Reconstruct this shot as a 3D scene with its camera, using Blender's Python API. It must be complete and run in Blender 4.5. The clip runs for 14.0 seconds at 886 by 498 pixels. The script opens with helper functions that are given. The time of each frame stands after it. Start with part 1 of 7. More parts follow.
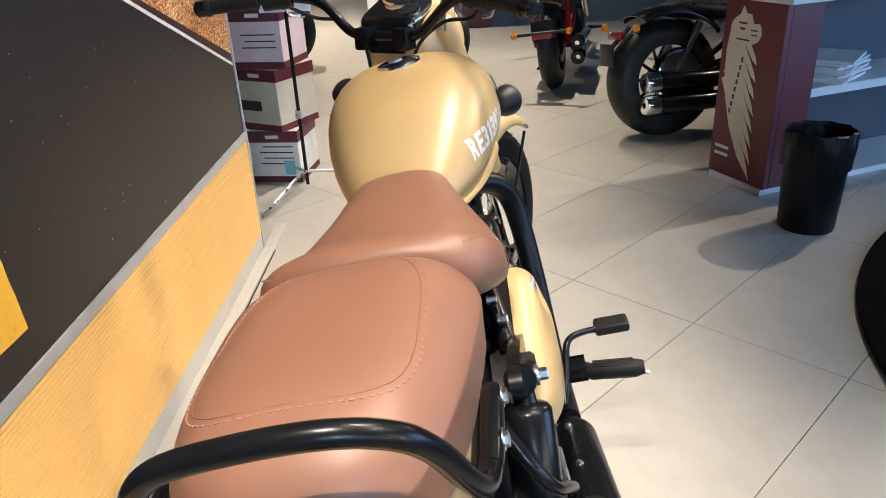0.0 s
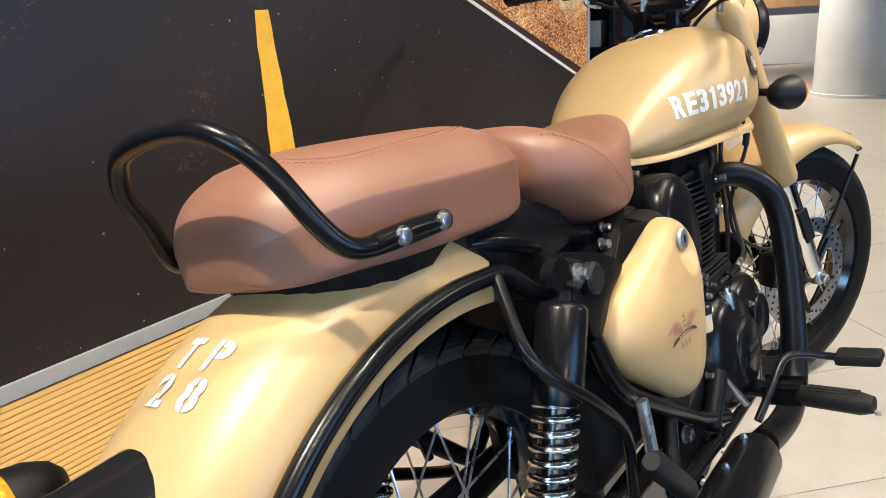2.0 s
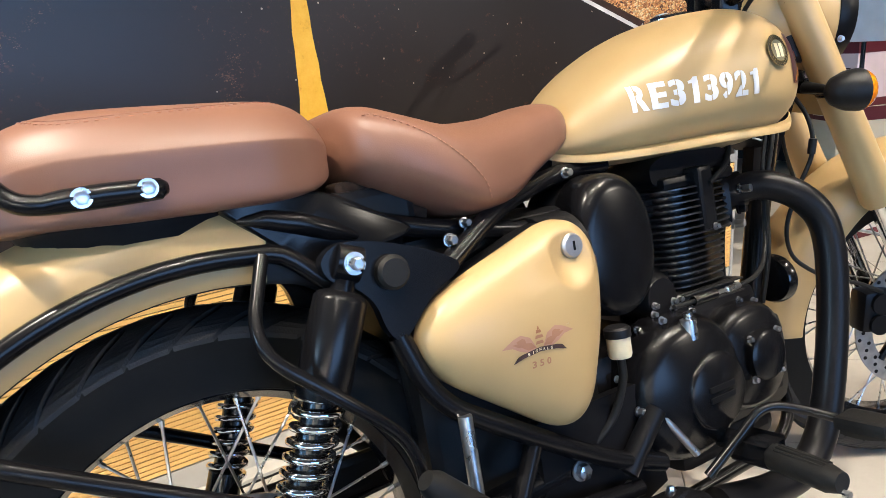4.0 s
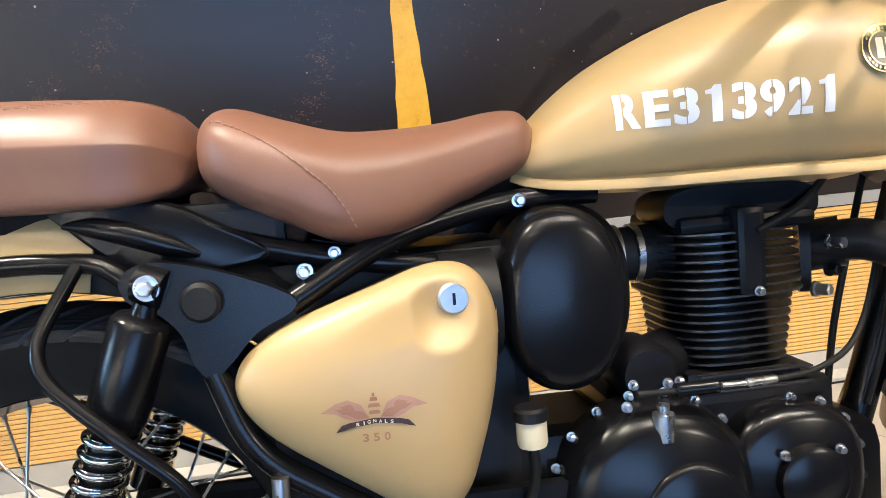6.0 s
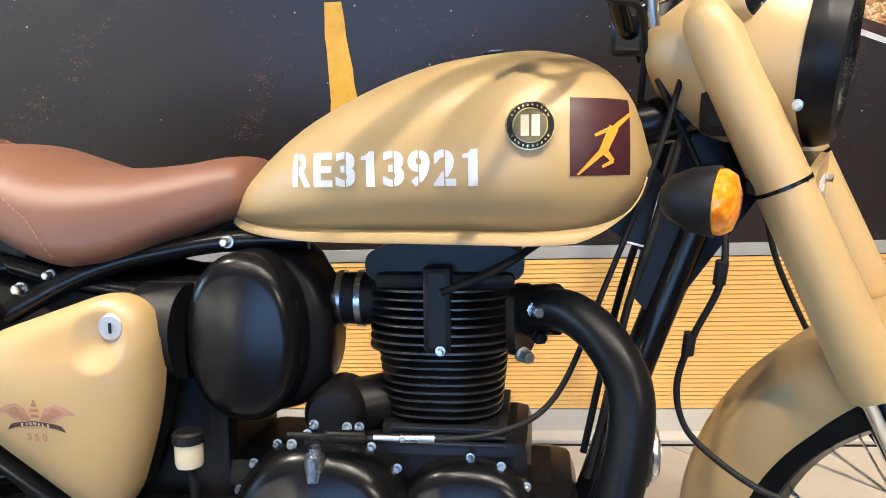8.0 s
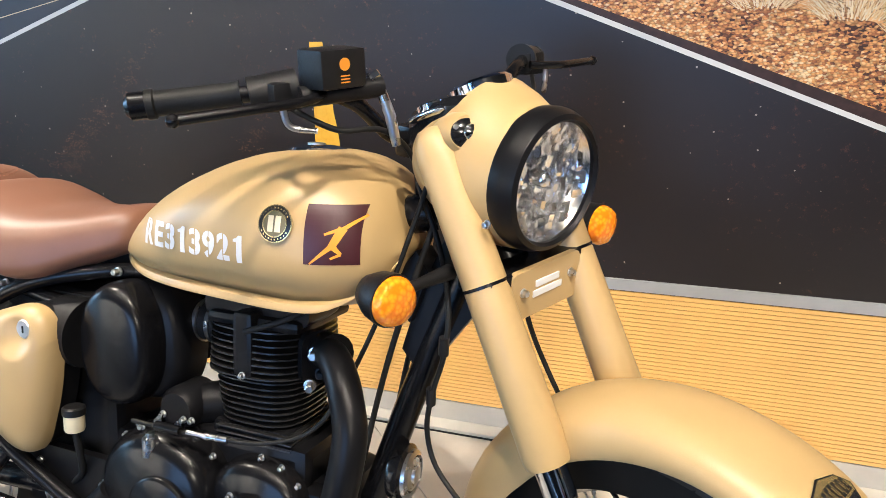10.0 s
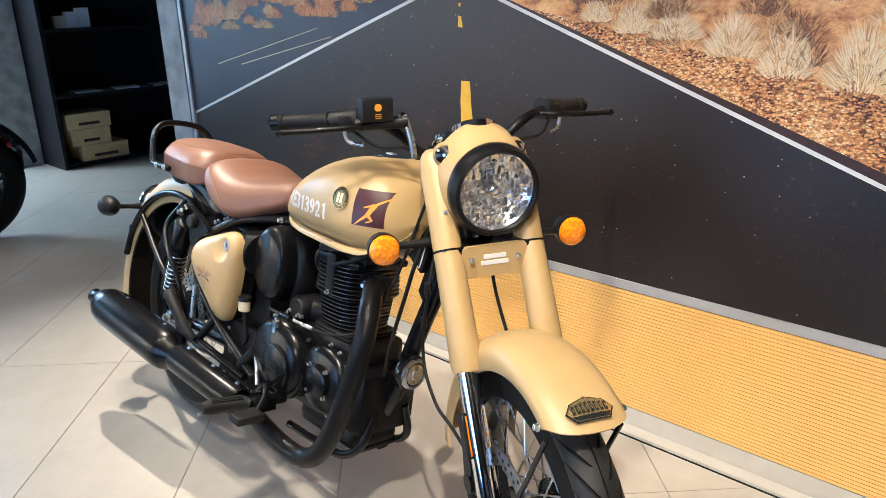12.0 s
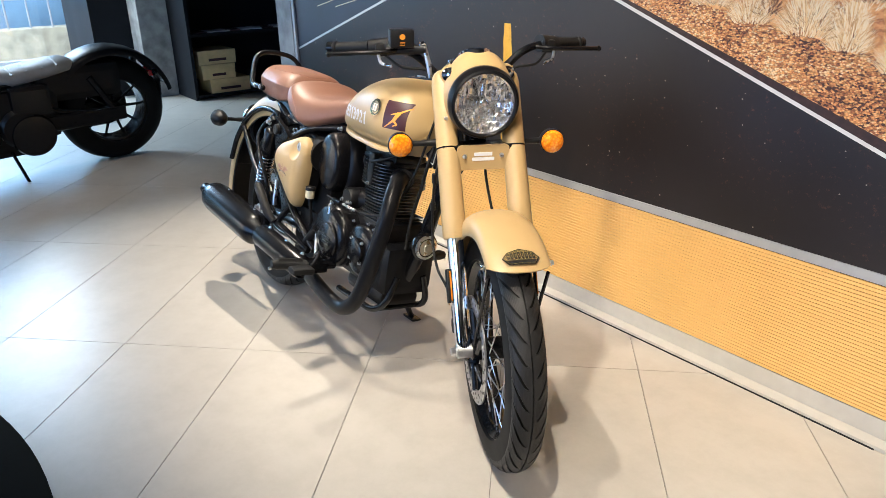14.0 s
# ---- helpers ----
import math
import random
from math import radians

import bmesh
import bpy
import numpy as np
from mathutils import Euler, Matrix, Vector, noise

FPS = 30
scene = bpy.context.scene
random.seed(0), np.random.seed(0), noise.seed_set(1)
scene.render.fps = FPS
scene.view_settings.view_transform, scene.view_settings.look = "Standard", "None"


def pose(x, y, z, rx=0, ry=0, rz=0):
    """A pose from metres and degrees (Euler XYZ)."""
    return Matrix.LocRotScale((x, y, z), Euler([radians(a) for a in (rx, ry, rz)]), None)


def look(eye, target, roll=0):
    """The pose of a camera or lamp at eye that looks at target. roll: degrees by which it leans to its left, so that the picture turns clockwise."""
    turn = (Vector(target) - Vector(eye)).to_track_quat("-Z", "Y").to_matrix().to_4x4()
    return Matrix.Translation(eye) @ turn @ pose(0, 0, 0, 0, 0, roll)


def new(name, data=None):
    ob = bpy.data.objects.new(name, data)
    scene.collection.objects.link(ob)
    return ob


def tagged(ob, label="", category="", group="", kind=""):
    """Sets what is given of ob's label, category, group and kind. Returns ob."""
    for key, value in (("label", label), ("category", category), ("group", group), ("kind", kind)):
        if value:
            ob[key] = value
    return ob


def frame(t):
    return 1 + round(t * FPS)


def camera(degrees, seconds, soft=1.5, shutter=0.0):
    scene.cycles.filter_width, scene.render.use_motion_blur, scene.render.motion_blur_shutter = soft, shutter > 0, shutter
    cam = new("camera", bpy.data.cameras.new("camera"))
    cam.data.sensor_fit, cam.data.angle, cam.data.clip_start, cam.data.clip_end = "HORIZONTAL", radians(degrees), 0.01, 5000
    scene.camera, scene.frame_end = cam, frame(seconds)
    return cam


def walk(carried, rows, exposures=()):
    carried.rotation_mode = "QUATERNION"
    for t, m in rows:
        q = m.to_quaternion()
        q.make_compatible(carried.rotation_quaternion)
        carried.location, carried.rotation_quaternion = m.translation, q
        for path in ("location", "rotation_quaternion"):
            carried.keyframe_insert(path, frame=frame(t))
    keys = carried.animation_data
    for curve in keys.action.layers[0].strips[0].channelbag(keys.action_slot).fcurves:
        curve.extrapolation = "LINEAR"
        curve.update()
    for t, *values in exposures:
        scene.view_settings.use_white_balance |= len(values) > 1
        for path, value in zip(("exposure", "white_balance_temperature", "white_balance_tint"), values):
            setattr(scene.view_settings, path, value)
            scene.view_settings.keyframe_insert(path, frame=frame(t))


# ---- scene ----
cam = camera(62.7, 14.0, soft=0.7)
PATH = [
    (0, (-0.639, 0.065, 1.247), (1.175, 0.099, 0.405), -2.9),
    (0.5, (-0.718, -0.069, 1.174), (1.089, 0.324, 0.412), -3.2),
    (1, (-0.721, -0.177, 1.109), (1.008, 0.571, 0.44), -3.3),
    (1.5, (-0.684, -0.274, 1.068), (0.962, 0.687, 0.461), -3.6),
    (2, (-0.646, -0.357, 1.03), (0.905, 0.756, 0.433), -3.7),
    (2.5, (-0.58, -0.492, 1.014), (0.865, 0.758, 0.423), -3.7),
    (3, (-0.514, -0.596, 1.018), (0.821, 0.774, 0.433), -3.8),
    (3.2, (-0.464, -0.636, 1.008), (0.826, 0.779, 0.43), -3.8),
    (5.3, (0.063, -0.708, 0.951), (0.679, 1.111, 0.392), -3.6),
    (5.5, (0.118, -0.705, 0.965), (0.642, 1.138, 0.392), -3.63),
    (6, (0.251, -0.726, 0.969), (0.566, 1.161, 0.386), -3.56),
    (6.5, (0.414, -0.756, 0.968), (0.588, 1.148, 0.38), -3.43),
    (7, (0.542, -0.763, 0.999), (0.609, 1.148, 0.415), -3.24),
    (7.5, (0.692, -0.771, 1.007), (0.649, 1.143, 0.43), -2.97),
    (8, (0.817, -0.791, 1.028), (0.657, 1.111, 0.428), -2.51),
    (8.5, (0.961, -0.808, 1.076), (0.677, 1.076, 0.469), -2.57),
    (9, (1.081, -0.803, 1.122), (0.693, 1.056, 0.495), -2.36),
    (9.2, (1.13, -0.796, 1.135), (0.7, 1.045, 0.482), -2.24),
    (11.3, (1.856, -0.99, 1.375), (0.864, 0.592, 0.657), -1.7),
    (11.5, (1.935, -1.005, 1.366), (0.86, 0.532, 0.672), -1.6),
    (12, (2.113, -1.055, 1.35), (0.83, 0.332, 0.694), -1.3),
    (12.5, (2.31, -1.108, 1.318), (0.927, 0.174, 0.652), -1.2),
    (13, (2.409, -1.092, 1.314), (0.987, 0.14, 0.636), -1.1),
    (13.5, (2.541, -1.118, 1.334), (1.073, 0.033, 0.612), -1.0),
    (14, (2.699, -1.211, 1.361), (1.237, -0.082, 0.595), -0.9),
]
walk(cam, [(t, look(eye, target, roll)) for t, eye, target, roll in PATH])

# ---- light ----
world = bpy.data.worlds.new("world")
scene.world = world
world.use_nodes = True
wn = world.node_tree
bg = wn.nodes["Background"]
sky = wn.nodes.new("ShaderNodeTexSky")
sky.sky_type = "NISHITA"
sky.sun_disc = False
sky.sun_elevation = radians(35)
sky.sun_rotation = radians(200)
wn.links.new(sky.outputs["Color"], bg.inputs["Color"])
bg.inputs["Strength"].default_value = 0.12


def spot(name, at, to, watts, cone=70, blend=1.0, size=0.014, tint=(1.0, 0.9, 0.765)):
    data = bpy.data.lights.new(name, "SPOT")
    data.energy, data.spot_size, data.spot_blend, data.shadow_soft_size, data.color = watts, radians(cone), blend, size, tint
    ob = new(name, data)
    ob.matrix_world = look(at, to)
    return ob


def area(name, at, to, watts, sx, sy, tint):
    data = bpy.data.lights.new(name, "AREA")
    data.shape, data.size, data.size_y, data.energy, data.color = "RECTANGLE", sx, sy, watts, tint
    ob = new(name, data)
    ob.matrix_world = look(at, to)
    return ob


CEIL = 3.1
SPOTS = [  # place, aim, watts, cone
    ((2.16, -1.0, CEIL - 0.16), (1.7, 0.35, 0.1), 290, 60),
    ((1.25, -0.8, CEIL - 0.16), (0.9, 0.3, 0.4), 220, 56),
    ((0.2, -0.6, CEIL - 0.16), (0.2, 0.25, 0.35), 160, 66),
    ((-0.95, 0.3, CEIL - 0.16), (-0.35, 0.1, 0.6), 390, 54),
    # Added fill for seat side and rear mudguard; no lamp seen there.
    ((-0.6, -1.5, CEIL - 0.16), (-0.1, 0.05, 0.8), 125, 34),
    # Added fill to warm the floor before the window motorcycle.
    ((-1.75, -0.7, CEIL - 0.16), (-1.9, -0.2, 0.0), 110, 46),
    ((3.6, -3.64, CEIL - 0.16), (1.9, 0.2, 0.3), 320, 55),
    # Next four are added fills: far floor, then the timber panel.
    ((3.6, 0.2, CEIL - 0.16), (3.2, 0.5, 0.0), 320, 70),
    ((5.4, -0.4, CEIL - 0.16), (5.2, -0.6, 0.0), 430, 96),
    ((8.0, 2.0, CEIL - 0.16), (7.8, 1.6, 0.0), 700, 116),
    ((11.2, 3.2, CEIL - 0.16), (12.9, 3.0, 1.5), 600, 90),
    # Added washers brighten an unseen wall that the poster mirrors as sheen.
    ((-3.4, -4.5, CEIL - 0.16), (-3.3, -5.8, 1.8), 2300, 70),
    ((-6.0, -4.5, CEIL - 0.16), (-6.0, -5.8, 1.8), 2300, 70),
]
for at, to, watts, cone in SPOTS:
    spot("spot_light", at, to, watts * 1.12, cone)
# daylight at the shop windows
area("window_light", (0.2, -5.55, 1.5), (0.2, 0.0, 0.8), 150, 3.2, 2.2, (0.28, 0.53, 1.0))
area("window_light", (-6.25, -0.9, 2.6), (-4.6, -0.3, 0.0), 150, 1.6, 2.2, (0.36, 0.66, 1.0))
# Added area lamp, standing in for outdoor daylight on kerb and cars.
area("street_light", (-7.4, -0.5, 2.95), (-7.9, -0.5, 0.0), 480, 1.2, 5.0, (0.75, 0.88, 1.0))


# ---- materials ----
def material(name, colour, rough=0.5, metal=0.0, vary=0.12, scale=18.0, bump=0.0, bump_scale=220.0, coat=0.0, spec=0.5):
    """A surface with colour drift at two scales, drifting roughness and fine relief."""
    m = bpy.data.materials.new(name)
    m.use_nodes = True
    nt = m.node_tree
    b = nt.nodes["Principled BSDF"]
    tc = nt.nodes.new("ShaderNodeTexCoord")
    n1 = nt.nodes.new("ShaderNodeTexNoise")
    n1.inputs["Scale"].default_value, n1.inputs["Detail"].default_value = scale, 6
    nt.links.new(tc.outputs["Object"], n1.inputs["Vector"])
    ramp = nt.nodes.new("ShaderNodeValToRGB")
    ramp.color_ramp.elements[0].position, ramp.color_ramp.elements[1].position = 0.3, 0.7
    ramp.color_ramp.elements[0].color = (*[c * (1 - vary) for c in colour], 1)
    ramp.color_ramp.elements[1].color = (*[min(1, c * (1 + vary)) for c in colour], 1)
    nt.links.new(n1.outputs["Fac"], ramp.inputs["Fac"])
    nt.links.new(ramp.outputs["Color"], b.inputs["Base Color"])
    mr = nt.nodes.new("ShaderNodeMapRange")
    mr.inputs["To Min"].default_value, mr.inputs["To Max"].default_value = max(0.02, rough * 0.85), min(1, rough * 1.15)
    nt.links.new(n1.outputs["Fac"], mr.inputs["Value"])
    nt.links.new(mr.outputs["Result"], b.inputs["Roughness"])
    b.inputs["Metallic"].default_value = metal
    b.inputs["Coat Weight"].default_value = coat
    b.inputs["Specular IOR Level"].default_value = spec
    if bump:
        n2 = nt.nodes.new("ShaderNodeTexNoise")
        n2.inputs["Scale"].default_value, n2.inputs["Detail"].default_value = bump_scale, 3
        nt.links.new(tc.outputs["Object"], n2.inputs["Vector"])
        bp = nt.nodes.new("ShaderNodeBump")
        bp.inputs["Strength"].default_value, bp.inputs["Distance"].default_value = bump, 0.002
        nt.links.new(n2.outputs["Fac"], bp.inputs["Height"])
        nt.links.new(bp.outputs["Normal"], b.inputs["Normal"])
    return m


def glass(name, colour, gloss=0.08):
    """Thin clear glass: mostly see-through with a faint mirror sheen."""
    m = bpy.data.materials.new(name)
    m.use_nodes = True
    nt = m.node_tree
    nt.nodes.remove(nt.nodes["Principled BSDF"])
    tr = nt.nodes.new("ShaderNodeBsdfTransparent")
    tr.inputs["Color"].default_value = (*colour, 1)
    gl = nt.nodes.new("ShaderNodeBsdfGlossy")
    gl.inputs["Roughness"].default_value = 0.02
    mix = nt.nodes.new("ShaderNodeMixShader")
    mix.inputs["Fac"].default_value = gloss
    nt.links.new(tr.outputs["BSDF"], mix.inputs[1])
    nt.links.new(gl.outputs["BSDF"], mix.inputs[2])
    nt.links.new(mix.outputs["Shader"], nt.nodes["Material Output"].inputs["Surface"])
    return m


def cut_lens(name, light, dark):
    """Coloured lamp lens with small moulded prisms; the colour carries their glints and shade."""
    m = material(name, light, 0.08, 0.0, 0.1, 60, coat=0.5)
    nt = m.node_tree
    b = nt.nodes["Principled BSDF"]
    tc = nt.nodes.new("ShaderNodeTexCoord")
    v = nt.nodes.new("ShaderNodeTexVoronoi")
    v.inputs["Scale"].default_value = 130
    nt.links.new(tc.outputs["Object"], v.inputs["Vector"])
    r = nt.nodes.new("ShaderNodeValToRGB")
    r.color_ramp.elements[0].position, r.color_ramp.elements[1].position = 0.1, 0.7
    r.color_ramp.elements[0].color, r.color_ramp.elements[1].color = (*light, 1), (*dark, 1)
    nt.links.new(v.outputs["Distance"], r.inputs["Fac"])
    nt.links.new(r.outputs["Color"], b.inputs["Base Color"])
    bp = nt.nodes.new("ShaderNodeBump")
    bp.inputs["Strength"].default_value, bp.inputs["Distance"].default_value = 0.55, 0.002
    bp.invert = True
    nt.links.new(v.outputs["Distance"], bp.inputs["Height"])
    nt.links.new(bp.outputs["Normal"], b.inputs["Normal"])
    return m


def glow(name, colour, strength):
    m = bpy.data.materials.new(name)
    m.use_nodes = True
    b = m.node_tree.nodes["Principled BSDF"]
    b.inputs["Base Color"].default_value = (*colour, 1)
    b.inputs["Emission Color"].default_value = (*colour, 1)
    b.inputs["Emission Strength"].default_value = strength
    return m


SAND = material("sand_paint", (0.44, 0.298, 0.135), 0.38, 0.0, 0.04, 9, 0.05, 900)
BLACK = material("satin_black_paint", (0.005, 0.005, 0.006), 0.25, 0.0, 0.1, 14, spec=0.26)
BLACK_MATT = material("matt_black_casting", (0.006, 0.006, 0.007), 0.36, 0.0, 0.15, 25, 0.05, 500, spec=0.17)
BLACK_GLOSS = material("gloss_black_paint", (0.008, 0.008, 0.009), 0.14, 0.0, 0.2, 14)
PLASTIC = material("black_plastic", (0.008, 0.008, 0.009), 0.42, 0.0, 0.25, 30, 0.2, 1200, spec=0.25)
RUBBER = material("black_rubber", (0.009, 0.009, 0.009), 0.55, 0.0, 0.35, 22, 0.2, 600, spec=0.25)
# Carcass rubber darkened so the tread grooves look shaded.
TYRE_BASE = material("darkened_tyre_rubber", (0.004, 0.004, 0.004), 0.6, 0.0, 0.3, 16, spec=0.15)
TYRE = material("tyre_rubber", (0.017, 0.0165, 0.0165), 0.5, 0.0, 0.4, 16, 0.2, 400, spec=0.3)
CHROME = material("chrome", (0.82, 0.83, 0.85), 0.09, 1.0, 0.05, 30)
STEEL = material("zinc_steel", (0.62, 0.62, 0.63), 0.28, 1.0, 0.15, 40)
ALLOY = material("cast_alloy", (0.5, 0.5, 0.51), 0.42, 1.0, 0.15, 40, 0.2, 500)
DISC = material("brake_disc_steel", (0.42, 0.42, 0.43), 0.34, 1.0, 0.2, 60)
LEATHER = material("brown_leatherette", (0.194, 0.089, 0.056), 0.43, 0.0, 0.08, 7, 0.1, 950)
THREAD = material("brown_thread", (0.32, 0.16, 0.11), 0.8)
WHITE_INK = material("white_print", (0.68, 0.67, 0.66), 0.45, 0.0, 0.08)
MAROON = material("maroon_print", (0.045, 0.008, 0.012), 0.42, 0.0, 0.1)
ORANGE_INK = material("orange_print", (0.85, 0.30, 0.03), 0.42, 0.0, 0.05)
BADGE_DARK = material("badge_enamel", (0.015, 0.016, 0.018), 0.2)
BADGE_OLIVE = material("badge_olive", (0.13, 0.11, 0.06), 0.3)
BADGE_GOLD = material("badge_gold", (0.62, 0.46, 0.2), 0.25, 0.8)
DECAL_TAN = material("decal_copper", (0.3, 0.14, 0.08), 0.4)
DECAL_PINK = material("decal_pink_copper", (0.36, 0.19, 0.13), 0.4)
DECAL_DEEP = material("decal_brown", (0.27, 0.11, 0.05), 0.4)
DECAL_DARK = material("decal_dark", (0.04, 0.018, 0.015), 0.4)
AMBER_DARK = material("amber_reflector", (0.62, 0.17, 0.008), 0.12, 0.0, 0.1, 60, coat=0.5)
AMBER = cut_lens("amber_lens", (0.95, 0.36, 0.015), (0.8, 0.19, 0.006))
RED_LENS = cut_lens("red_lens", (0.5, 0.01, 0.012), (0.12, 0.002, 0.003))
REFLECTOR = material("lamp_reflector", (0.95, 0.95, 0.97), 0.2, 1.0, 0.05, 30)
LENS = glass("clear_lens", (0.97, 0.98, 1.0))
CREAM = material("cream_plastic", (0.72, 0.62, 0.42), 0.35)
TRAY = material("dusty_brown_plastic", (0.03, 0.019, 0.014), 0.8, 0.0, 0.5, 130, 0.3, 300, spec=0.08)
RED_PAINT = material("red_paint", (0.45, 0.015, 0.015), 0.3)


# ---- mesh helpers ----
BOX_SIZES = (8, 56)  # chamfered boxes keep flat faces


def finish(name, verts, faces, mat, parent=None, label="", smooth=40.0, m=None):
    me = bpy.data.meshes.new(name)
    me.from_pydata([tuple(v) for v in verts], [], faces)
    me.materials.append(mat)
    bm = bmesh.new()
    bm.from_mesh(me)
    bmesh.ops.recalc_face_normals(bm, faces=bm.faces)
    bm.to_mesh(me)
    bm.free()
    if smooth and len(verts) in BOX_SIZES:
        smooth = 16.0
    if smooth:
        me.shade_smooth()
        me.set_sharp_from_angle(angle=radians(smooth))
    ob = new(name, me)
    if parent is not None:
        ob.parent = parent
    if m is not None:
        ob.matrix_basis = m
    return tagged(ob, label)


def joined(*lists):
    """Several (verts, faces) lists as one."""
    verts, faces = [], []
    for v, f in lists:
        k = len(verts)
        verts += [tuple(p) for p in v]
        faces += [tuple(i + k for i in q) for q in f]
    return verts, faces


def moved(vf, m):
    return [m @ Vector(p) for p in vf[0]], vf[1]


def rings(sections, close=True, cap=True):
    """Skin over sections of equal length; each is a closed ring of points."""
    n = len(sections[0])
    verts = [p for s in sections for p in s]
    faces = []
    for i in range(len(sections) - 1):
        for j in range(n if close else n - 1):
            k = (j + 1) % n
            faces.append((i * n + j, i * n + k, (i + 1) * n + k, (i + 1) * n + j))
    if cap:
        faces.append(tuple(range(n))[::-1])
        faces.append(tuple(range((len(sections) - 1) * n, len(sections) * n)))
    return verts, faces


def lathe(profile, axis="y", at=(0, 0, 0), seg=48, closed=False, cap=True):
    """Turns (radius, along) pairs round an axis."""
    secs = []
    for r, h in profile:
        ring = []
        for k in range(seg):
            c, s = math.cos(2 * math.pi * k / seg) * r, math.sin(2 * math.pi * k / seg) * r
            p = {"y": (c, h, s), "z": (c, s, h), "x": (h, c, s)}[axis]
            ring.append(Vector(p) + Vector(at))
        secs.append(ring)
    if closed:
        secs.append(secs[0])
        return rings(secs, cap=False)
    return rings(secs, cap=cap)


def spline(points, steps=8, closed=False):
    """A smooth line through the points."""
    P = [Vector(p) for p in points]
    if closed:
        P = [P[-1]] + P + [P[0], P[1]]
    else:
        P = [2 * P[0] - P[1]] + P + [2 * P[-1] - P[-2]]
    out = []
    for i in range(1, len(P) - 2):
        a, b, c, d = P[i - 1], P[i], P[i + 1], P[i + 2]
        for k in range(steps):
            t = k / steps
            out.append(0.5 * (2 * b + (c - a) * t + (2 * a - 5 * b + 4 * c - d) * t * t + (3 * b - a - 3 * c + d) * t ** 3))
    if not closed:
        out.append(P[-2].copy())
    return out


def bent(points, radius, steps=6):
    """A line of straight runs with rounded corners, as bent tube has."""
    P = [Vector(p) for p in points]
    out = [P[0]]
    for i in range(1, len(P) - 1):
        u, v = (P[i - 1] - P[i]), (P[i + 1] - P[i])
        r = min(radius, u.length * 0.49, v.length * 0.49)
        a, b = P[i] + u.normalized() * r, P[i] + v.normalized() * r
        for k in range(steps + 1):
            t = k / steps
            out.append((1 - t) ** 2 * a + 2 * t * (1 - t) * P[i] + t * t * b)
    out.append(P[-1])
    return out


def tube(path, radius, seg=12, cap=True, closed=False):
    """A round tube along a path; radius is a number or one for each point."""
    P = [Vector(p) for p in path]
    n = len(P)
    rad = radius if isinstance(radius, (list, tuple)) else [radius] * n
    secs = []
    side = None
    for i in range(n):
        if closed:
            t = (P[(i + 1) % n] - P[i - 1]).normalized()
        else:
            t = (P[min(i + 1, n - 1)] - P[max(i - 1, 0)]).normalized()
        if side is None:
            side = t.orthogonal().normalized()
        side = (side - t * side.dot(t)).normalized()
        up = t.cross(side)
        secs.append([P[i] + (side * math.cos(2 * math.pi * k / seg) + up * math.sin(2 * math.pi * k / seg)) * rad[i] for k in range(seg)])
    if closed:
        secs.append(secs[0])
        return rings(secs, cap=False)
    return rings(secs, cap=cap)


def block(x0, x1, y0, y1, z0, z1, bevel=0.0):
    """A box with chamfered edges."""
    bm = bmesh.new()
    bmesh.ops.create_cube(bm, size=1)
    for v in bm.verts:
        v.co = Vector(((x0 + x1) / 2 + v.co.x * (x1 - x0), (y0 + y1) / 2 + v.co.y * (y1 - y0), (z0 + z1) / 2 + v.co.z * (z1 - z0)))
    if bevel:
        bmesh.ops.bevel(bm, geom=list(bm.edges), offset=bevel, segments=2, affect="EDGES", profile=0.6)
    bm.verts.index_update()
    out = [v.co.copy() for v in bm.verts], [tuple(v.index for v in f.verts) for f in bm.faces]
    bm.free()
    return out


def plate(outline, y0, y1, axis="y", bevel=0.0):
    """A flat outline, given in the two other axes, given thickness."""
    def at(p, h):
        return {"y": (p[0], h, p[1]), "x": (h, p[0], p[1]), "z": (p[0], p[1], h)}[axis]
    if not bevel:
        return rings([[at(p, y0) for p in outline], [at(p, y1) for p in outline]])
    c = [sum(p[0] for p in outline) / len(outline), sum(p[1] for p in outline) / len(outline)]
    def shrunk(d):
        res = []
        for p in outline:
            v = Vector((p[0] - c[0], p[1] - c[1]))
            res.append((c[0] + v.x * (1 - d / max(v.length, 1e-4)), c[1] + v.y * (1 - d / max(v.length, 1e-4))))
        return res
    s = 1 if y1 > y0 else -1
    return rings([[at(p, y0) for p in outline], [at(p, y1 - s * bevel) for p in outline], [at(p, y1 - s * bevel * 0.3) for p in shrunk(bevel * 0.35)], [at(p, y1) for p in shrunk(bevel)]])


def oval(cx, cz, rx, rz, n=32, power=2.0):
    out = []
    for k in range(n):
        a = 2 * math.pi * k / n
        c, s = math.cos(a), math.sin(a)
        out.append((cx + rx * math.copysign(abs(c) ** (2 / power), c), cz + rz * math.copysign(abs(s) ** (2 / power), s)))
    return out


def rounded(corners, radius, n=8):
    """A polygon with rounded corners."""
    out = []
    m = len(corners)
    for i in range(m):
        p = Vector(corners[i])
        u, v = Vector(corners[i - 1]) - p, Vector(corners[(i + 1) % m]) - p
        r = radius[i] if isinstance(radius, (list, tuple)) else radius
        a, b = p + u.normalized() * r, p + v.normalized() * r
        for k in range(n + 1):
            t = k / n
            q = (1 - t) ** 2 * a + 2 * t * (1 - t) * p + t * t * b
            out.append((q.x, q.y))
    return out


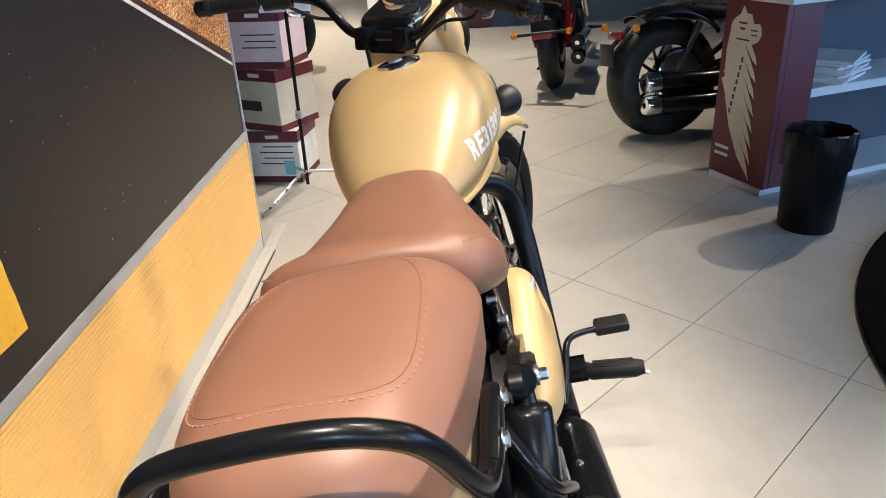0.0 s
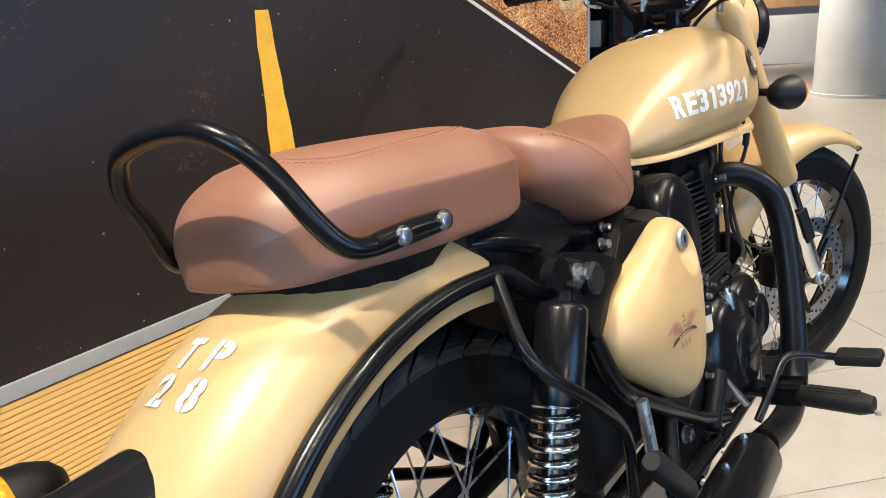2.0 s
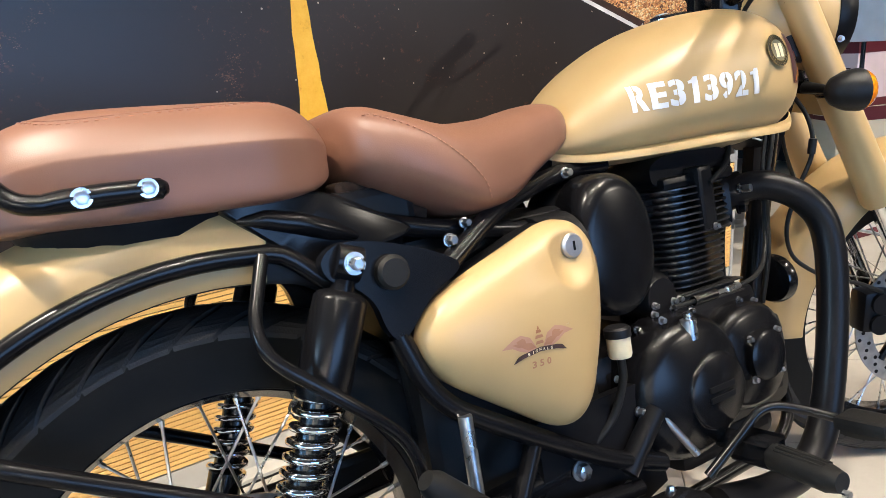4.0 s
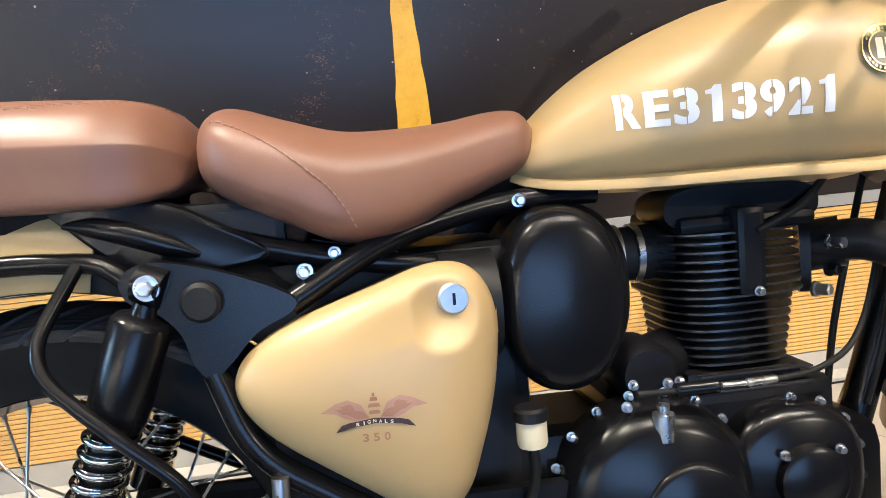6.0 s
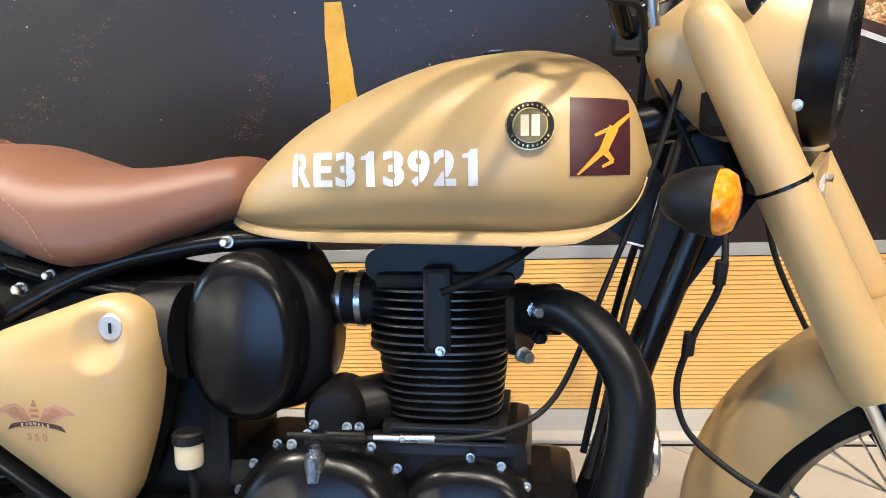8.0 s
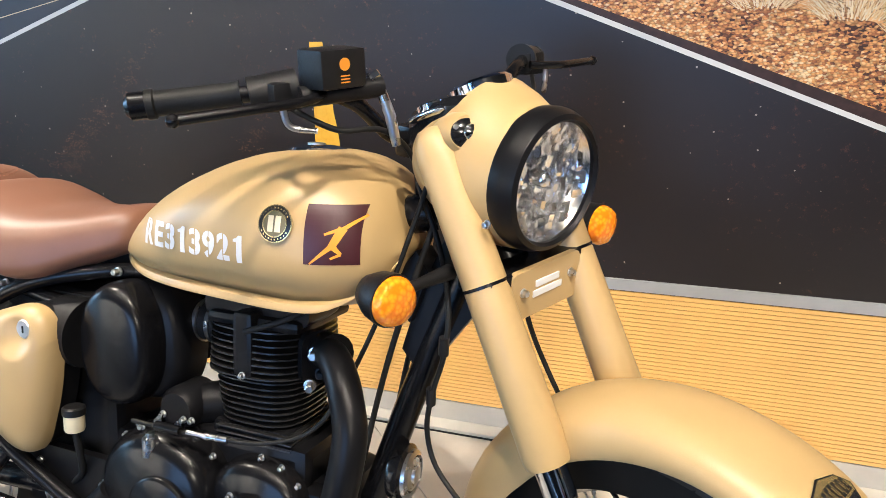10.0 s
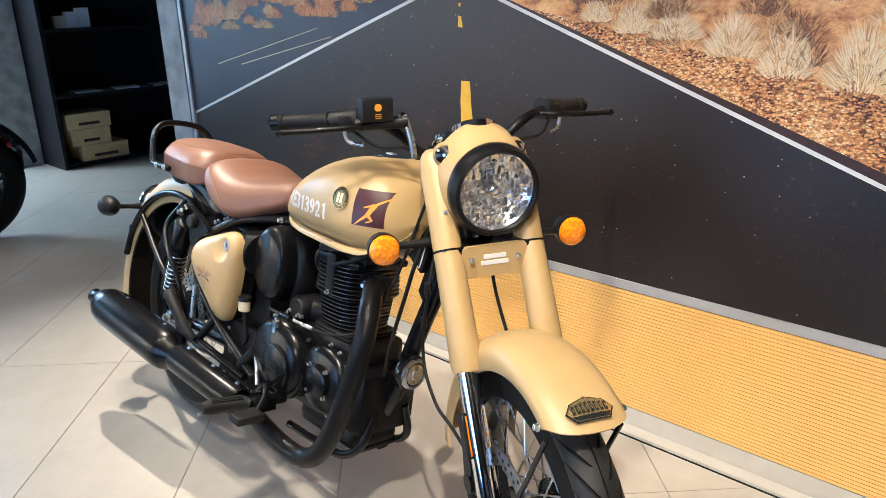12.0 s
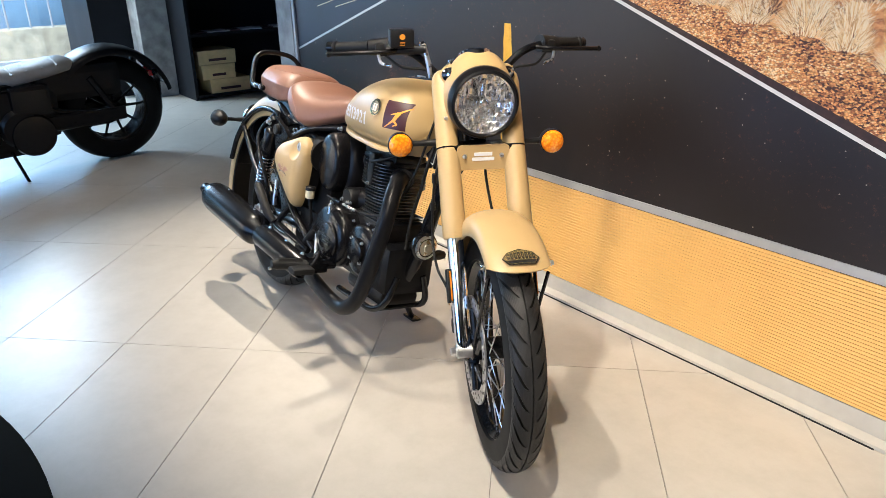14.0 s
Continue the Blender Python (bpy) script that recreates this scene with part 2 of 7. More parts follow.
def interp(table, x):
    """A value between the rows (x, value) of a table, smoothly."""
    for (x0, v0), (x1, v1) in zip(table, table[1:]):
        if x <= x1:
            t = min(1, max(0, (x - x0) / (x1 - x0)))
            return v0 + (v1 - v0) * t
    return table[-1][1]


def smooth_table(table, n=4):
    pts = spline([(a, 0, b) for a, b in table], n)
    return [(p.x, p.z) for p in pts]


def part(name, vf, mat, parent, label="", smooth=40.0, m=None):
    return finish(name, vf[0], vf[1], mat, parent, label, smooth, m)


def thing(name, label, category, m=None, group="", kind=""):
    ob = new(name)
    ob.empty_display_size = 0.1
    if m is not None:
        ob.matrix_basis = m
    return tagged(ob, label, category, group, kind)


def bolt(at, r=0.007, out=(0, -1, 0), depth=0.008):
    """A hexagon head with a washer, as (verts, faces)."""
    d = Vector(out).normalized()
    q = d.to_track_quat("Z", "Y").to_matrix().to_4x4()
    m = Matrix.Translation(at) @ q
    return moved(joined(lathe([(r * 1.35, 0), (r * 1.35, depth * 0.2), (r * 1.1, depth * 0.22)], "z", seg=16), lathe([(r, depth * 0.2), (r, depth), (r * 0.75, depth * 1.1)], "z", seg=6)), m)

# ---- the setting ----
WALL_Y = 0.865


def floor_material():
    m = material("porcelain_tile", (0.46, 0.425, 0.375), 0.32, 0.0, 0.06, 1.7, 0.04, 60)
    nt = m.node_tree
    b = nt.nodes["Principled BSDF"]
    base = b.inputs["Base Color"].links[0].from_socket
    info = nt.nodes.new("ShaderNodeObjectInfo")
    tc = nt.nodes.new("ShaderNodeTexCoord")
    n = nt.nodes.new("ShaderNodeTexNoise")
    n.inputs["Scale"].default_value, n.inputs["Detail"].default_value, n.inputs["Roughness"].default_value = 9, 8, 0.7
    nt.links.new(tc.outputs["Object"], n.inputs["Vector"])
    hsv = nt.nodes.new("ShaderNodeHueSaturation")
    mr = nt.nodes.new("ShaderNodeMapRange")
    mr.inputs["To Min"].default_value, mr.inputs["To Max"].default_value = 0.985, 1.012
    nt.links.new(info.outputs["Random"], mr.inputs["Value"])
    nt.links.new(base, hsv.inputs["Color"])
    nt.links.new(mr.outputs["Result"], hsv.inputs["Value"])
    place = nt.nodes.new("ShaderNodeNewGeometry")
    for link in list(nt.links):
        if link.from_node.type == "TEX_COORD":
            target = link.to_socket
            nt.links.new(place.outputs["Position"], target)
    mix = nt.nodes.new("ShaderNodeMixRGB")
    mix.blend_type = "MULTIPLY"
    mix.inputs["Fac"].default_value = 0.3
    ramp = nt.nodes.new("ShaderNodeValToRGB")
    ramp.color_ramp.elements[0].position, ramp.color_ramp.elements[1].position = 0.35, 0.6
    ramp.color_ramp.elements[0].color, ramp.color_ramp.elements[1].color = (0.72, 0.7, 0.66, 1), (1, 1, 1, 1)
    nt.links.new(n.outputs["Fac"], ramp.inputs["Fac"])
    nt.links.new(hsv.outputs["Color"], mix.inputs["Color1"])
    nt.links.new(ramp.outputs["Color"], mix.inputs["Color2"])
    nt.links.new(mix.outputs["Color"], b.inputs["Base Color"])
    return m


TILE = floor_material()
GROUT = material("tile_grout", (0.2, 0.18, 0.16), 0.8, 0.0, 0.3, 40)
PLASTER = material("white_plaster", (0.62, 0.62, 0.62), 0.7, 0.0, 0.06, 3, 0.1, 150)
DARK_WALL = material("charcoal_wall", (0.008, 0.009, 0.012), 0.6, 0.0, 0.3, 3, 0.2, 80, spec=0.2)
CONCRETE = material("raw_concrete", (0.3, 0.3, 0.29), 0.8, 0.0, 0.35, 9, 0.7, 60)
CEILING = material("dark_ceiling", (0.03, 0.03, 0.032), 0.8)
GREY_TRIM = material("grey_aluminium_trim", (0.42, 0.42, 0.43), 0.4, 0.3, 0.06)
SKIRTING = material("beige_skirting", (0.50, 0.47, 0.42), 0.4, 0.0, 0.06)

floor = tagged(part("floor", block(-9, 13, -9, 9, -0.2, -0.006), GROUT, None), "beige grey porcelain tile floor with dark joints", "floor", kind="structure")
tagged(part("ceiling", block(-9, 13, -9, 9, CEIL, CEIL + 0.2), CEILING, None), "dark showroom ceiling", "ceiling", kind="structure")
tagged(part("wall_west", block(-9.2, -9, -9, 9, -0.2, CEIL + 0.2), DARK_WALL, None), "charcoal wall of the showroom", "wall", kind="structure")
tagged(part("wall_east", block(13, 13.2, -9, 9, -0.2, CEIL + 0.2), PLASTER, None), "pale plaster wall of the showroom", "wall", kind="structure")
tagged(part("wall_north", block(-9, 13, 9, 9.2, -0.2, CEIL + 0.2), PLASTER, None), "plaster wall behind the displays", "wall", kind="structure")
# Unseen; charcoal so that little light mirrors in the poster from here.
tagged(part("wall_south", block(-9, 13, -6.0, -5.8, -0.2, CEIL + 0.2), DARK_WALL, None), "unseen charcoal wall that keeps the poster's reflections dark", "wall", kind="structure")
# Unseen bright panel, added for the poster to mirror.
tagged(part("wall_pale", block(-8.6, -2.2, -5.79, -5.7, 0.0, CEIL - 0.01), PLASTER, None), "unseen pale wall panel, lit to give the poster a sheen", "wall", kind="structure")

# tiles 0.472 m wide and 0.944 m long, laid at an angle to the wall
TA = math.atan2(0.642 + 0.695, 1.399 - 0.061)
TU, TV = Vector((math.cos(TA), math.sin(TA), 0)), Vector((-math.sin(TA), math.cos(TA), 0))
T0 = Vector((0.061, -0.695, 0))
TW, TL = 0.472, 0.944


# poster wall: a framed print over a ribbed yellow base panel
PX0, PX1, PZ0, PZ1 = -1.372, 2.112, 0.508, 2.62


def asphalt_print():
    m = material("asphalt_print", (0.0165, 0.0122, 0.0114), 0.38, 0.0, 0.22, 2.5, spec=0.45)
    nt = m.node_tree
    b = nt.nodes["Principled BSDF"]
    base = b.inputs["Base Color"].links[0].from_socket
    tc = nt.nodes.new("ShaderNodeTexCoord")
    v = nt.nodes.new("ShaderNodeTexVoronoi")
    v.inputs["Scale"].default_value = 26
    nt.links.new(tc.outputs["Object"], v.inputs["Vector"])
    lt = nt.nodes.new("ShaderNodeMath")
    lt.operation = "LESS_THAN"
    lt.inputs[1].default_value = 0.06
    nt.links.new(v.outputs["Distance"], lt.inputs[0])
    big = nt.nodes.new("ShaderNodeTexNoise")
    big.inputs["Scale"].default_value, big.inputs["Detail"].default_value = 3.2, 5
    nt.links.new(tc.outputs["Object"], big.inputs["Vector"])
    gt = nt.nodes.new("ShaderNodeMath")
    gt.operation = "GREATER_THAN"
    gt.inputs[1].default_value = 0.5
    nt.links.new(big.outputs["Fac"], gt.inputs[0])
    sep = nt.nodes.new("ShaderNodeSeparateColor")
    nt.links.new(v.outputs["Color"], sep.inputs["Color"])
    rare = nt.nodes.new("ShaderNodeMath")
    rare.operation = "GREATER_THAN"
    rare.inputs[1].default_value = 0.62
    nt.links.new(sep.outputs["Red"], rare.inputs[0])
    both = nt.nodes.new("ShaderNodeMath")
    both.operation = "MAXIMUM"
    nt.links.new(rare.outputs[0], both.inputs[0])
    nt.links.new(gt.outputs[0], both.inputs[1])
    mul = nt.nodes.new("ShaderNodeMath")
    mul.operation = "MULTIPLY"
    nt.links.new(lt.outputs[0], mul.inputs[0])
    nt.links.new(both.outputs[0], mul.inputs[1])
    fine = nt.nodes.new("ShaderNodeTexNoise")
    fine.inputs["Scale"].default_value, fine.inputs["Detail"].default_value, fine.inputs["Roughness"].default_value = 45, 8, 0.8
    nt.links.new(tc.outputs["Object"], fine.inputs["Vector"])
    fr = nt.nodes.new("ShaderNodeValToRGB")
    fr.color_ramp.elements[0].position, fr.color_ramp.elements[1].position = 0.57, 0.7
    fr.color_ramp.elements[0].color, fr.color_ramp.elements[1].color = (0, 0, 0, 1), (0.6, 0.6, 0.6, 1)
    nt.links.new(fine.outputs["Fac"], fr.inputs["Fac"])
    rust = nt.nodes.new("ShaderNodeMath")
    rust.operation = "MULTIPLY"
    nt.links.new(fr.outputs["Color"], rust.inputs[0])
    nt.links.new(gt.outputs[0], rust.inputs[1])
    m1 = nt.nodes.new("ShaderNodeMixRGB")
    m1.inputs["Color2"].default_value = (0.2, 0.065, 0.04, 1)
    nt.links.new(rust.outputs[0], m1.inputs["Fac"])
    sx = nt.nodes.new("ShaderNodeSeparateXYZ")
    nt.links.new(tc.outputs["Object"], sx.inputs["Vector"])
    far = nt.nodes.new("ShaderNodeMapRange")
    far.inputs["From Min"].default_value, far.inputs["From Max"].default_value = 0.75, 1.35
    nt.links.new(sx.outputs["Z"], far.inputs["Value"])
    navy = nt.nodes.new("ShaderNodeMixRGB")
    navy.inputs["Color2"].default_value = (0.019, 0.0175, 0.022, 1)
    nt.links.new(far.outputs["Result"], navy.inputs["Fac"])
    nt.links.new(base, navy.inputs["Color1"])
    nt.links.new(navy.outputs["Color"], m1.inputs["Color1"])
    m2 = nt.nodes.new("ShaderNodeMixRGB")
    m2.inputs["Color2"].default_value = (0.42, 0.33, 0.26, 1)
    nt.links.new(mul.outputs[0], m2.inputs["Fac"])
    nt.links.new(m1.outputs["Color"], m2.inputs["Color1"])
    nt.links.new(m2.outputs["Color"], b.inputs["Base Color"])
    return m


def speckled_print(name, stops, scale, stretch=(1, 1, 1), rough=0.45, rnd=0.75):
    m = bpy.data.materials.new(name)
    m.use_nodes = True
    nt = m.node_tree
    b = nt.nodes["Principled BSDF"]
    b.inputs["Roughness"].default_value = rough
    tc = nt.nodes.new("ShaderNodeTexCoord")
    mp = nt.nodes.new("ShaderNodeMapping")
    mp.inputs["Scale"].default_value = stretch
    nt.links.new(tc.outputs["Object"], mp.inputs["Vector"])
    n = nt.nodes.new("ShaderNodeTexNoise")
    n.inputs["Scale"].default_value, n.inputs["Detail"].default_value, n.inputs["Roughness"].default_value = scale, 10, rnd
    nt.links.new(mp.outputs["Vector"], n.inputs["Vector"])
    r = nt.nodes.new("ShaderNodeValToRGB")
    while len(r.color_ramp.elements) < len(stops):
        r.color_ramp.elements.new(0.5)
    for e, (p, c) in zip(r.color_ramp.elements, stops):
        e.position, e.color = p, (*c, 1)
    nt.links.new(n.outputs["Fac"], r.inputs["Fac"])
    nt.links.new(r.outputs["Color"], b.inputs["Base Color"])
    return m


ROAD = asphalt_print()
LINE = material("white_line_print", (0.66, 0.65, 0.62), 0.45, 0.0, 0.06)
DASH = speckled_print("yellow_line_print", [(0.25, (0.5, 0.22, 0.02)), (0.42, (0.82, 0.42, 0.035)), (0.7, (0.88, 0.5, 0.06))], 30)
def stone_print(name, scale):
    """Printed gravel: small stones in several tans with dark gaps, darker in drifts."""
    m = bpy.data.materials.new(name)
    m.use_nodes = True
    nt = m.node_tree
    b = nt.nodes["Principled BSDF"]
    b.inputs["Roughness"].default_value = 0.5
    tc = nt.nodes.new("ShaderNodeTexCoord")
    mp = nt.nodes.new("ShaderNodeMapping")
    mp.inputs["Scale"].default_value = (0.6, 1.0, 1.0)
    mp.inputs["Rotation"].default_value = (0, radians(20), 0)
    nt.links.new(tc.outputs["Object"], mp.inputs["Vector"])
    v = nt.nodes.new("ShaderNodeTexVoronoi")
    v.inputs["Scale"].default_value = scale
    nt.links.new(mp.outputs["Vector"], v.inputs["Vector"])
    sep = nt.nodes.new("ShaderNodeSeparateColor")
    nt.links.new(v.outputs["Color"], sep.inputs["Color"])
    n = nt.nodes.new("ShaderNodeTexNoise")
    n.inputs["Scale"].default_value, n.inputs["Detail"].default_value = 7, 6
    nt.links.new(mp.outputs["Vector"], n.inputs["Vector"])
    tone = nt.nodes.new("ShaderNodeMath")
    tone.operation = "MULTIPLY_ADD"
    tone.inputs[1].default_value, tone.inputs[2].default_value = 1.5, -0.78
    nt.links.new(n.outputs["Fac"], tone.inputs[0])
    add = nt.nodes.new("ShaderNodeMath")
    add.operation = "ADD"
    nt.links.new(sep.outputs["Red"], add.inputs[0])
    nt.links.new(tone.outputs[0], add.inputs[1])
    r = nt.nodes.new("ShaderNodeValToRGB")
    stops = [(0.02, (0.07, 0.02, 0.012)), (0.22, (0.4, 0.13, 0.045)), (0.5, (0.7, 0.29, 0.09)), (0.85, (0.84, 0.46, 0.18)), (1.0, (0.9, 0.64, 0.36))]
    while len(r.color_ramp.elements) < len(stops):
        r.color_ramp.elements.new(0.5)
    for e, (q, c) in zip(r.color_ramp.elements, stops):
        e.position, e.color = q, (*c, 1)
    nt.links.new(add.outputs[0], r.inputs["Fac"])
    gap = nt.nodes.new("ShaderNodeMapRange")
    gap.inputs["From Min"].default_value, gap.inputs["From Max"].default_value = 0.75, 0.35
    gap.inputs["To Min"].default_value, gap.inputs["To Max"].default_value = 0.5, 1.0
    nt.links.new(v.outputs["Distance"], gap.inputs["Value"])
    mul = nt.nodes.new("ShaderNodeMixRGB")
    mul.blend_type = "MULTIPLY"
    mul.inputs["Fac"].default_value = 1.0
    nt.links.new(r.outputs["Color"], mul.inputs["Color1"])
    nt.links.new(gap.outputs["Result"], mul.inputs["Color2"])
    nt.links.new(mul.outputs["Color"], b.inputs["Base Color"])
    return m


GRAVEL = stone_print("gravel_print", 230)
SCRUB = speckled_print("scrub_print", [(0.36, (0.09, 0.03, 0.018)), (0.44, (0.5, 0.19, 0.06)), (0.54, (0.76, 0.38, 0.14)), (0.68, (0.88, 0.6, 0.3))], 11, (1, 1, 1.6))


def blade_print(name, tones):
    """Printed grass blades, each in its own tone."""
    m = bpy.data.materials.new(name)
    m.use_nodes = True
    nt = m.node_tree
    b = nt.nodes["Principled BSDF"]
    b.inputs["Roughness"].default_value = 0.5
    g = nt.nodes.new("ShaderNodeNewGeometry")
    r = nt.nodes.new("ShaderNodeValToRGB")
    while len(r.color_ramp.elements) < len(tones):
        r.color_ramp.elements.new(0.5)
    for k, (e, c) in enumerate(zip(r.color_ramp.elements, tones)):
        e.position, e.color = k / (len(tones) - 1), (*c, 1)
    nt.links.new(g.outputs["Random Per Island"], r.inputs["Fac"])
    nt.links.new(r.outputs["Color"], b.inputs["Base Color"])
    return m


STRAW = blade_print("straw_print", [(0.42, 0.2, 0.08), (0.68, 0.42, 0.19), (0.8, 0.58, 0.33), (0.76, 0.64, 0.45), (0.86, 0.7, 0.46)])
FOOT_GRASS = blade_print("grass_foot_print", [(0.08, 0.03, 0.015), (0.2, 0.08, 0.03), (0.35, 0.16, 0.06)])
TAN_GRASS = blade_print("tan_grass_print", [(0.2, 0.07, 0.03), (0.55, 0.27, 0.1), (0.78, 0.46, 0.2), (0.85, 0.6, 0.32)])
FLAME_SCRUB = blade_print("flame_scrub_print", [(0.2, 0.05, 0.025), (0.5, 0.17, 0.06), (0.75, 0.32, 0.13), (0.82, 0.42, 0.2)])
VERGE = material("verge_print", (0.035, 0.014, 0.01), 0.45, 0.0, 0.4, 60)
BLUE_ROAD = material("far_road_print", (0.02, 0.023, 0.04), 0.45, 0.0, 0.3, 6)


def right_line(x):
    return 1.236 - 0.3795 * (x - 0.874)


def left_line(x):
    return 0.822 + 0.331 * (x + 1.35)


def poster():
    me = bpy.data.meshes.new("poster")
    bm = bmesh.new()
    vs = [bm.verts.new((x, WALL_Y, z)) for x, z in ((PX0, PZ0), (PX1, PZ0), (PX1, PZ1), (PX0, PZ1))]
    bm.faces.new(vs)
    def cut(p, slope):
        bmesh.ops.bisect_plane(bm, geom=bm.verts[:] + bm.edges[:] + bm.faces[:], plane_co=(p[0], WALL_Y, p[1]), plane_no=(-slope, 0, 1))
    cut((0.874, 1.242), -0.3795)
    cut((0.874, 1.23), -0.3795)
    cut((0.849, 1.262), -0.362)
    cut((1.0, 1.255), -0.20)
    cut((-1.35, 0.828), 0.331)
    cut((-1.35, 0.816), 0.331)
    mats = [ROAD, LINE, VERGE, GRAVEL, SCRUB, BLUE_ROAD]
    for m in mats:
        me.materials.append(m)
    for f in bm.faces:
        c = f.calc_center_median()
        x, z = c.x, c.z
        i = 0
        if x > 0.44:
            if z > 1.262 - 0.362 * (x - 0.849):
                i = 4 if z > 1.255 - 0.20 * (x - 1.0) else 3
            elif z > right_line(x) + 0.006:
                i = 2
            elif z > right_line(x) - 0.006:
                i = 1
        else:
            if z > left_line(x) + 0.006:
                i = 5
            elif z > left_line(x) - 0.006:
                i = 1
        f.material_index = i
    bm.to_mesh(me)
    bm.free()
    return me


poster_panel = thing("wall_poster", "large printed poster of a desert road in a grey frame", "poster")
pst = new("print", poster())
pst.parent = poster_panel
part("backing", block(PX0 + 0.002, PX1 - 0.002, WALL_Y + 0.003, WALL_Y + 0.06, PZ0 - 0.3, PZ1), DARK_WALL, poster_panel)


def dash(x0a, x0b, z0, x1a, x1b, z1, n=14):
    """A worn road dash with ragged edges, 1 mm proud of the print."""
    L, R = [], []
    for k in range(n + 1):
        t = k / n
        L.append((x0a + (x1a - x0a) * t + random.uniform(-0.0022, 0.0022), WALL_Y - 0.001, z0 + (z1 - z0) * t + (random.uniform(-0.004, 0.004) if k in (0, n) else 0)))
        R.append((x0b + (x1b - x0b) * t + random.uniform(-0.0022, 0.0022), WALL_Y - 0.001, z0 + (z1 - z0) * t))
    v = L + R
    return v, [(i, n + 1 + i, n + 2 + i, i + 1) for i in range(n)]


part("road_dash", dash(0.429, 0.527, 0.58, 0.439, 0.477, 1.076), DASH, poster_panel, "yellow painted road dash")
part("road_dash", dash(0.431, 0.449, 1.25, 0.431, 0.446, 1.286, 4), DASH, poster_panel, "yellow painted road dash")
part("road_dash", dash(0.4315, 0.4425, 1.316, 0.4315, 0.442, 1.33, 3), DASH, poster_panel, "yellow painted road dash")


def tuft(x, z, w, h, seed, blades=150, spread=1.0):
    """A printed clump of dry grass: many thin blades fanning out, 1 mm proud."""
    rnd = random.Random(seed)
    v, f = [], []
    for k in range(blades):
        a = rnd.uniform(-1.0, 1.0)
        bx, bz = x + a * w * 0.36 + rnd.uniform(-0.008, 0.008), z + rnd.uniform(0, 0.75) * h * (1 - 0.75 * abs(a) ** 2)
        l = h * rnd.uniform(0.12, 0.36) * (1 - 0.4 * a * a)
        tx, tz = bx + a * w * 0.22 * spread + rnd.uniform(-0.01, 0.01), min(PZ1, bz + l)
        d = rnd.uniform(0.0008, 0.002)
        y = WALL_Y - 0.0006 - 0.0012 * rnd.random()
        i = len(v)
        v += [(bx - d, y, bz), (bx + d, y, bz), (tx, y, tz)]
        f.append((i, i + 1, i + 2))
    return v, f


for k, (x, z, w, h) in enumerate([(1.075, 1.24, 0.11, 0.08), (1.205, 1.225, 0.15, 0.075), (1.36, 1.185, 0.15, 0.11), (1.495, 1.14, 0.13, 0.13), (1.67, 1.115, 0.16, 0.155), (1.79, 1.085, 0.12, 0.14), (1.96, 1.04, 0.18, 0.17), (0.96, 1.27, 0.1, 0.06)]):
    part("grass_tuft", tuft(x + 0.02, z - 0.004, w * 0.9, h * 0.45, 20 + k, 70), FOOT_GRASS, poster_panel, "dark foot of a grass tuft in print", 0)
    part("grass_tuft", tuft(x, z, w, h * 1.15, k, 800), STRAW, poster_panel, "pale dry grass tuft in print", 0)
rnd = random.Random(8)
for k in range(64):
    x = rnd.uniform(0.9, 2.02)
    z = 1.255 - 0.226 * (x - 0.96) + rnd.uniform(0.0, 0.3)
    part("grass_tuft", tuft(x, z, rnd.uniform(0.08, 0.16), rnd.uniform(0.05, 0.1), 100 + k, 160), rnd.choice([TAN_GRASS, TAN_GRASS, STRAW, FOOT_GRASS]), poster_panel, "tan dry grass tuft in print", 0)
for k in range(46):
    x = -1.28 + 1.25 * k / 46 + rnd.uniform(-0.04, 0.04)
    part("grass_tuft", tuft(x, 1.185 + 0.1 * (x + 1.2) + rnd.uniform(0, 0.13) ** 1.0, rnd.uniform(0.06, 0.16), rnd.uniform(0.04, 0.11), 50 + k, 420), rnd.choice([FLAME_SCRUB, FLAME_SCRUB, TAN_GRASS]), poster_panel, "orange scrub in print", 0)
for x0, z0, x1, z1 in ((-1.1, 1.067, -0.327, 1.239), (-0.9, 1.073, -0.24, 1.208)):
    part("road_streak", ([(x0, WALL_Y - 0.001, z0), (x1, WALL_Y - 0.001, z1), (x1, WALL_Y - 0.001, z1 + 0.0015), (x0, WALL_Y - 0.001, z0 + 0.004)], [(0, 1, 2, 3)]), STRAW, poster_panel, "thin pale streak in print", 0)

RUST_MARKS = blade_print("rust_mark_print", [(0.05, 0.026, 0.02), (0.1, 0.045, 0.03), (0.14, 0.06, 0.036), (0.26, 0.12, 0.07)])


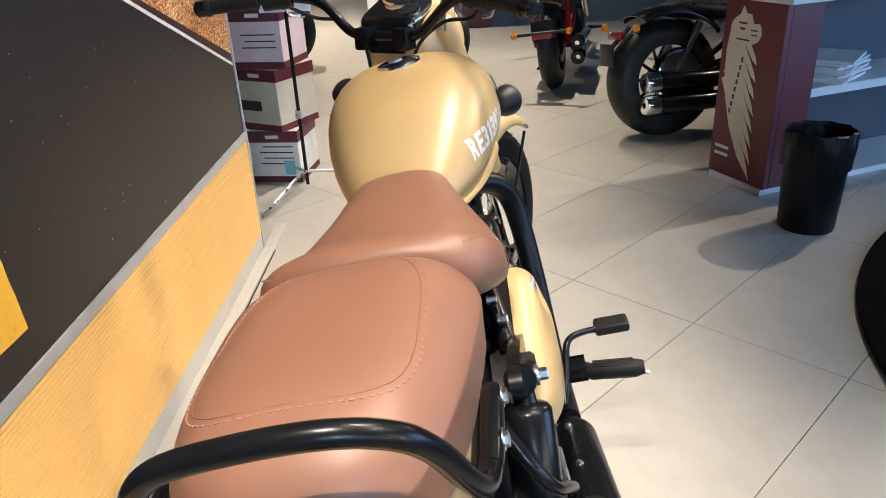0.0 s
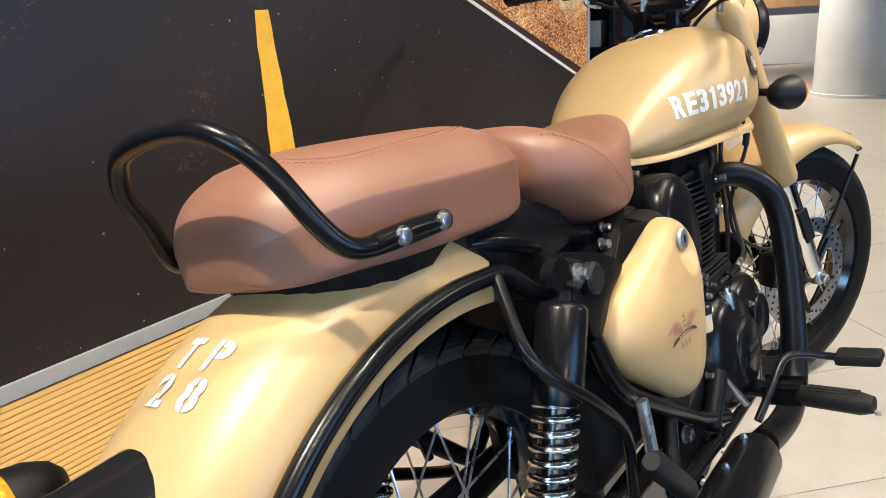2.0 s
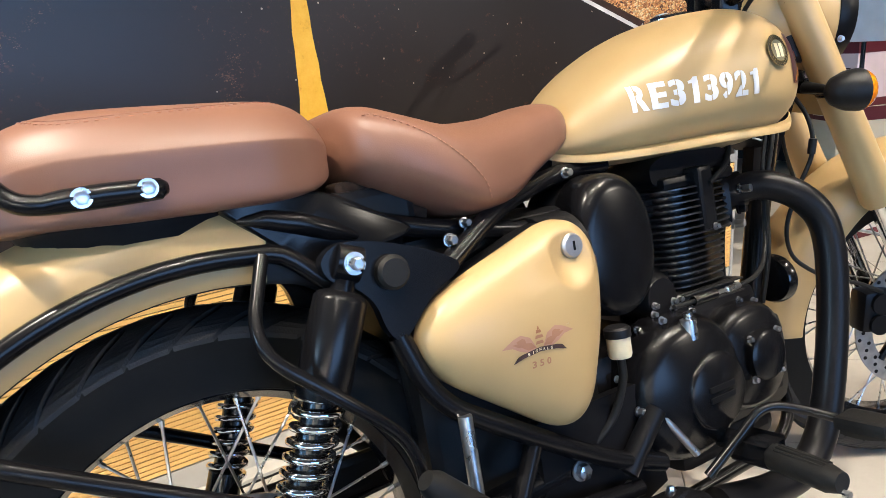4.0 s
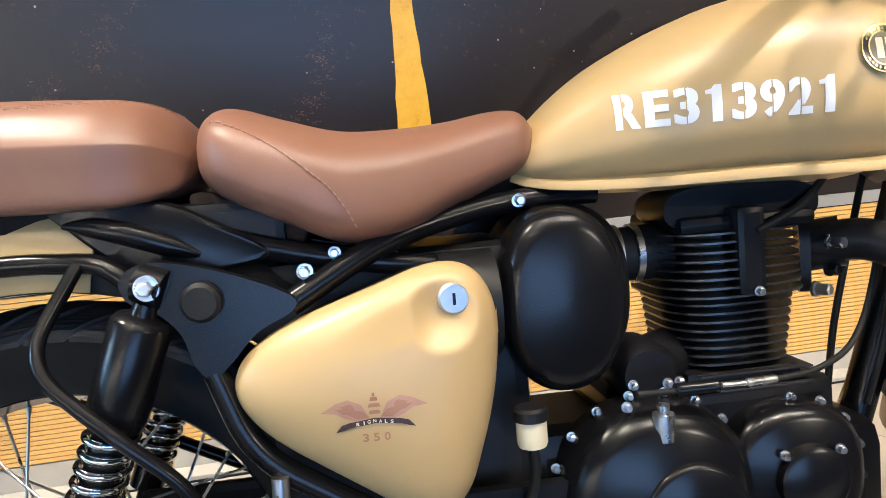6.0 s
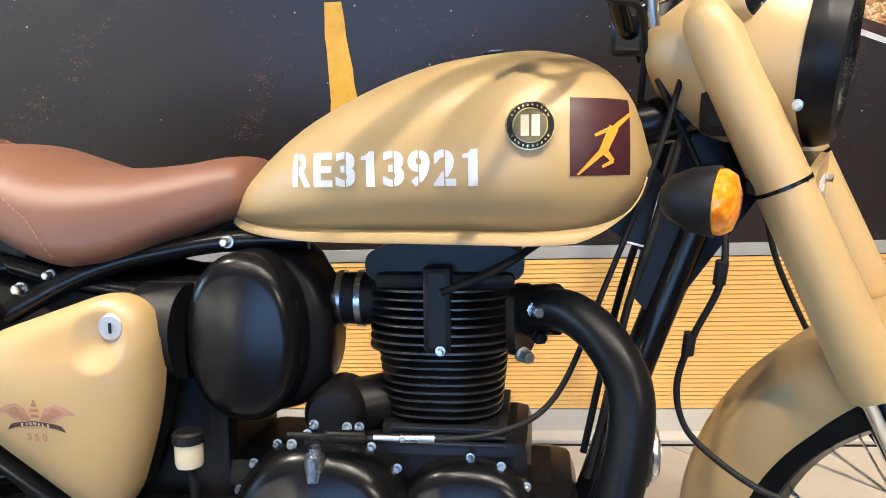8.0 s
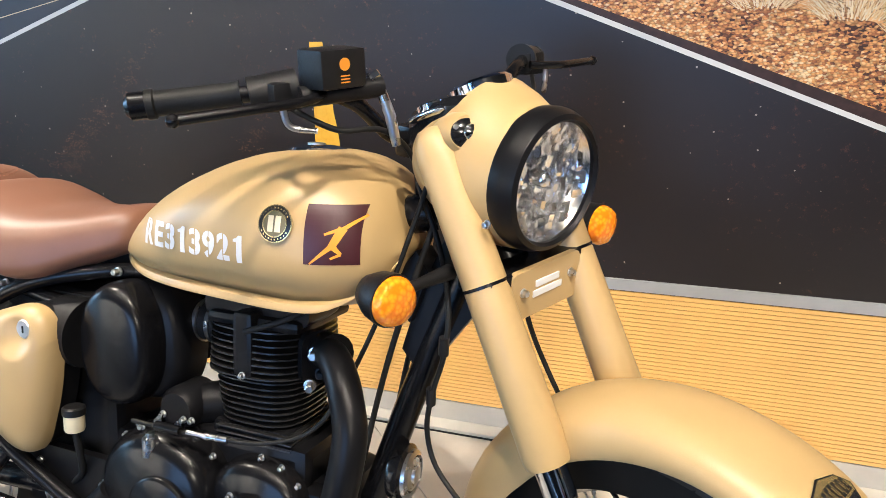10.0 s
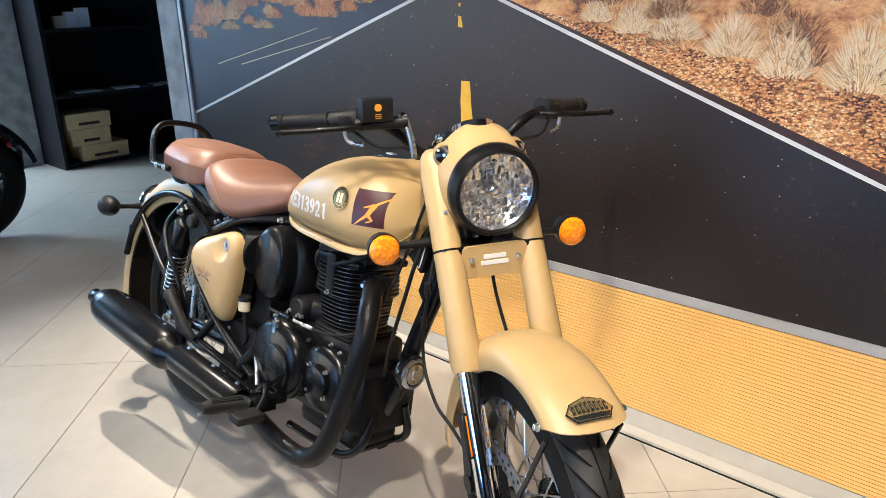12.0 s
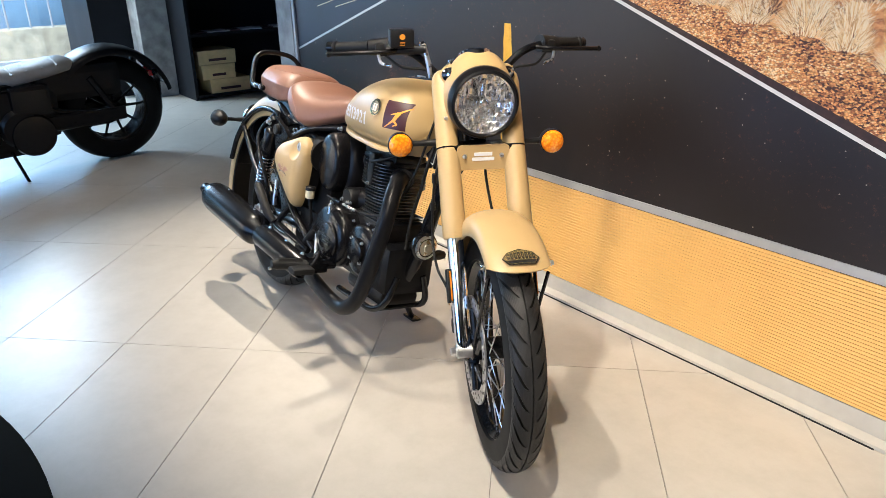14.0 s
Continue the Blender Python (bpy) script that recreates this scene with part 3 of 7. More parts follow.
def wheel_track(x0, z0, x1, z1, wide, n, seed):
    """Rusty wear in the print: ragged clusters of small chips along a wheel track."""
    rnd = random.Random(seed)
    v, f = [], []
    for c in range(n):
        t = rnd.random() ** 1.3
        w = wide * (1 - 0.6 * t)
        cx, cz = x0 + (x1 - x0) * t + rnd.gauss(0, w), z0 + (z1 - z0) * t + rnd.gauss(0, w * 0.6)
        for k in range(rnd.randint(4, 16)):
            x, z = cx + rnd.gauss(0, 0.011) * (1 - 0.5 * t), cz + rnd.gauss(0, 0.006) * (1 - 0.5 * t)
            s = rnd.uniform(0.0006, 0.0032) * (1 - 0.45 * t)
            y = WALL_Y - 0.0006 - 0.0008 * rnd.random()
            i = len(v)
            a = rnd.uniform(0, 3)
            v += [(x + s * rnd.uniform(0.6, 1.6) * math.cos(a + 2.1 * j), y, z + 0.7 * s * math.sin(a + 2.1 * j)) for j in range(3)]
            f.append((i, i + 1, i + 2))
    return v, f


part("rust_mark", wheel_track(-0.46, 0.7, 0.0, 1.11, 0.034, 130, 3), RUST_MARKS, poster_panel, "rusty chips on the printed road", 0)
part("rust_mark", wheel_track(0.235, 0.77, 0.315, 1.0, 0.02, 45, 5), RUST_MARKS, poster_panel, "rusty chips on the printed road", 0)
part("frame_trim", block(PX0 - 0.028, PX0, WALL_Y - 0.012, WALL_Y + 0.06, 0.0, PZ1, 0.003), GREY_TRIM, poster_panel, "grey edge trim")
part("frame_trim", block(PX1, PX1 + 0.016, WALL_Y - 0.006, WALL_Y + 0.06, 0.0, PZ1, 0.003), GREY_TRIM, poster_panel, "grey edge trim")
part("frame_trim", block(PX0, PX1, WALL_Y - 0.006, WALL_Y + 0.05, 0.478, PZ0, 0.002), GREY_TRIM, poster_panel, "grey dividing trim")

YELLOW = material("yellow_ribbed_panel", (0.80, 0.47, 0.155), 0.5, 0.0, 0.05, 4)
# Deeper copy of the panel's yellow; paints the shade between the ribs.
GROOVE_SHADE = material("rib_groove_shade", (0.5, 0.25, 0.06), 0.7, 0.0, 0.1, 10)
base_panel = thing("base_panel", "warm yellow horizontally ribbed panel below the poster", "wall panel")
part("backing", block(PX0, PX1, WALL_Y + 0.004, WALL_Y + 0.05, 0.06, 0.478), GROOVE_SHADE, base_panel)
RIBS = 34
pitch = (0.476 - 0.078) / RIBS
rib_mesh = None
for k in range(RIBS):
    z = 0.078 + pitch * k
    if rib_mesh is None:
        r = part("rib", block(PX0, PX1, WALL_Y - 0.004, WALL_Y + 0.003, z, z + pitch * 0.84, 0.0018), YELLOW, base_panel, "", 30)
        rib_mesh = r.data
        rib_z = z
    else:
        r = new("rib", rib_mesh)
        r.parent = base_panel
        r.location = (0, 0, z - rib_z)
skirt = tagged(part("skirting", block(PX0, PX1, WALL_Y - 0.002, WALL_Y + 0.05, 0.0, 0.074, 0.002), SKIRTING, None), "beige skirting under the yellow panel", "skirting", kind="structure")
tagged(part("floor_trim", block(PX0, 2.37, 0.815, WALL_Y - 0.003, 0.0, 0.014, 0.003), SKIRTING, None), "pale floor edge trim along the panel", "trim", kind="structure")
# Thin black strip along the trim's front edge.
tagged(part("floor_trim", block(PX0, 2.1, 0.811, 0.8145, 0.0, 0.005, 0.001), RUBBER, None), "thin black strip along the front of the floor trim", "trim", kind="structure")

# ---- the sand-coloured motorcycle ----
BIKE = Matrix.Translation((0.008, 0.009, 0)) @ Euler((radians(-11.48), 0, radians(-3.26)), "XYZ").to_matrix().to_4x4()
FORK = pose(1.398, -0.026, 0, -0.95, 0, -27.87)
motorcycle = thing("motorcycle", "sand-coloured classic motorcycle with brown seats, leaning on its side stand", "motorcycle", BIKE)
TO_FORK = BIKE.inverted() @ FORK


def bpart(name, vf, mat, label="", smooth=40.0, parent=None):
    return part(name, vf, mat, parent or motorcycle, label, smooth)


def fpart(name, vf, mat, label="", smooth=40.0):
    return part(name, vf, mat, motorcycle, label, smooth, TO_FORK)


# fuel tank
TANK_TOP = smooth_table([(0.452, 0.81), (0.47, 0.836), (0.525, 0.891), (0.6, 0.94), (0.709, 0.984), (0.8, 0.999), (0.868, 0.999), (0.925, 0.979), (0.962, 0.937), (0.982, 0.87)])
TANK_W = smooth_table([(0.452, 0.035), (0.47, 0.062), (0.52, 0.098), (0.57, 0.123), (0.65, 0.15), (0.75, 0.169), (0.83, 0.176), (0.88, 0.169), (0.925, 0.149), (0.957, 0.117), (0.982, 0.06)])
TANK_BOT = smooth_table([(0.452, 0.808), (0.48, 0.79), (0.525, 0.778), (0.6, 0.77), (0.75, 0.765), (0.87, 0.763), (0.925, 0.778), (0.962, 0.81), (0.982, 0.858)])


def tank_section(x, n=40, grow=0.0):
    zt, zb, w = interp(TANK_TOP, x) + grow, interp(TANK_BOT, x) - grow, interp(TANK_W, x) + grow
    zc = zb + (zt - zb) * 0.42
    out = []
    for k in range(n):
        a = 2 * math.pi * k / n
        c, s = math.cos(a), math.sin(a)
        p = 2.6 if s > 0 else 2.3
        y = w * math.copysign(abs(c) ** (2 / p), c)
        z = zc + (zt - zc if s > 0 else zc - zb) * math.copysign(abs(s) ** (2 / p), s)
        out.append((x, y, z))
    return out


def tank_side(x, z):
    """The right side of the tank at (x, z): its y."""
    zt, zb, w = interp(TANK_TOP, x), interp(TANK_BOT, x), interp(TANK_W, x)
    zc = zb + (zt - zb) * 0.42
    p, q = (2.6, (z - zc) / (zt - zc)) if z > zc else (2.3, (zc - z) / (zc - zb))
    return -w * max(0.0, 1 - min(1, q) ** p) ** (1 / p)


xs = [0.452 + (0.982 - 0.452) * (0.5 - 0.5 * math.cos(math.pi * k / 40)) for k in range(41)]
tank = bpart("fuel_tank", rings([tank_section(x) for x in xs]), SAND, "satin sand-coloured teardrop fuel tank", 60)
seam = []
for x in xs[1:-1]:
    seam.append((x, -interp(TANK_W, x) * 0.855, interp(TANK_BOT, x) + 0.085 * (interp(TANK_TOP, x) - interp(TANK_BOT, x))))
seam += [(p[0], -p[1], p[2]) for p in seam[::-1]]


def lip(path):
    """The pressed lip along the lower edge of the tank: a rounded blade turned outwards."""
    secs = []
    n = len(path)
    for i in range(n):
        d = Vector(path[(i + 1) % n]) - Vector(path[i - 1])
        out = Vector((d.y, -d.x, 0)).normalized()
        k = max(0.15, min(1.0, (0.95 - path[i][0]) / 0.06))
        secs.append([Vector(path[i]) + out * o * k + Vector((0, 0, h * k)) for o, h in ((-0.008, 0.008), (0.0015, 0.0036), (0.0034, -0.001), (0.0042, -0.0058), (0.0037, -0.0072), (0.0026, -0.0066), (-0.008, -0.002))])
    secs.append(secs[0])
    return rings(secs, cap=False)


bpart("seam_flange", lip(seam), SAND, "", 30, tank)
bpart("filler_cap", lathe([(0.0, 0.98), (0.046, 0.98), (0.046, 0.996), (0.043, 1.0005), (0.034, 1.0035), (0.018, 1.0055), (0.0, 1.006)], "z", (0.806, 0.0, 0.0), 48), CHROME, "chrome filler cap", 30, tank)
bpart("cap_lock", lathe([(0.0, 1.002), (0.014, 1.002), (0.014, 1.0075), (0.011, 1.0085), (0.0, 1.009)], "z", (0.798, 0.004, 0.0), 24), STEEL, "", 30, tank)


# things printed on the tank follow its side
def on_tank(me, x0, z0, sx, sz, lift=0.0007, tilt=0.0):
    for v in me.vertices:
        u, w, h = v.co.x * sx, v.co.y * sz, v.co.z
        x = x0 + u * math.cos(tilt) - w * math.sin(tilt)
        z = z0 + u * math.sin(tilt) + w * math.cos(tilt)
        v.co = (x, tank_side(x, z) - lift - h, z)
    return me


def print_mesh(name, me, mat, parent, label):
    me.materials.clear()
    me.materials.append(mat)
    ob = new(name, me)
    ob.parent = parent
    return tagged(ob, label)


def flat(outline, cuts=10):
    """A flat outline as a fine triangle mesh, for wrapping on curved panels."""
    bm = bmesh.new()
    vs = [bm.verts.new((p[0], p[1], 0)) for p in outline]
    bm.faces.new(vs)
    bmesh.ops.triangulate(bm, faces=bm.faces[:])
    x0, x1 = min(p[0] for p in outline), max(p[0] for p in outline)
    y0, y1 = min(p[1] for p in outline), max(p[1] for p in outline)
    for k in range(1, cuts):
        bmesh.ops.bisect_plane(bm, geom=bm.verts[:] + bm.edges[:] + bm.faces[:], plane_co=(x0 + (x1 - x0) * k / cuts, 0, 0), plane_no=(1, 0, 0))
        bmesh.ops.bisect_plane(bm, geom=bm.verts[:] + bm.edges[:] + bm.faces[:], plane_co=(0, y0 + (y1 - y0) * k / cuts, 0), plane_no=(0, 1, 0))
    me = bpy.data.meshes.new("print")
    bm.to_mesh(me)
    bm.free()
    return me


def glyph(ch, stencil=True):
    """One bold stencil character, 1 unit high and about 0.55 wide, from the built-in font."""
    if ch == "1":
        me = bpy.data.meshes.new("glyph")
        me.from_pydata([(0.14, 0, 0), (0.34, 0, 0), (0.34, 0.76, 0), (0.14, 0.76, 0), (0.34, 1, 0), (0.22, 1, 0), (0.14, 0.9, 0), (0, 0.86, 0), (0, 0.76, 0)], [], [(0, 1, 2, 3), (3, 2, 4, 5, 6), (8, 3, 6, 7)])
    else:
        cu = bpy.data.curves.new("glyph", "FONT")
        cu.body, cu.size, cu.offset = "6" if ch == "9" else ch, 1.0, 0.03
        tmp = bpy.data.objects.new("glyph", cu)
        scene.collection.objects.link(tmp)
        me = bpy.data.meshes.new_from_object(tmp.evaluated_get(bpy.context.evaluated_depsgraph_get()))
        bpy.data.objects.remove(tmp)
        bpy.data.curves.remove(cu)
    bm = bmesh.new()
    bm.from_mesh(me)
    bmesh.ops.triangulate(bm, faces=bm.faces[:])
    x0, x1 = min(v.co.x for v in bm.verts), max(v.co.x for v in bm.verts)
    y0, y1 = min(v.co.y for v in bm.verts), max(v.co.y for v in bm.verts)
    w = 0.34 if ch == "1" else 0.54
    for v in bm.verts:
        u, q = (v.co.x - x0) / (x1 - x0), (v.co.y - y0) / (y1 - y0)
        v.co = (w * (1 - u), 1 - q, 0) if ch == "9" else (w * u, q, 0)
    if stencil and ch in "R39208P":
        c = w * (0.30 if ch in "RP" else 0.5)
        g = 0.036
        for s in (-g, g):
            bmesh.ops.bisect_plane(bm, geom=bm.verts[:] + bm.edges[:] + bm.faces[:], plane_co=(c + s, 0, 0), plane_no=(1, 0, 0))
        bmesh.ops.delete(bm, geom=[f for f in bm.faces if abs(f.calc_center_median().x - c) < g * 0.9], context="FACES")
    for k in range(1, 8):
        bmesh.ops.bisect_plane(bm, geom=bm.verts[:] + bm.edges[:] + bm.faces[:], plane_co=(0, k / 8, 0), plane_no=(0, 1, 0))
    for k in range(1, 4):
        bmesh.ops.bisect_plane(bm, geom=bm.verts[:] + bm.edges[:] + bm.faces[:], plane_co=(w * k / 4, 0, 0), plane_no=(1, 0, 0))
    if stencil:
        # a second, slightly shifted layer makes the strokes bolder
        extra = bmesh.ops.duplicate(bm, geom=bm.verts[:] + bm.edges[:] + bm.faces[:])
        for v in extra["geom"]:
            if isinstance(v, bmesh.types.BMVert):
                v.co = (v.co.x + 0.04, v.co.y, 0.0003)
    bm.to_mesh(me)
    bm.free()
    return me, w


for k, ch in enumerate("RE313921"):
    me, w = glyph(ch)
    x = 0.566 + 0.0288 * k + (0.003 if ch == "1" else 0.0)
    on_tank(me, x, 0.842, 0.043, 0.039)
    print_mesh("painted_character", me, WHITE_INK, tank, "white stencilled character")

# square sign with a slanting orange shape, and the round badge
print_mesh("square_decal", on_tank(flat([(0, 0), (0.066, 0), (0.066, 0.082), (0, 0.082)], 12), 0.883, 0.851, 1, 1), MAROON, tank, "dark maroon square decal")
for j, (x0, z0, w0, x1, z1, w1) in enumerate([(0.007, 0.006, 0.002, 0.034, 0.031, 0.007), (0.033, 0.028, 0.009, 0.046, 0.056, 0.011), (0.044, 0.053, 0.006, 0.068, 0.073, 0.003), (0.035, 0.031, 0.008, 0.045, 0.02, 0.004), (0.045, 0.02, 0.004, 0.033, 0.014, 0.003), (0.044, 0.055, 0.005, 0.025, 0.047, 0.003)]):
    d = Vector((x1 - x0, z1 - z0)).normalized()
    n = Vector((-d.y, d.x)) * 0.5
    strip = [(x0 + n.x * w0, z0 + n.y * w0), (x0 - n.x * w0, z0 - n.y * w0), (x1 - n.x * w1, z1 - n.y * w1), (x1 + n.x * w1, z1 + n.y * w1)]
    print_mesh("decal_emblem", on_tank(flat(strip, 6), 0.884, 0.846, 1, 1, 0.0016 + 0.0001 * j), ORANGE_INK, tank, "slanting orange emblem stroke")
cx, cz = 0.842, 0.904
print_mesh("round_badge", on_tank(flat(oval(0, 0, 0.0255, 0.0255, 36), 8), cx, cz, 1, 1, 0.0035), BADGE_DARK, tank, "round black and gold badge")


def badge_ring(r0, r1, lift, mat, n=40):
    v, f = [], []
    for k in range(n):
        a = 2 * math.pi * k / n
        for r in (r0, r1):
            x, z = cx + r * math.cos(a), cz + r * math.sin(a)
            v.append((x, tank_side(x, z) - lift, z))
    f = [(2 * k, 2 * k + 1, (2 * k + 3) % (2 * n), (2 * k + 2) % (2 * n)) for k in range(n)]
    return bpart("badge_ring", (v, f), mat, "", 0, tank)


badge_ring(0.0244, 0.0258, 0.0042, BADGE_GOLD)
badge_ring(0.0172, 0.0186, 0.0042, BADGE_GOLD)
print_mesh("badge_face", on_tank(flat(oval(0, 0, 0.0172, 0.0172, 30), 6), cx, cz, 1, 1, 0.0040), BADGE_OLIVE, tank, "olive badge face")
for k in range(20):  # raised marks round the band, open at both sides
    a = radians(30 + 120 * (k % 10) / 9 + 180 * (k // 10))
    print_mesh("badge_mark", on_tank(flat(oval(0.0215 * math.cos(a), 0.0215 * math.sin(a), 0.0011, 0.0016, 6), 1), cx, cz, 1, 1, 0.0043), BADGE_GOLD, tank, "")
for u in (-0.0056, 0.0056):  # two plain upright blocks
    print_mesh("badge_emblem", on_tank(flat([(u - 0.0042, -0.011), (u + 0.0042, -0.011), (u + 0.0042, 0.011), (u - 0.0042, 0.011)], 2), cx, cz, 1, 1, 0.0046), CREAM, tank, "cream emblem shape")


# seats
def saddle(table, n=36, top_pow=2.6, low_pow=3.0, mid=0.45):
    """Skin over rows of x, top z, bottom z, half width, hollow of the top."""
    cols = [smooth_table([(r[0], r[k]) for r in table], 5) for k in range(1, len(table[0]))]
    x0, x1 = table[0][0], table[-1][0]
    secs = []
    for i in range(49):
        x = x0 + (x1 - x0) * (0.5 - 0.5 * math.cos(math.pi * i / 48))
        zt, zb, w, mw = [interp(c, x) for c in cols]
        zc = zb + (zt - zb) * mid
        ring = []
        for k in range(n):
            a = 2 * math.pi * k / n
            c, s = math.cos(a), math.sin(a)
            p = top_pow if s > 0 else low_pow
            ww = w if s > 0 else w + (mw - w) * min(1, -s * 1.2)
            ring.append((x, ww * math.copysign(abs(c) ** (2 / p), c), zc + (zt - zc if s > 0 else zc - zb) * math.copysign(abs(s) ** (2 / p), s)))
        secs.append(ring)
    return rings(secs)


RIDER = [(0.114, 0.868, 0.832, 0.09, 0.09), (0.123, 0.895, 0.812, 0.125, 0.125), (0.15, 0.905, 0.793, 0.150, 0.152), (0.205, 0.888, 0.766, 0.162, 0.168), (0.265, 0.871, 0.741, 0.158, 0.172), (0.33, 0.869, 0.744, 0.138, 0.155), (0.39, 0.873, 0.77, 0.112, 0.122), (0.44, 0.881, 0.79, 0.092, 0.098), (0.475, 0.88, 0.806, 0.078, 0.078), (0.492, 0.862, 0.826, 0.05, 0.05)]
rider_seat = bpart("rider_seat", saddle(RIDER), LEATHER, "brown leatherette rider seat", 60)
bpart("seat_pan", rings([[(x, y, z + d) for y, d in ((-w, 0.0), (-w * 0.8, -h), (w * 0.8, -h), (w, 0.0), (w * 0.6, 0.02), (-w * 0.6, 0.02))] for x, w, z, h in ((0.28, 0.09, 0.762, 0.012), (0.34, 0.088, 0.768, 0.022), (0.4, 0.075, 0.79, 0.03), (0.47, 0.05, 0.82, 0.034))]), BLACK_MATT, "black seat base", 30, rider_seat)
def stitches(line, parent, gap=0.007):
    """A row of short stitches lying on a seat along a line."""
    P = spline(line, 12)
    lists = []
    acc = 0
    for a, b in zip(P, P[1:]):
        acc += (b - a).length
        if acc > gap:
            acc = 0
            d = (b - a).normalized()
            lists.append(tube([b - d * 0.0022, b + d * 0.0022], 0.0009, 6))
    return bpart("stitching", joined(*lists), THREAD, "", 30, parent)


PILLION = [(-0.27, 0.931, 0.811, 0.113), (-0.2, 0.932, 0.811, 0.12), (-0.12, 0.932, 0.806, 0.133), (0.0, 0.926, 0.803, 0.143), (0.04, 0.922, 0.804, 0.139), (0.07, 0.913, 0.809, 0.128), (0.092, 0.893, 0.818, 0.105), (0.102, 0.874, 0.828, 0.08), (0.105, 0.858, 0.837, 0.06)]


def pillion_ring(x):
    """One cross-section: flat top panel, sloping shoulders, upright sides."""
    zt, zb, w = [interp(smooth_table([(r[0], r[k]) for r in PILLION], 5), x) for k in (1, 2, 3)]
    if x < -0.15:  # domed tail
        q = min(1.0, (-0.15 - x) / 0.12)
        zt = 0.856 + (zt - 0.856) * (1 - q ** 2.3) ** (1 / 2.3)
        zb = 0.856 - (0.856 - zb) * (1 - q ** 6) ** (1 / 6)
        w *= 0.08 + 0.92 * (1 - q ** 2.9) ** (1 / 2.9)
    h = zt - zb
    half = [(0.0, zt), (0.36 * w, zt - 0.018 * h), (0.62 * w, zt - 0.075 * h), (0.81 * w, zt - 0.185 * h), (0.932 * w, zt - 0.335 * h), (0.988 * w, zt - 0.435 * h), (w * 1.0, zt - 0.5 * h), (w * 0.975, zb + 0.3 * h), (w * 0.95, zb + 0.08 * h), (w * 0.9, zb + 0.015 * h), (w * 0.8, zb), (0.4 * w, zb - 0.002)]
    pts = [(x, -p, z) for p, z in half] + [(x, p, z) for p, z in half[:0:-1]]
    return spline(pts, 5, True)


pil_x = [-0.2698 + 0.3748 * (0.5 - 0.5 * math.cos(math.pi * i / 64)) for i in range(65)]
pillion_seat = bpart("pillion_seat", rings([pillion_ring(x) for x in pil_x]), LEATHER, "brown leatherette pillion seat", 60)


def pillion_top(x, y):
    """Height of the seat's top at a place."""
    ring = sorted([p for p in pillion_ring(x) if p.z > 0.84], key=lambda p: p.y)
    return interp([(p.y, p.z) for p in ring], y)


oval_seam = []
for k in range(33):
    a = 2 * math.pi * k / 32
    c, s = math.cos(a), math.sin(a)
    x = -0.062 + 0.139 * math.copysign(abs(c) ** (0.72 if c > 0 else 0.42), c)
    y = (0.097 - 0.03 * (x + 0.065)) * math.copysign(abs(s) ** (0.8 if c > 0 else 0.5), s)
    oval_seam.append((x, y, pillion_top(x, y) + 0.0003))
bpart("seat_piping", tube(oval_seam[:-1], 0.0006, 6, closed=True), LEATHER, "", 60, pillion_seat)
stitches([(-0.065 + (p[0] + 0.065) * 1.035, p[1] * 1.05, pillion_top(-0.065 + (p[0] + 0.065) * 1.035, p[1] * 1.05) + 0.0002) for p in oval_seam], pillion_seat)
pan_rings = []
for z, k in ((0.816, 0.86), (0.765, 0.74)):
    pan_rings.append([(-0.085 + (p[0] + 0.085) * k, p[1] * k, z) for p in [(0.1 * 1.0 + 0.0, 0.08, 0), (0.1, -0.08, 0)] + [(-0.085 - 0.175 * abs(math.cos(b)) ** 0.7, -0.132 * abs(math.sin(b)) ** 0.7 * (1 if math.sin(b) > 0 else -1), 0) for b in [math.pi * (0.5 - j / 12) for j in range(13)]]])
bpart("seat_pan", rings(pan_rings), BLACK_MATT, "black seat base", 40, pillion_seat)


def seat_y(table, x, z, mid=0.45, p1=2.6, p2=3.0):
    zt, zb, w, mw = [interp(smooth_table([(r[0], r[k]) for r in table], 5), x) for k in (1, 2, 3, 4)]
    zc = zb + (zt - zb) * mid
    if z > zc:
        return -w * max(0, 1 - ((z - zc) / (zt - zc)) ** p1) ** (1 / p1)
    q = min(1, (zc - z) / (zc - zb))
    return -(w + (mw - w) * min(1, q * 1.2)) * max(0, 1 - q ** p2) ** (1 / p2)


for s in (-1, 1):
    line = []
    for x, z in ((0.112, 0.882), (0.135, 0.884), (0.156, 0.878), (0.183, 0.864), (0.209, 0.846), (0.23, 0.828), (0.251, 0.808), (0.267, 0.784), (0.277, 0.762)):
        line.append((x, -s * (seat_y(RIDER, x, z) - 0.0006), z))
    stitches(line, rider_seat)


# wheels
def tyre(rim_r, out_r, half, axis_y=0.0):
    prof = []
    for k in range(25):
        a = math.pi * (k / 24 - 0.5)
        prof.append((rim_r + (out_r - rim_r) * math.cos(a) ** 0.62, axis_y + half * math.sin(a) * (1.0 if abs(math.sin(a)) < 0.75 else 1 - (abs(math.sin(a)) - 0.75) * 0.55)))
    prof.append((rim_r - 0.004, axis_y + half * 0.6))
    prof.append((rim_r - 0.004, axis_y - half * 0.6))
    return lathe(prof, "y", seg=96, closed=True)


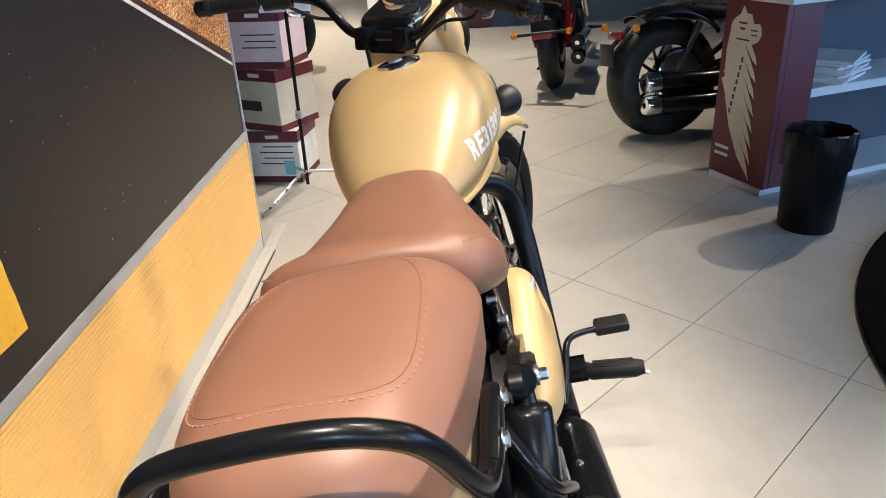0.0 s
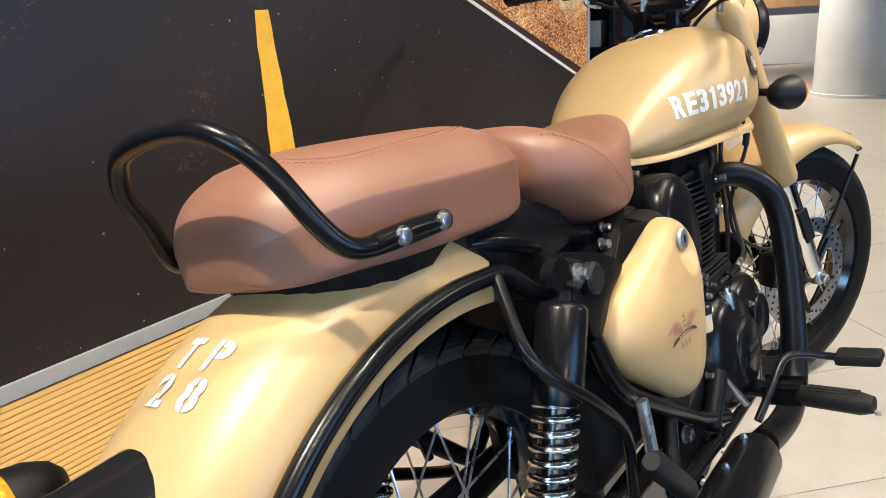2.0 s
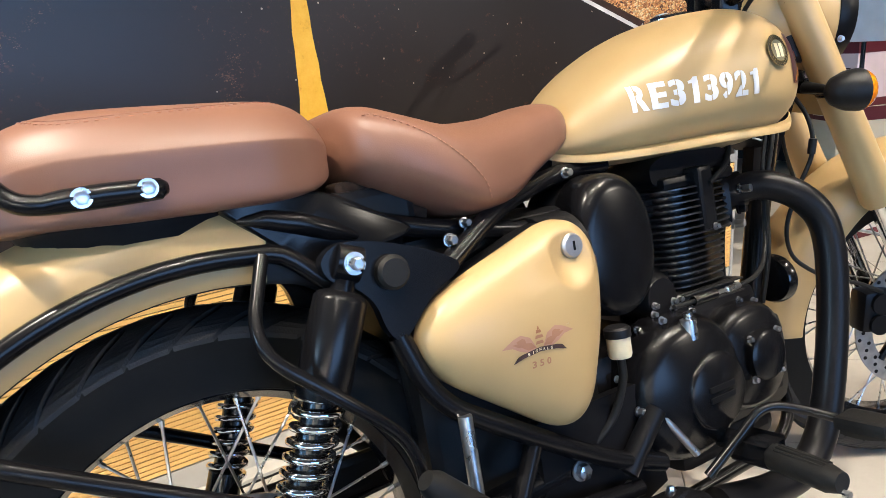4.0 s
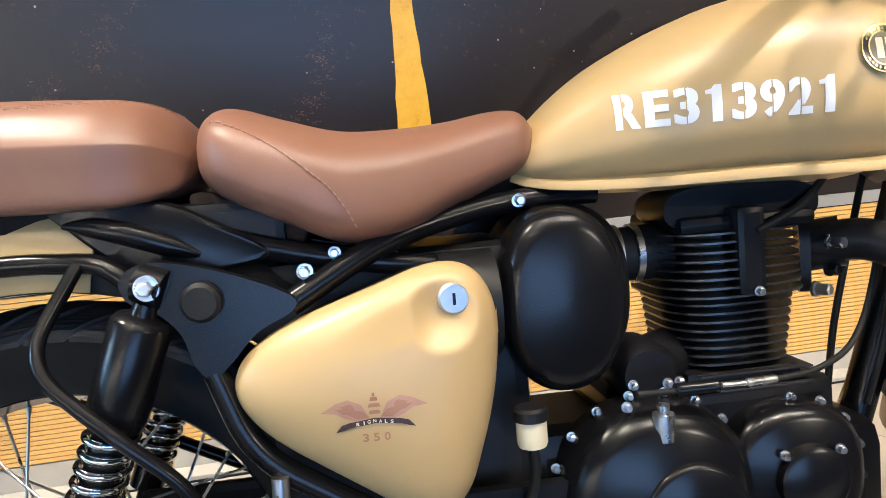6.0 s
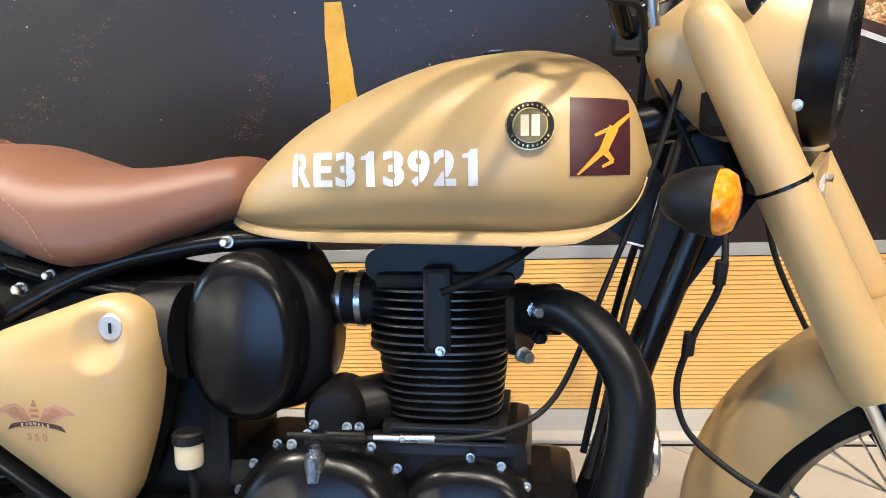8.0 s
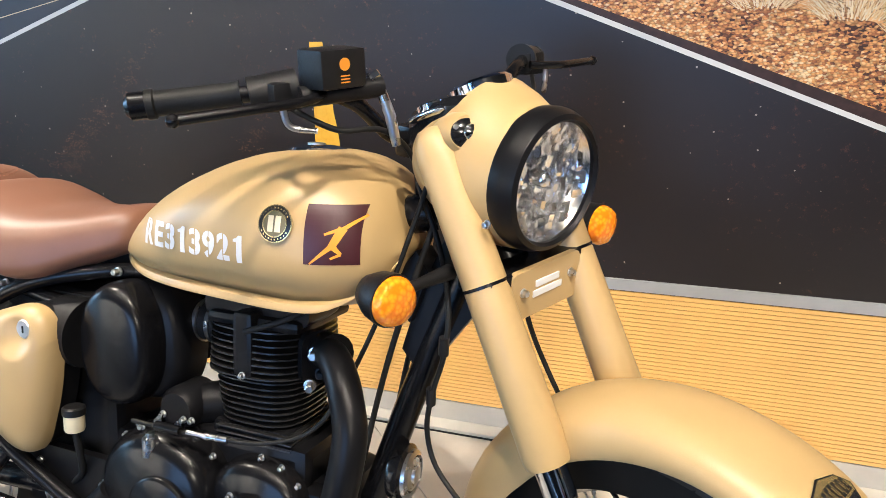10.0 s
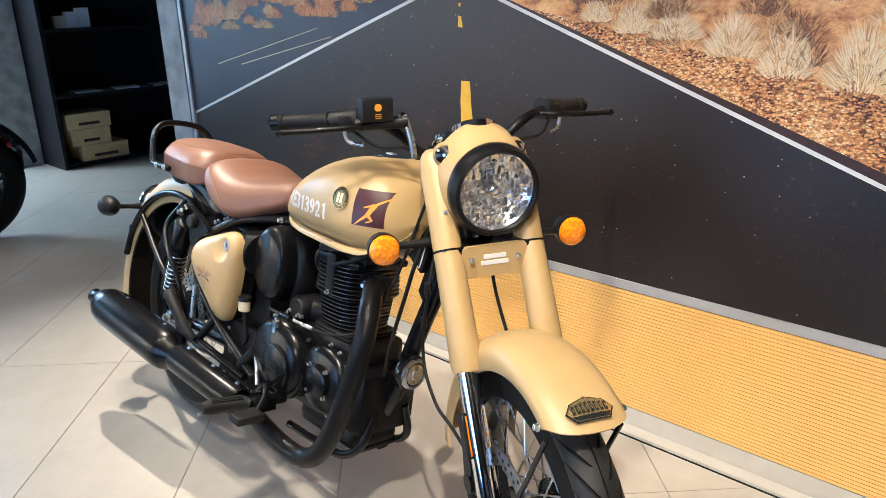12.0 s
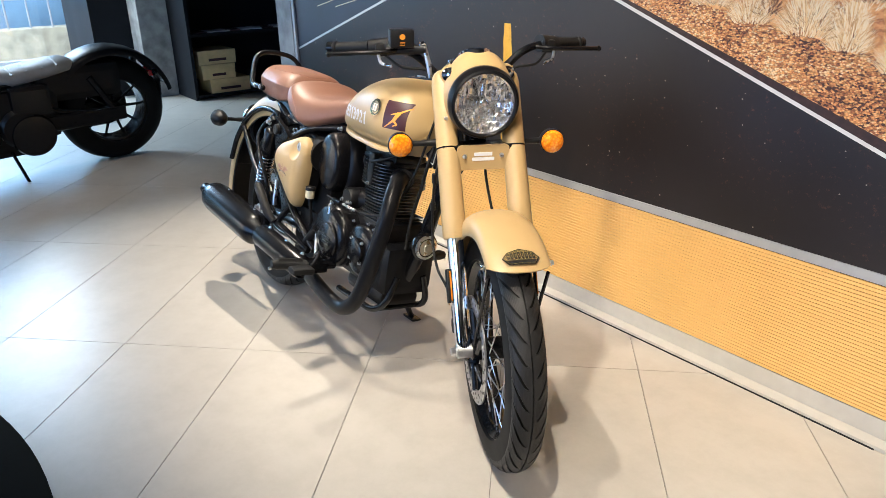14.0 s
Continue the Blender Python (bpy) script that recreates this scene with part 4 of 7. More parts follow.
def tread(rim_r, out_r, half, n, slant):
    """Tread pads standing proud of the carcass, parted by curved slanting grooves and a centre groove."""
    v, f = [], []
    step = 2 * math.pi / n
    for k in range(n):
        for side in (-1, 1):
            i0 = len(v)
            for i in range(13):
                t = 0.03 + 0.84 * i / 12
                ang = math.asin(min(0.97, t))
                r = rim_r + (out_r - rim_r) * math.cos(ang) ** 0.62 + 0.006
                y = side * half * t * (1.0 if t < 0.75 else 1 - (t - 0.75) * 0.55)
                a = k * step + slant * t ** 1.6 + (0.5 * step if side > 0 else 0)
                # the groove opens towards the middle of the pad and closes at the crown
                w = step * (1.0 - 0.27 * max(0.0, math.sin(math.pi * (t - 0.2) / 0.72)) ** 0.6)
                for da in (0, w):
                    for dr in (0, -0.008):
                        v.append(((r + dr) * math.cos(a + da), y, (r + dr) * math.sin(a + da)))
            for i in range(12):
                b, c = i0 + 4 * i, i0 + 4 * (i + 1)
                f += [(b, b + 2, c + 2, c), (b, c, c + 1, b + 1), (b + 2, b + 3, c + 3, c + 2)]
            f += [(i0, i0 + 1, i0 + 3, i0 + 2), (i0 + 48, i0 + 50, i0 + 51, i0 + 49)]
    return v, f


def spokes(hub_r, hub_y, rim_r, n, parent, mat, m=None):
    for k in range(n):
        side = 1 if k % 2 else -1
        cross = 1 if (k // 2) % 2 else -1
        a = 2 * math.pi * k / n
        b = a + cross * 1.05
        p = (hub_r * math.cos(b), side * hub_y, hub_r * math.sin(b))
        q = (rim_r * math.cos(a), side * 0.008, rim_r * math.sin(a))
        d = (Vector(q) - Vector(p)).normalized()
        part("spoke", joined(tube([p, q], 0.0019, 6), tube([Vector(q) - d * 0.018, q], 0.0034, 6)), mat, parent, "", 40)


def wheel(name, label, m, rim_r, tyre_r, half, hub_r, hub_y, n_spoke, slant, blocks):
    w = part(name, joined(lathe([(rim_r - 0.016, -0.02), (rim_r - 0.004, -half * 0.72), (rim_r + 0.009, -half * 0.74), (rim_r + 0.008, -half * 0.66), (rim_r - 0.002, -half * 0.5), (rim_r - 0.006, 0), (rim_r - 0.002, half * 0.5), (rim_r + 0.008, half * 0.66), (rim_r + 0.009, half * 0.74), (rim_r - 0.004, half * 0.72), (rim_r - 0.016, 0.02)], "y", seg=80, closed=True)), BLACK_GLOSS, motorcycle, label, 40, m)
    # The darkened carcass stands for shade between the tread pads.
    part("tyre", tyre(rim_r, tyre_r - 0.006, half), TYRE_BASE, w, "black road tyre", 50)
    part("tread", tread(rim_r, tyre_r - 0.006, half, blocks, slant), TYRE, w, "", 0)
    part("hub", lathe([(0.012, -hub_y - 0.03), (0.028, -hub_y - 0.03), (0.03, -hub_y), (hub_r + 0.012, -hub_y), (hub_r + 0.012, -hub_y + 0.008), (hub_r * 0.8, -hub_y + 0.012), (hub_r * 0.62, -hub_y * 0.4), (hub_r * 0.62, hub_y * 0.4), (hub_r * 0.8, hub_y - 0.012), (hub_r + 0.012, hub_y - 0.008), (hub_r + 0.012, hub_y), (0.03, hub_y), (0.028, hub_y + 0.03), (0.012, hub_y + 0.03)], "y", seg=40, closed=True), BLACK, w, "black hub", 40)
    spokes(hub_r + 0.004, hub_y - 0.004, rim_r - 0.008, n_spoke, w, STEEL)
    return w


def disc(parent, y, r1, r0, sign):
    """A drilled brake disc with its carrier."""
    n = 120
    ring = lathe([(r0, y - 0.002), (r1, y - 0.002), (r1, y + 0.002), (r0, y + 0.002)], "y", seg=n, closed=True)
    d = part("brake_disc", ring, DISC, parent, "drilled steel brake disc", 30)
    holes = []
    for k in range(60):
        a = 2 * math.pi * k / 60
        r = r0 + (r1 - r0) * (0.3, 0.55, 0.8)[k % 3]
        holes.append(lathe([(0.0, y + sign * 0.0021), (0.0042, y + sign * 0.0021), (0.0042, y + sign * 0.0026), (0.0, y + sign * 0.0026)], "y", (r * math.cos(a), 0, r * math.sin(a)), 10))
    part("disc_hole", joined(*holes), BLACK_MATT, d, "", 0)
    for k in range(6):
        a = 2 * math.pi * k / 6
        part("carrier_arm", tube([(0.05 * math.cos(a - 0.4), y, 0.05 * math.sin(a - 0.4)), ((r0 + 0.006) * math.cos(a), y, (r0 + 0.006) * math.sin(a))], 0.008, 8), BLACK, d, "", 40)
    return d


REAR = Matrix.Translation((-0.085, 0, 0.349))
rear_wheel = wheel("rear_wheel", "black wire-spoked rear wheel", REAR, 0.252, 0.35, 0.064, 0.06, 0.05, 36, 0.30, 40)
FRONT_C = Matrix.Translation((0, 0, 0.336))
front_wheel = wheel("front_wheel", "black wire-spoked front wheel", TO_FORK @ FRONT_C @ Matrix.Rotation(0.3, 4, "Y"), 0.248, 0.336, 0.053, 0.05, 0.045, 36, 0.34, 38)
disc(front_wheel, -0.068, 0.15, 0.112, -1)
disc(rear_wheel, -0.07, 0.135, 0.1, -1)


# rear mudguard, deep over the wheel
def arc_guard(cx, cz, r_top, r_edge, half, a0, a1, n=44, m=12, flare=1.0, squash=1.0, lip=0.004):
    """A mudguard: an arc with a domed cross-section, doubled for thickness."""
    outer, inner = [], []
    for i in range(n + 1):
        a = radians(a0 + (a1 - a0) * i / n)
        so, si = [], []
        for k in range(m + 1):
            t = -1 + 2 * k / m
            y = half * math.copysign(abs(math.sin(t * math.pi / 2)) ** 0.9, t)
            r = r_edge + (r_top - r_edge) * max(0.0, math.cos(t * math.pi / 2)) ** 0.55
            so.append((cx + r * math.cos(a), y, cz + r * math.sin(a)))
            si.append((cx + (r - lip) * math.cos(a), y * (1 - lip / half * 0.6), cz + (r - lip) * math.sin(a)))
        outer.append(so + si[::-1])
    return rings(outer)


RG = (-0.073, 0.338)
rear_guard = bpart("rear_mudguard", arc_guard(*RG, 0.492, 0.39, 0.112, 80, 207), SAND, "sand-coloured deep rear mudguard", 60)


bpart("inner_guard", arc_guard(*RG, 0.484, 0.388, 0.106, 20, 206), PLASTIC, "black inner mudguard", 60)


def guard_point(a, t, lift=0.0, r_top=0.492, r_edge=0.39, half=0.112):
    y = half * math.copysign(abs(math.sin(t * math.pi / 2)) ** 0.9, t)
    r = r_edge + (r_top - r_edge) * max(0.0, math.cos(t * math.pi / 2)) ** 0.55 + lift
    return (RG[0] + r * math.cos(a), y, RG[1] + r * math.sin(a))


def on_guard(me, a0, t0, size, lift=0.0007):
    for v in me.vertices:
        u, w = v.co.x * size * 1.25, v.co.y * size
        a = a0 - w / 0.49
        t = math.copysign(abs(t0 - u / 0.112) ** (1 / 0.9), t0 - u / 0.112)
        t = math.asin(max(-1, min(1, t))) * 2 / math.pi
        v.co = guard_point(a, t, lift + v.co.z)
    return me


for row, (chars, ang) in enumerate((("TP", radians(120.0)), ("28", radians(124.8)))):
    for k, ch in enumerate(chars):
        me, w = glyph(ch)
        on_guard(me, ang, (0.026, -0.0195)[k] / 0.112, 0.034)
        print_mesh("painted_character", me, WHITE_INK, rear_guard, "white stencilled character")

# side rails round the mudguard, on both sides
for s in (-1, 1):
    rim = [(RG[0] + 0.416 * math.cos(radians(a)), s * 0.118, RG[1] + 0.416 * math.sin(radians(a))) for a in range(78, 154, 6)]
    path = [(0.075, s * 0.128, 0.69), (0.05, s * 0.124, 0.713)] + rim + [(-0.462, s * 0.12, 0.47)]
    bpart("guard_rail", tube(spline(path, 3), 0.011, 12), BLACK, "black tube rail beside the rear mudguard", 60)
    bpart("guard_rail", tube(bent([(-0.335, s * 0.122, 0.637), (-0.141, s * 0.15, 0.535), (0.064, s * 0.16, 0.423), (0.15, s * 0.162, 0.38)], 0.05), 0.0095, 12), BLACK, "", 60)
    loop = bent([(-0.01, s * 0.124, 0.748), (-0.053, s * 0.174, 0.662), (0.024, s * 0.194, 0.592), (0.1, s * 0.188, 0.518), (0.112, s * 0.172, 0.42)], 0.045)
    bpart("guard_loop", tube(loop, 0.0075, 14), BLACK, "black bent tube guard", 60)
    bpart("rail_bolt", bolt((0.15, s * 0.172, 0.38), 0.008, (0, s, 0)), STEEL, "", 30)

# tail lamp on the mudguard and rear indicators
tail = part("tail_lamp", lathe([(0.0, -0.06), (0.088, -0.06), (0.088, -0.045), (0.084, -0.02), (0.076, 0.02), (0.068, 0.07), (0.066, 0.1), (0.0, 0.1)], "z", seg=44), BLACK_GLOSS, motorcycle, "black round tail lamp housing", 40, Matrix.Translation((-0.386, 0, 0.64)) @ Vector((-1, 0, 0.1)).to_track_quat("Z", "Y").to_matrix().to_4x4())
part("ring", lathe([(0.066, 0.098), (0.072, 0.098), (0.072, 0.11), (0.066, 0.11)], "z", seg=44, closed=True), CHROME, tail)
part("gasket", lathe([(0.084, -0.062), (0.093, -0.058), (0.095, -0.046), (0.092, -0.036), (0.086, -0.034)], "z", seg=44, closed=True), PLASTIC, tail, "dark grey rubber gasket", 40)
part("lens", lathe([(0.0, 0.1), (0.065, 0.1), (0.062, 0.122), (0.04, 0.132), (0.0, 0.136)], "z", seg=40), RED_LENS, tail, "red lens")


def indicator(name, at, side, parent_m, stalk, label):
    """A round indicator: bullet body, amber lens and stalk; the lens looks to +x when side is +1, -x when -1."""
    m = parent_m @ Matrix.Translation(at)
    i = part(name, lathe([(0.0, -0.052 * side), (0.012, -0.05 * side), (0.024, -0.04 * side), (0.033, -0.02 * side), (0.036, 0.0), (0.036, 0.006 * side), (0.0, 0.006 * side)], "x", seg=28), PLASTIC, motorcycle, label, 40, m)
    part("lens", lathe([(0.0, 0.005 * side), (0.0335, 0.005 * side), (0.0335, 0.012 * side), (0.028, 0.021 * side), (0.014, 0.026 * side), (0.0, 0.027 * side)], "x", seg=28), AMBER, i, "amber lens")
    part("stalk", tube([(-0.012 * side, 0, 0), (-0.012 * side, stalk * 0.5, -0.001), (-0.012 * side, stalk, 0)], [0.01, 0.008, 0.012], 12), PLASTIC, i)
    return i


ID = Matrix.Identity(4)
indicator("indicator", (-0.425, -0.205, 0.655), -1, ID, 0.13, "black rear indicator with amber lens")
indicator("indicator", (-0.425, 0.205, 0.655), -1, ID, -0.13, "black rear indicator with amber lens")
bpart("number_plate_holder", block(-0.50, -0.49, -0.1, 0.1, 0.44, 0.57, 0.003), PLASTIC, "black plate holder on the tail")

# grab rail
gr = [(-0.1, -0.146, 0.834), (-0.15, -0.146, 0.834), (-0.205, -0.145, 0.836), (-0.229, -0.141, 0.845), (-0.247, -0.135, 0.87), (-0.268, -0.124, 0.915), (-0.285, -0.108, 0.945), (-0.297, -0.072, 0.964), (-0.3, -0.012, 0.967), (-0.297, 0.05, 0.957), (-0.286, 0.085, 0.926), (-0.266, 0.094, 0.89), (-0.245, 0.11, 0.85), (-0.215, 0.13, 0.836), (-0.15, 0.146, 0.834), (-0.1, 0.146, 0.834)]
grab = bpart("grab_rail", tube(spline(gr, 6), 0.0098, 16), BLACK, "black tubular passenger grab rail", 60)
for s in (-1, 1):
    for x in (-0.171, -0.113):
        bpart("rail_bolt", bolt((x, s * 0.156, 0.8365), 0.0072, (0, s, 0), 0.005), STEEL, "", 30, grab)
    bpart("rail_foot", tube([(-0.2, s * 0.146, 0.836), (-0.186, s * 0.147, 0.837), (-0.15, s * 0.147, 0.837), (-0.112, s * 0.147, 0.8355), (-0.1, s * 0.146, 0.835), (-0.094, s * 0.145, 0.835)], [0.0098, 0.0103, 0.0108, 0.0108, 0.0102, 0.006], 16), BLACK, "", 60, grab)

# shock absorbers
for s in (-1, 1):
    top, low = Vector((0.071, s * 0.16, 0.725)), Vector((-0.075, s * 0.135, 0.36))
    d = (low - top).normalized()
    q = d.to_track_quat("Z", "Y").to_matrix().to_4x4()
    sh = part("shock_absorber", joined(lathe([(0.0, 0.018), (0.012, 0.018), (0.014, 0.03), (0.026, 0.034), (0.03, 0.04), (0.031, 0.135), (0.029, 0.148), (0.0, 0.148)], "z", seg=32)), BLACK, motorcycle, "black shock absorber with chrome spring", 40, Matrix.Translation(top) @ q)
    part("damper_rod", lathe([(0.0, 0.14), (0.019, 0.14), (0.019, 0.3), (0.024, 0.305), (0.024, 0.34), (0.01, 0.345), (0.01, 0.38), (0.0, 0.38)], "z", seg=24), BLACK_GLOSS, sh)
    coil = [(0.0245 * math.cos(2 * math.pi * u), 0.0245 * math.sin(2 * math.pi * u), 0.145 + 0.0165 * u) for u in [k / 20 for k in range(20 * 10)]]
    part("spring", tube(coil, 0.0046, 8), CHROME, sh, "chrome coil spring", 60)
    part("eye", lathe([(0.0, -0.014), (0.02, -0.014), (0.02, 0.014), (0.0, 0.014)], "y", seg=24), BLACK, sh)
    bpart("shock_bolt", joined(lathe([(0.0, 0.0), (0.0125, 0.0), (0.0125, s * 0.004), (0.0, s * 0.004)], "y", (0.071, s * 0.176, 0.725), 24), bolt((0.071, s * 0.178, 0.725), 0.0075, (0, s, 0), 0.012)), STEEL, "", 30)

# frame: side plates, main tubes, swing arm
for s in (-1, 1):
    bpart("frame_plate", plate([(q.x, q.z) for q in spline([(0.042, 0, 0.735), (0.072, 0, 0.748), (0.137, 0, 0.733), (0.2, 0, 0.705), (0.206, 0, 0.688), (0.168, 0, 0.668), (0.14, 0, 0.64), (0.12, 0, 0.625), (0.104, 0, 0.64), (0.094, 0, 0.673), (0.074, 0, 0.696), (0.046, 0, 0.712)], 5, True)], s * 0.146, s * 0.162, "y"), BLACK, "black pressed frame plate", 30)
    bpart("rear_bracket", plate([(q.x, q.z) for q in spline([(-0.045, 0, 0.812), (0.01, 0, 0.818), (0.07, 0, 0.808), (0.1, 0, 0.797), (0.135, 0, 0.777), (0.178, 0, 0.752), (0.18, 0, 0.738), (0.13, 0, 0.727), (0.06, 0, 0.705), (0.048, 0, 0.712), (0.013, 0, 0.75), (-0.018, 0, 0.78)], 5, True)], s * 0.094, s * 0.112, "y", 0.008), BLACK, "black bracket under the seats", 30)
    bpart("bracket_ridge", tube([(-0.025, s * 0.108, 0.79), (0.005, s * 0.111, 0.786), (0.04, s * 0.112, 0.776), (0.08, s * 0.112, 0.76), (0.11, s * 0.108, 0.748)], [0.004, 0.011, 0.013, 0.012, 0.005], 14), BLACK, "", 60)
    bpart("tool_tray", plate(rounded([(0.1, 0.812), (0.118, 0.814), (0.222, 0.762), (0.214, 0.742), (0.195, 0.746), (0.1, 0.798)], 0.006, 3), s * 0.06, s * 0.09, "y", 0.003), TRAY, "dark brown tray edge under the rider seat", 30)
    bpart("frame_plug", lathe([(0.0, s * 0.16), (0.02, s * 0.16), (0.02, s * 0.172), (0.016, s * 0.176), (0.0, s * 0.176)], "y", (0.118, 0, 0.705), 28), RUBBER, "round rubber plug", 30)
    bpart("seat_tube", tube(bent([(0.2, s * 0.14, 0.69), (0.31, s * 0.115, 0.75), (0.45, s * 0.06, 0.775), (0.56, s * 0.05, 0.775)], 0.06), 0.0135, 12), BLACK, "", 60)
    bpart("rear_tube", tube(bent([(-0.1, s * 0.06, 0.80), (0.06, s * 0.09, 0.785), (0.22, s * 0.1, 0.735), (0.36, s * 0.1, 0.71)], 0.05), 0.013, 12), BLACK, "", 60)
    bpart("panel_tube", tube(bent([(0.12, s * 0.15, 0.63), (0.15, s * 0.155, 0.54), (0.28, s * 0.16, 0.455), (0.4, s * 0.15, 0.38), (0.5, s * 0.15, 0.34)], 0.05), 0.0135, 12), BLACK, "", 60)
    bpart("swing_arm", tube(bent([(-0.1, s * 0.105, 0.338), (0.1, s * 0.115, 0.36), (0.36, s * 0.115, 0.375)], 0.05), 0.021, 12), BLACK, "black swing arm", 60)
    bpart("axle_nut", bolt((-0.08, s * 0.13, 0.338), 0.014, (0, s, 0), 0.016), STEEL, "", 30)
    bpart("under_seat_rail", block(0.06, 0.24, s * 0.08 - 0.01, s * 0.08 + 0.01, 0.77, 0.785, 0.004), BLACK, "", 30)
    for x, y, z, r in ((0.218, 0.132, 0.722, 0.0065), (0.25, 0.12, 0.738, 0.005), (0.462, 0.075, 0.774, 0.006)):
        bpart("frame_bolt", bolt((x, s * y, z), r, (0, s, 0), 0.013), STEEL, "", 30)
bpart("down_tube", tube(bent([(1.06, 0, 0.83), (0.98, 0, 0.62), (0.915, 0, 0.42), (0.88, 0, 0.36)], 0.05), 0.022, 14), BLACK, "black frame down tube", 60)
bpart("head_tube", tube([(1.12, 0, 0.86), (1.05, 0, 1.02)], 0.034, 20), BLACK, "", 60)
bpart("head_gusset", plate([(1.05, 0.93), (1.13, 0.84), (1.0, 0.66), (0.965, 0.7), (0.99, 0.79)], -0.012, 0.012), BLACK_MATT, "black steering head gusset", 30)
bpart("backbone", tube([(0.5, 0, 0.80), (1.06, 0, 0.93)], 0.03, 14), BLACK, "", 60)
bpart("tail_liner", block(-0.14, 0.2, -0.098, 0.098, 0.745, 0.802, 0.012), PLASTIC, "black tray under the seats", 30)
bpart("battery_cover", block(0.16, 0.46, -0.09, 0.09, 0.37, 0.73, 0.02), PLASTIC, "black battery box", 30)
for u, w in (((0.996, 0.829), (0.98, 0.762)), ((0.98, 0.762), (0.95, 0.77))):
    bpart("gusset_line", tube([(u[0], -0.033, u[1]), (w[0], -0.033, w[1])], 0.0016, 6), WHITE_INK, "thin white outline on the gusset", 30)
bpart("gusset_cover", plate([(0.935, 0.785), (0.985, 0.75), (1.012, 0.83), (0.99, 0.86)], -0.032, 0.032), BLACK_MATT, "", 30)
for s in (-1, 1):
    bpart("front_hose", tube(spline([(1.02, s * 0.04, 0.9), (0.985, s * 0.05, 0.78), (0.955, s * 0.045, 0.68), (0.93, s * 0.05, 0.56), (0.91, s * 0.04, 0.47)], 6), 0.005, 8), RUBBER, "black hose beside the down tube", 60)
bpart("plug_lead", tube(spline([(0.9, -0.02, 0.79), (0.86, -0.05, 0.775), (0.8, -0.085, 0.74), (0.735, -0.1, 0.715)], 8), 0.005, 8), RUBBER, "black plug lead", 60)
bpart("pivot_plate", plate([(0.3, 0.46), (0.5, 0.46), (0.52, 0.3), (0.42, 0.27), (0.3, 0.34)], -0.135, -0.12, "y"), BLACK_MATT, "black swing arm pivot plate", 30)
for x, z, r in ((0.36, 0.375, 0.011), (0.44, 0.32, 0.008), (0.48, 0.42, 0.006), (0.33, 0.43, 0.005)):
    bpart("pivot_bolt", bolt((x, -0.137, z), r, (0, -1, 0), 0.012), STEEL, "", 30)
brake = bpart("rear_brake_cylinder", tube([(0.43, -0.15, 0.35), (0.5, -0.15, 0.42)], 0.016, 16), BLACK_MATT, "black rear brake cylinder", 40)
bpart("brake_rod", tube([(0.5, -0.15, 0.42), (0.55, -0.17, 0.34)], 0.006, 10), STEEL, "", 40, brake)
bpart("chain_case", block(-0.05, 0.42, 0.085, 0.105, 0.36, 0.42, 0.012), BLACK_MATT, "black chain case", 30)
bpart("brake_arm", tube(spline([(-0.02, -0.1, 0.3), (0.12, -0.11, 0.29), (0.26, -0.11, 0.31)], 5), 0.009, 10), BLACK, "", 40)


# side panels: rounded triangles
def dome(outline, y0, depth, s, rows=10, power=2.4):
    """An outline swelling outwards to a rounded cushion."""
    cx = sum(p[0] for p in outline) / len(outline)
    cz = sum(p[1] for p in outline) / len(outline)
    secs = []
    for i in range(rows + 1):
        t = i / rows
        k = (1 - t ** power) ** (1 / power) if t < 1 else 0.0
        k = max(k, 0.02)
        k2 = 1 - (1 - k) * 1.0
        secs.append([(cx + (p[0] - cx) * k2, s * (y0 + depth * t), cz + (p[1] - cz) * k2) for p in outline])
    return rings(secs)


def cushion(outline, y0, depth, s, power, bowl):
    """A finely meshed cushion with a round hollow pressed into its face."""
    cx = sum(p[0] for p in outline) / len(outline)
    cz = sum(p[1] for p in outline) / len(outline)
    bx, bz, br, bd = bowl
    secs = []
    ks = [1.0, 0.995, 0.985, 0.97] + [0.95 - 0.93 * i / 34 for i in range(35)]
    for k in ks:
        t = (1 - k ** power) ** (1 / power)
        ring = []
        for p in outline:
            x, z = cx + (p[0] - cx) * k, cz + (p[1] - cz) * k
            d = math.hypot(x - bx, z - bz) / br
            dip = bd * (1 - d * d) ** 1.3 * min(1.0, (1 - k) / 0.16) if d < 1 else 0.0
            ring.append((x, s * (y0 + depth * t - dip), z))
        secs.append(ring)
    return rings(secs)


PANEL = rounded([(0.066, 0.629), (0.413, 0.745), (0.413, 0.6), (0.355, 0.426)], [0.165, 0.1, 0.07, 0.08], 24)
def panel_y(x, z):
    """How far the side panel's face stands out at (x, z)."""
    cx = sum(p[0] for p in PANEL) / len(PANEL)
    cz = sum(p[1] for p in PANEL) / len(PANEL)
    a, r = math.atan2(z - cz, x - cx), math.hypot(x - cx, z - cz)
    rim = min(PANEL, key=lambda p: abs(math.atan2(math.sin(math.atan2(p[1] - cz, p[0] - cx) - a), math.cos(math.atan2(p[1] - cz, p[0] - cx) - a))))
    k = min(0.99, r / math.hypot(rim[0] - cx, rim[1] - cz))
    return 0.148 + 0.055 * (1 - k ** 2.7) ** (1 / 2.7)


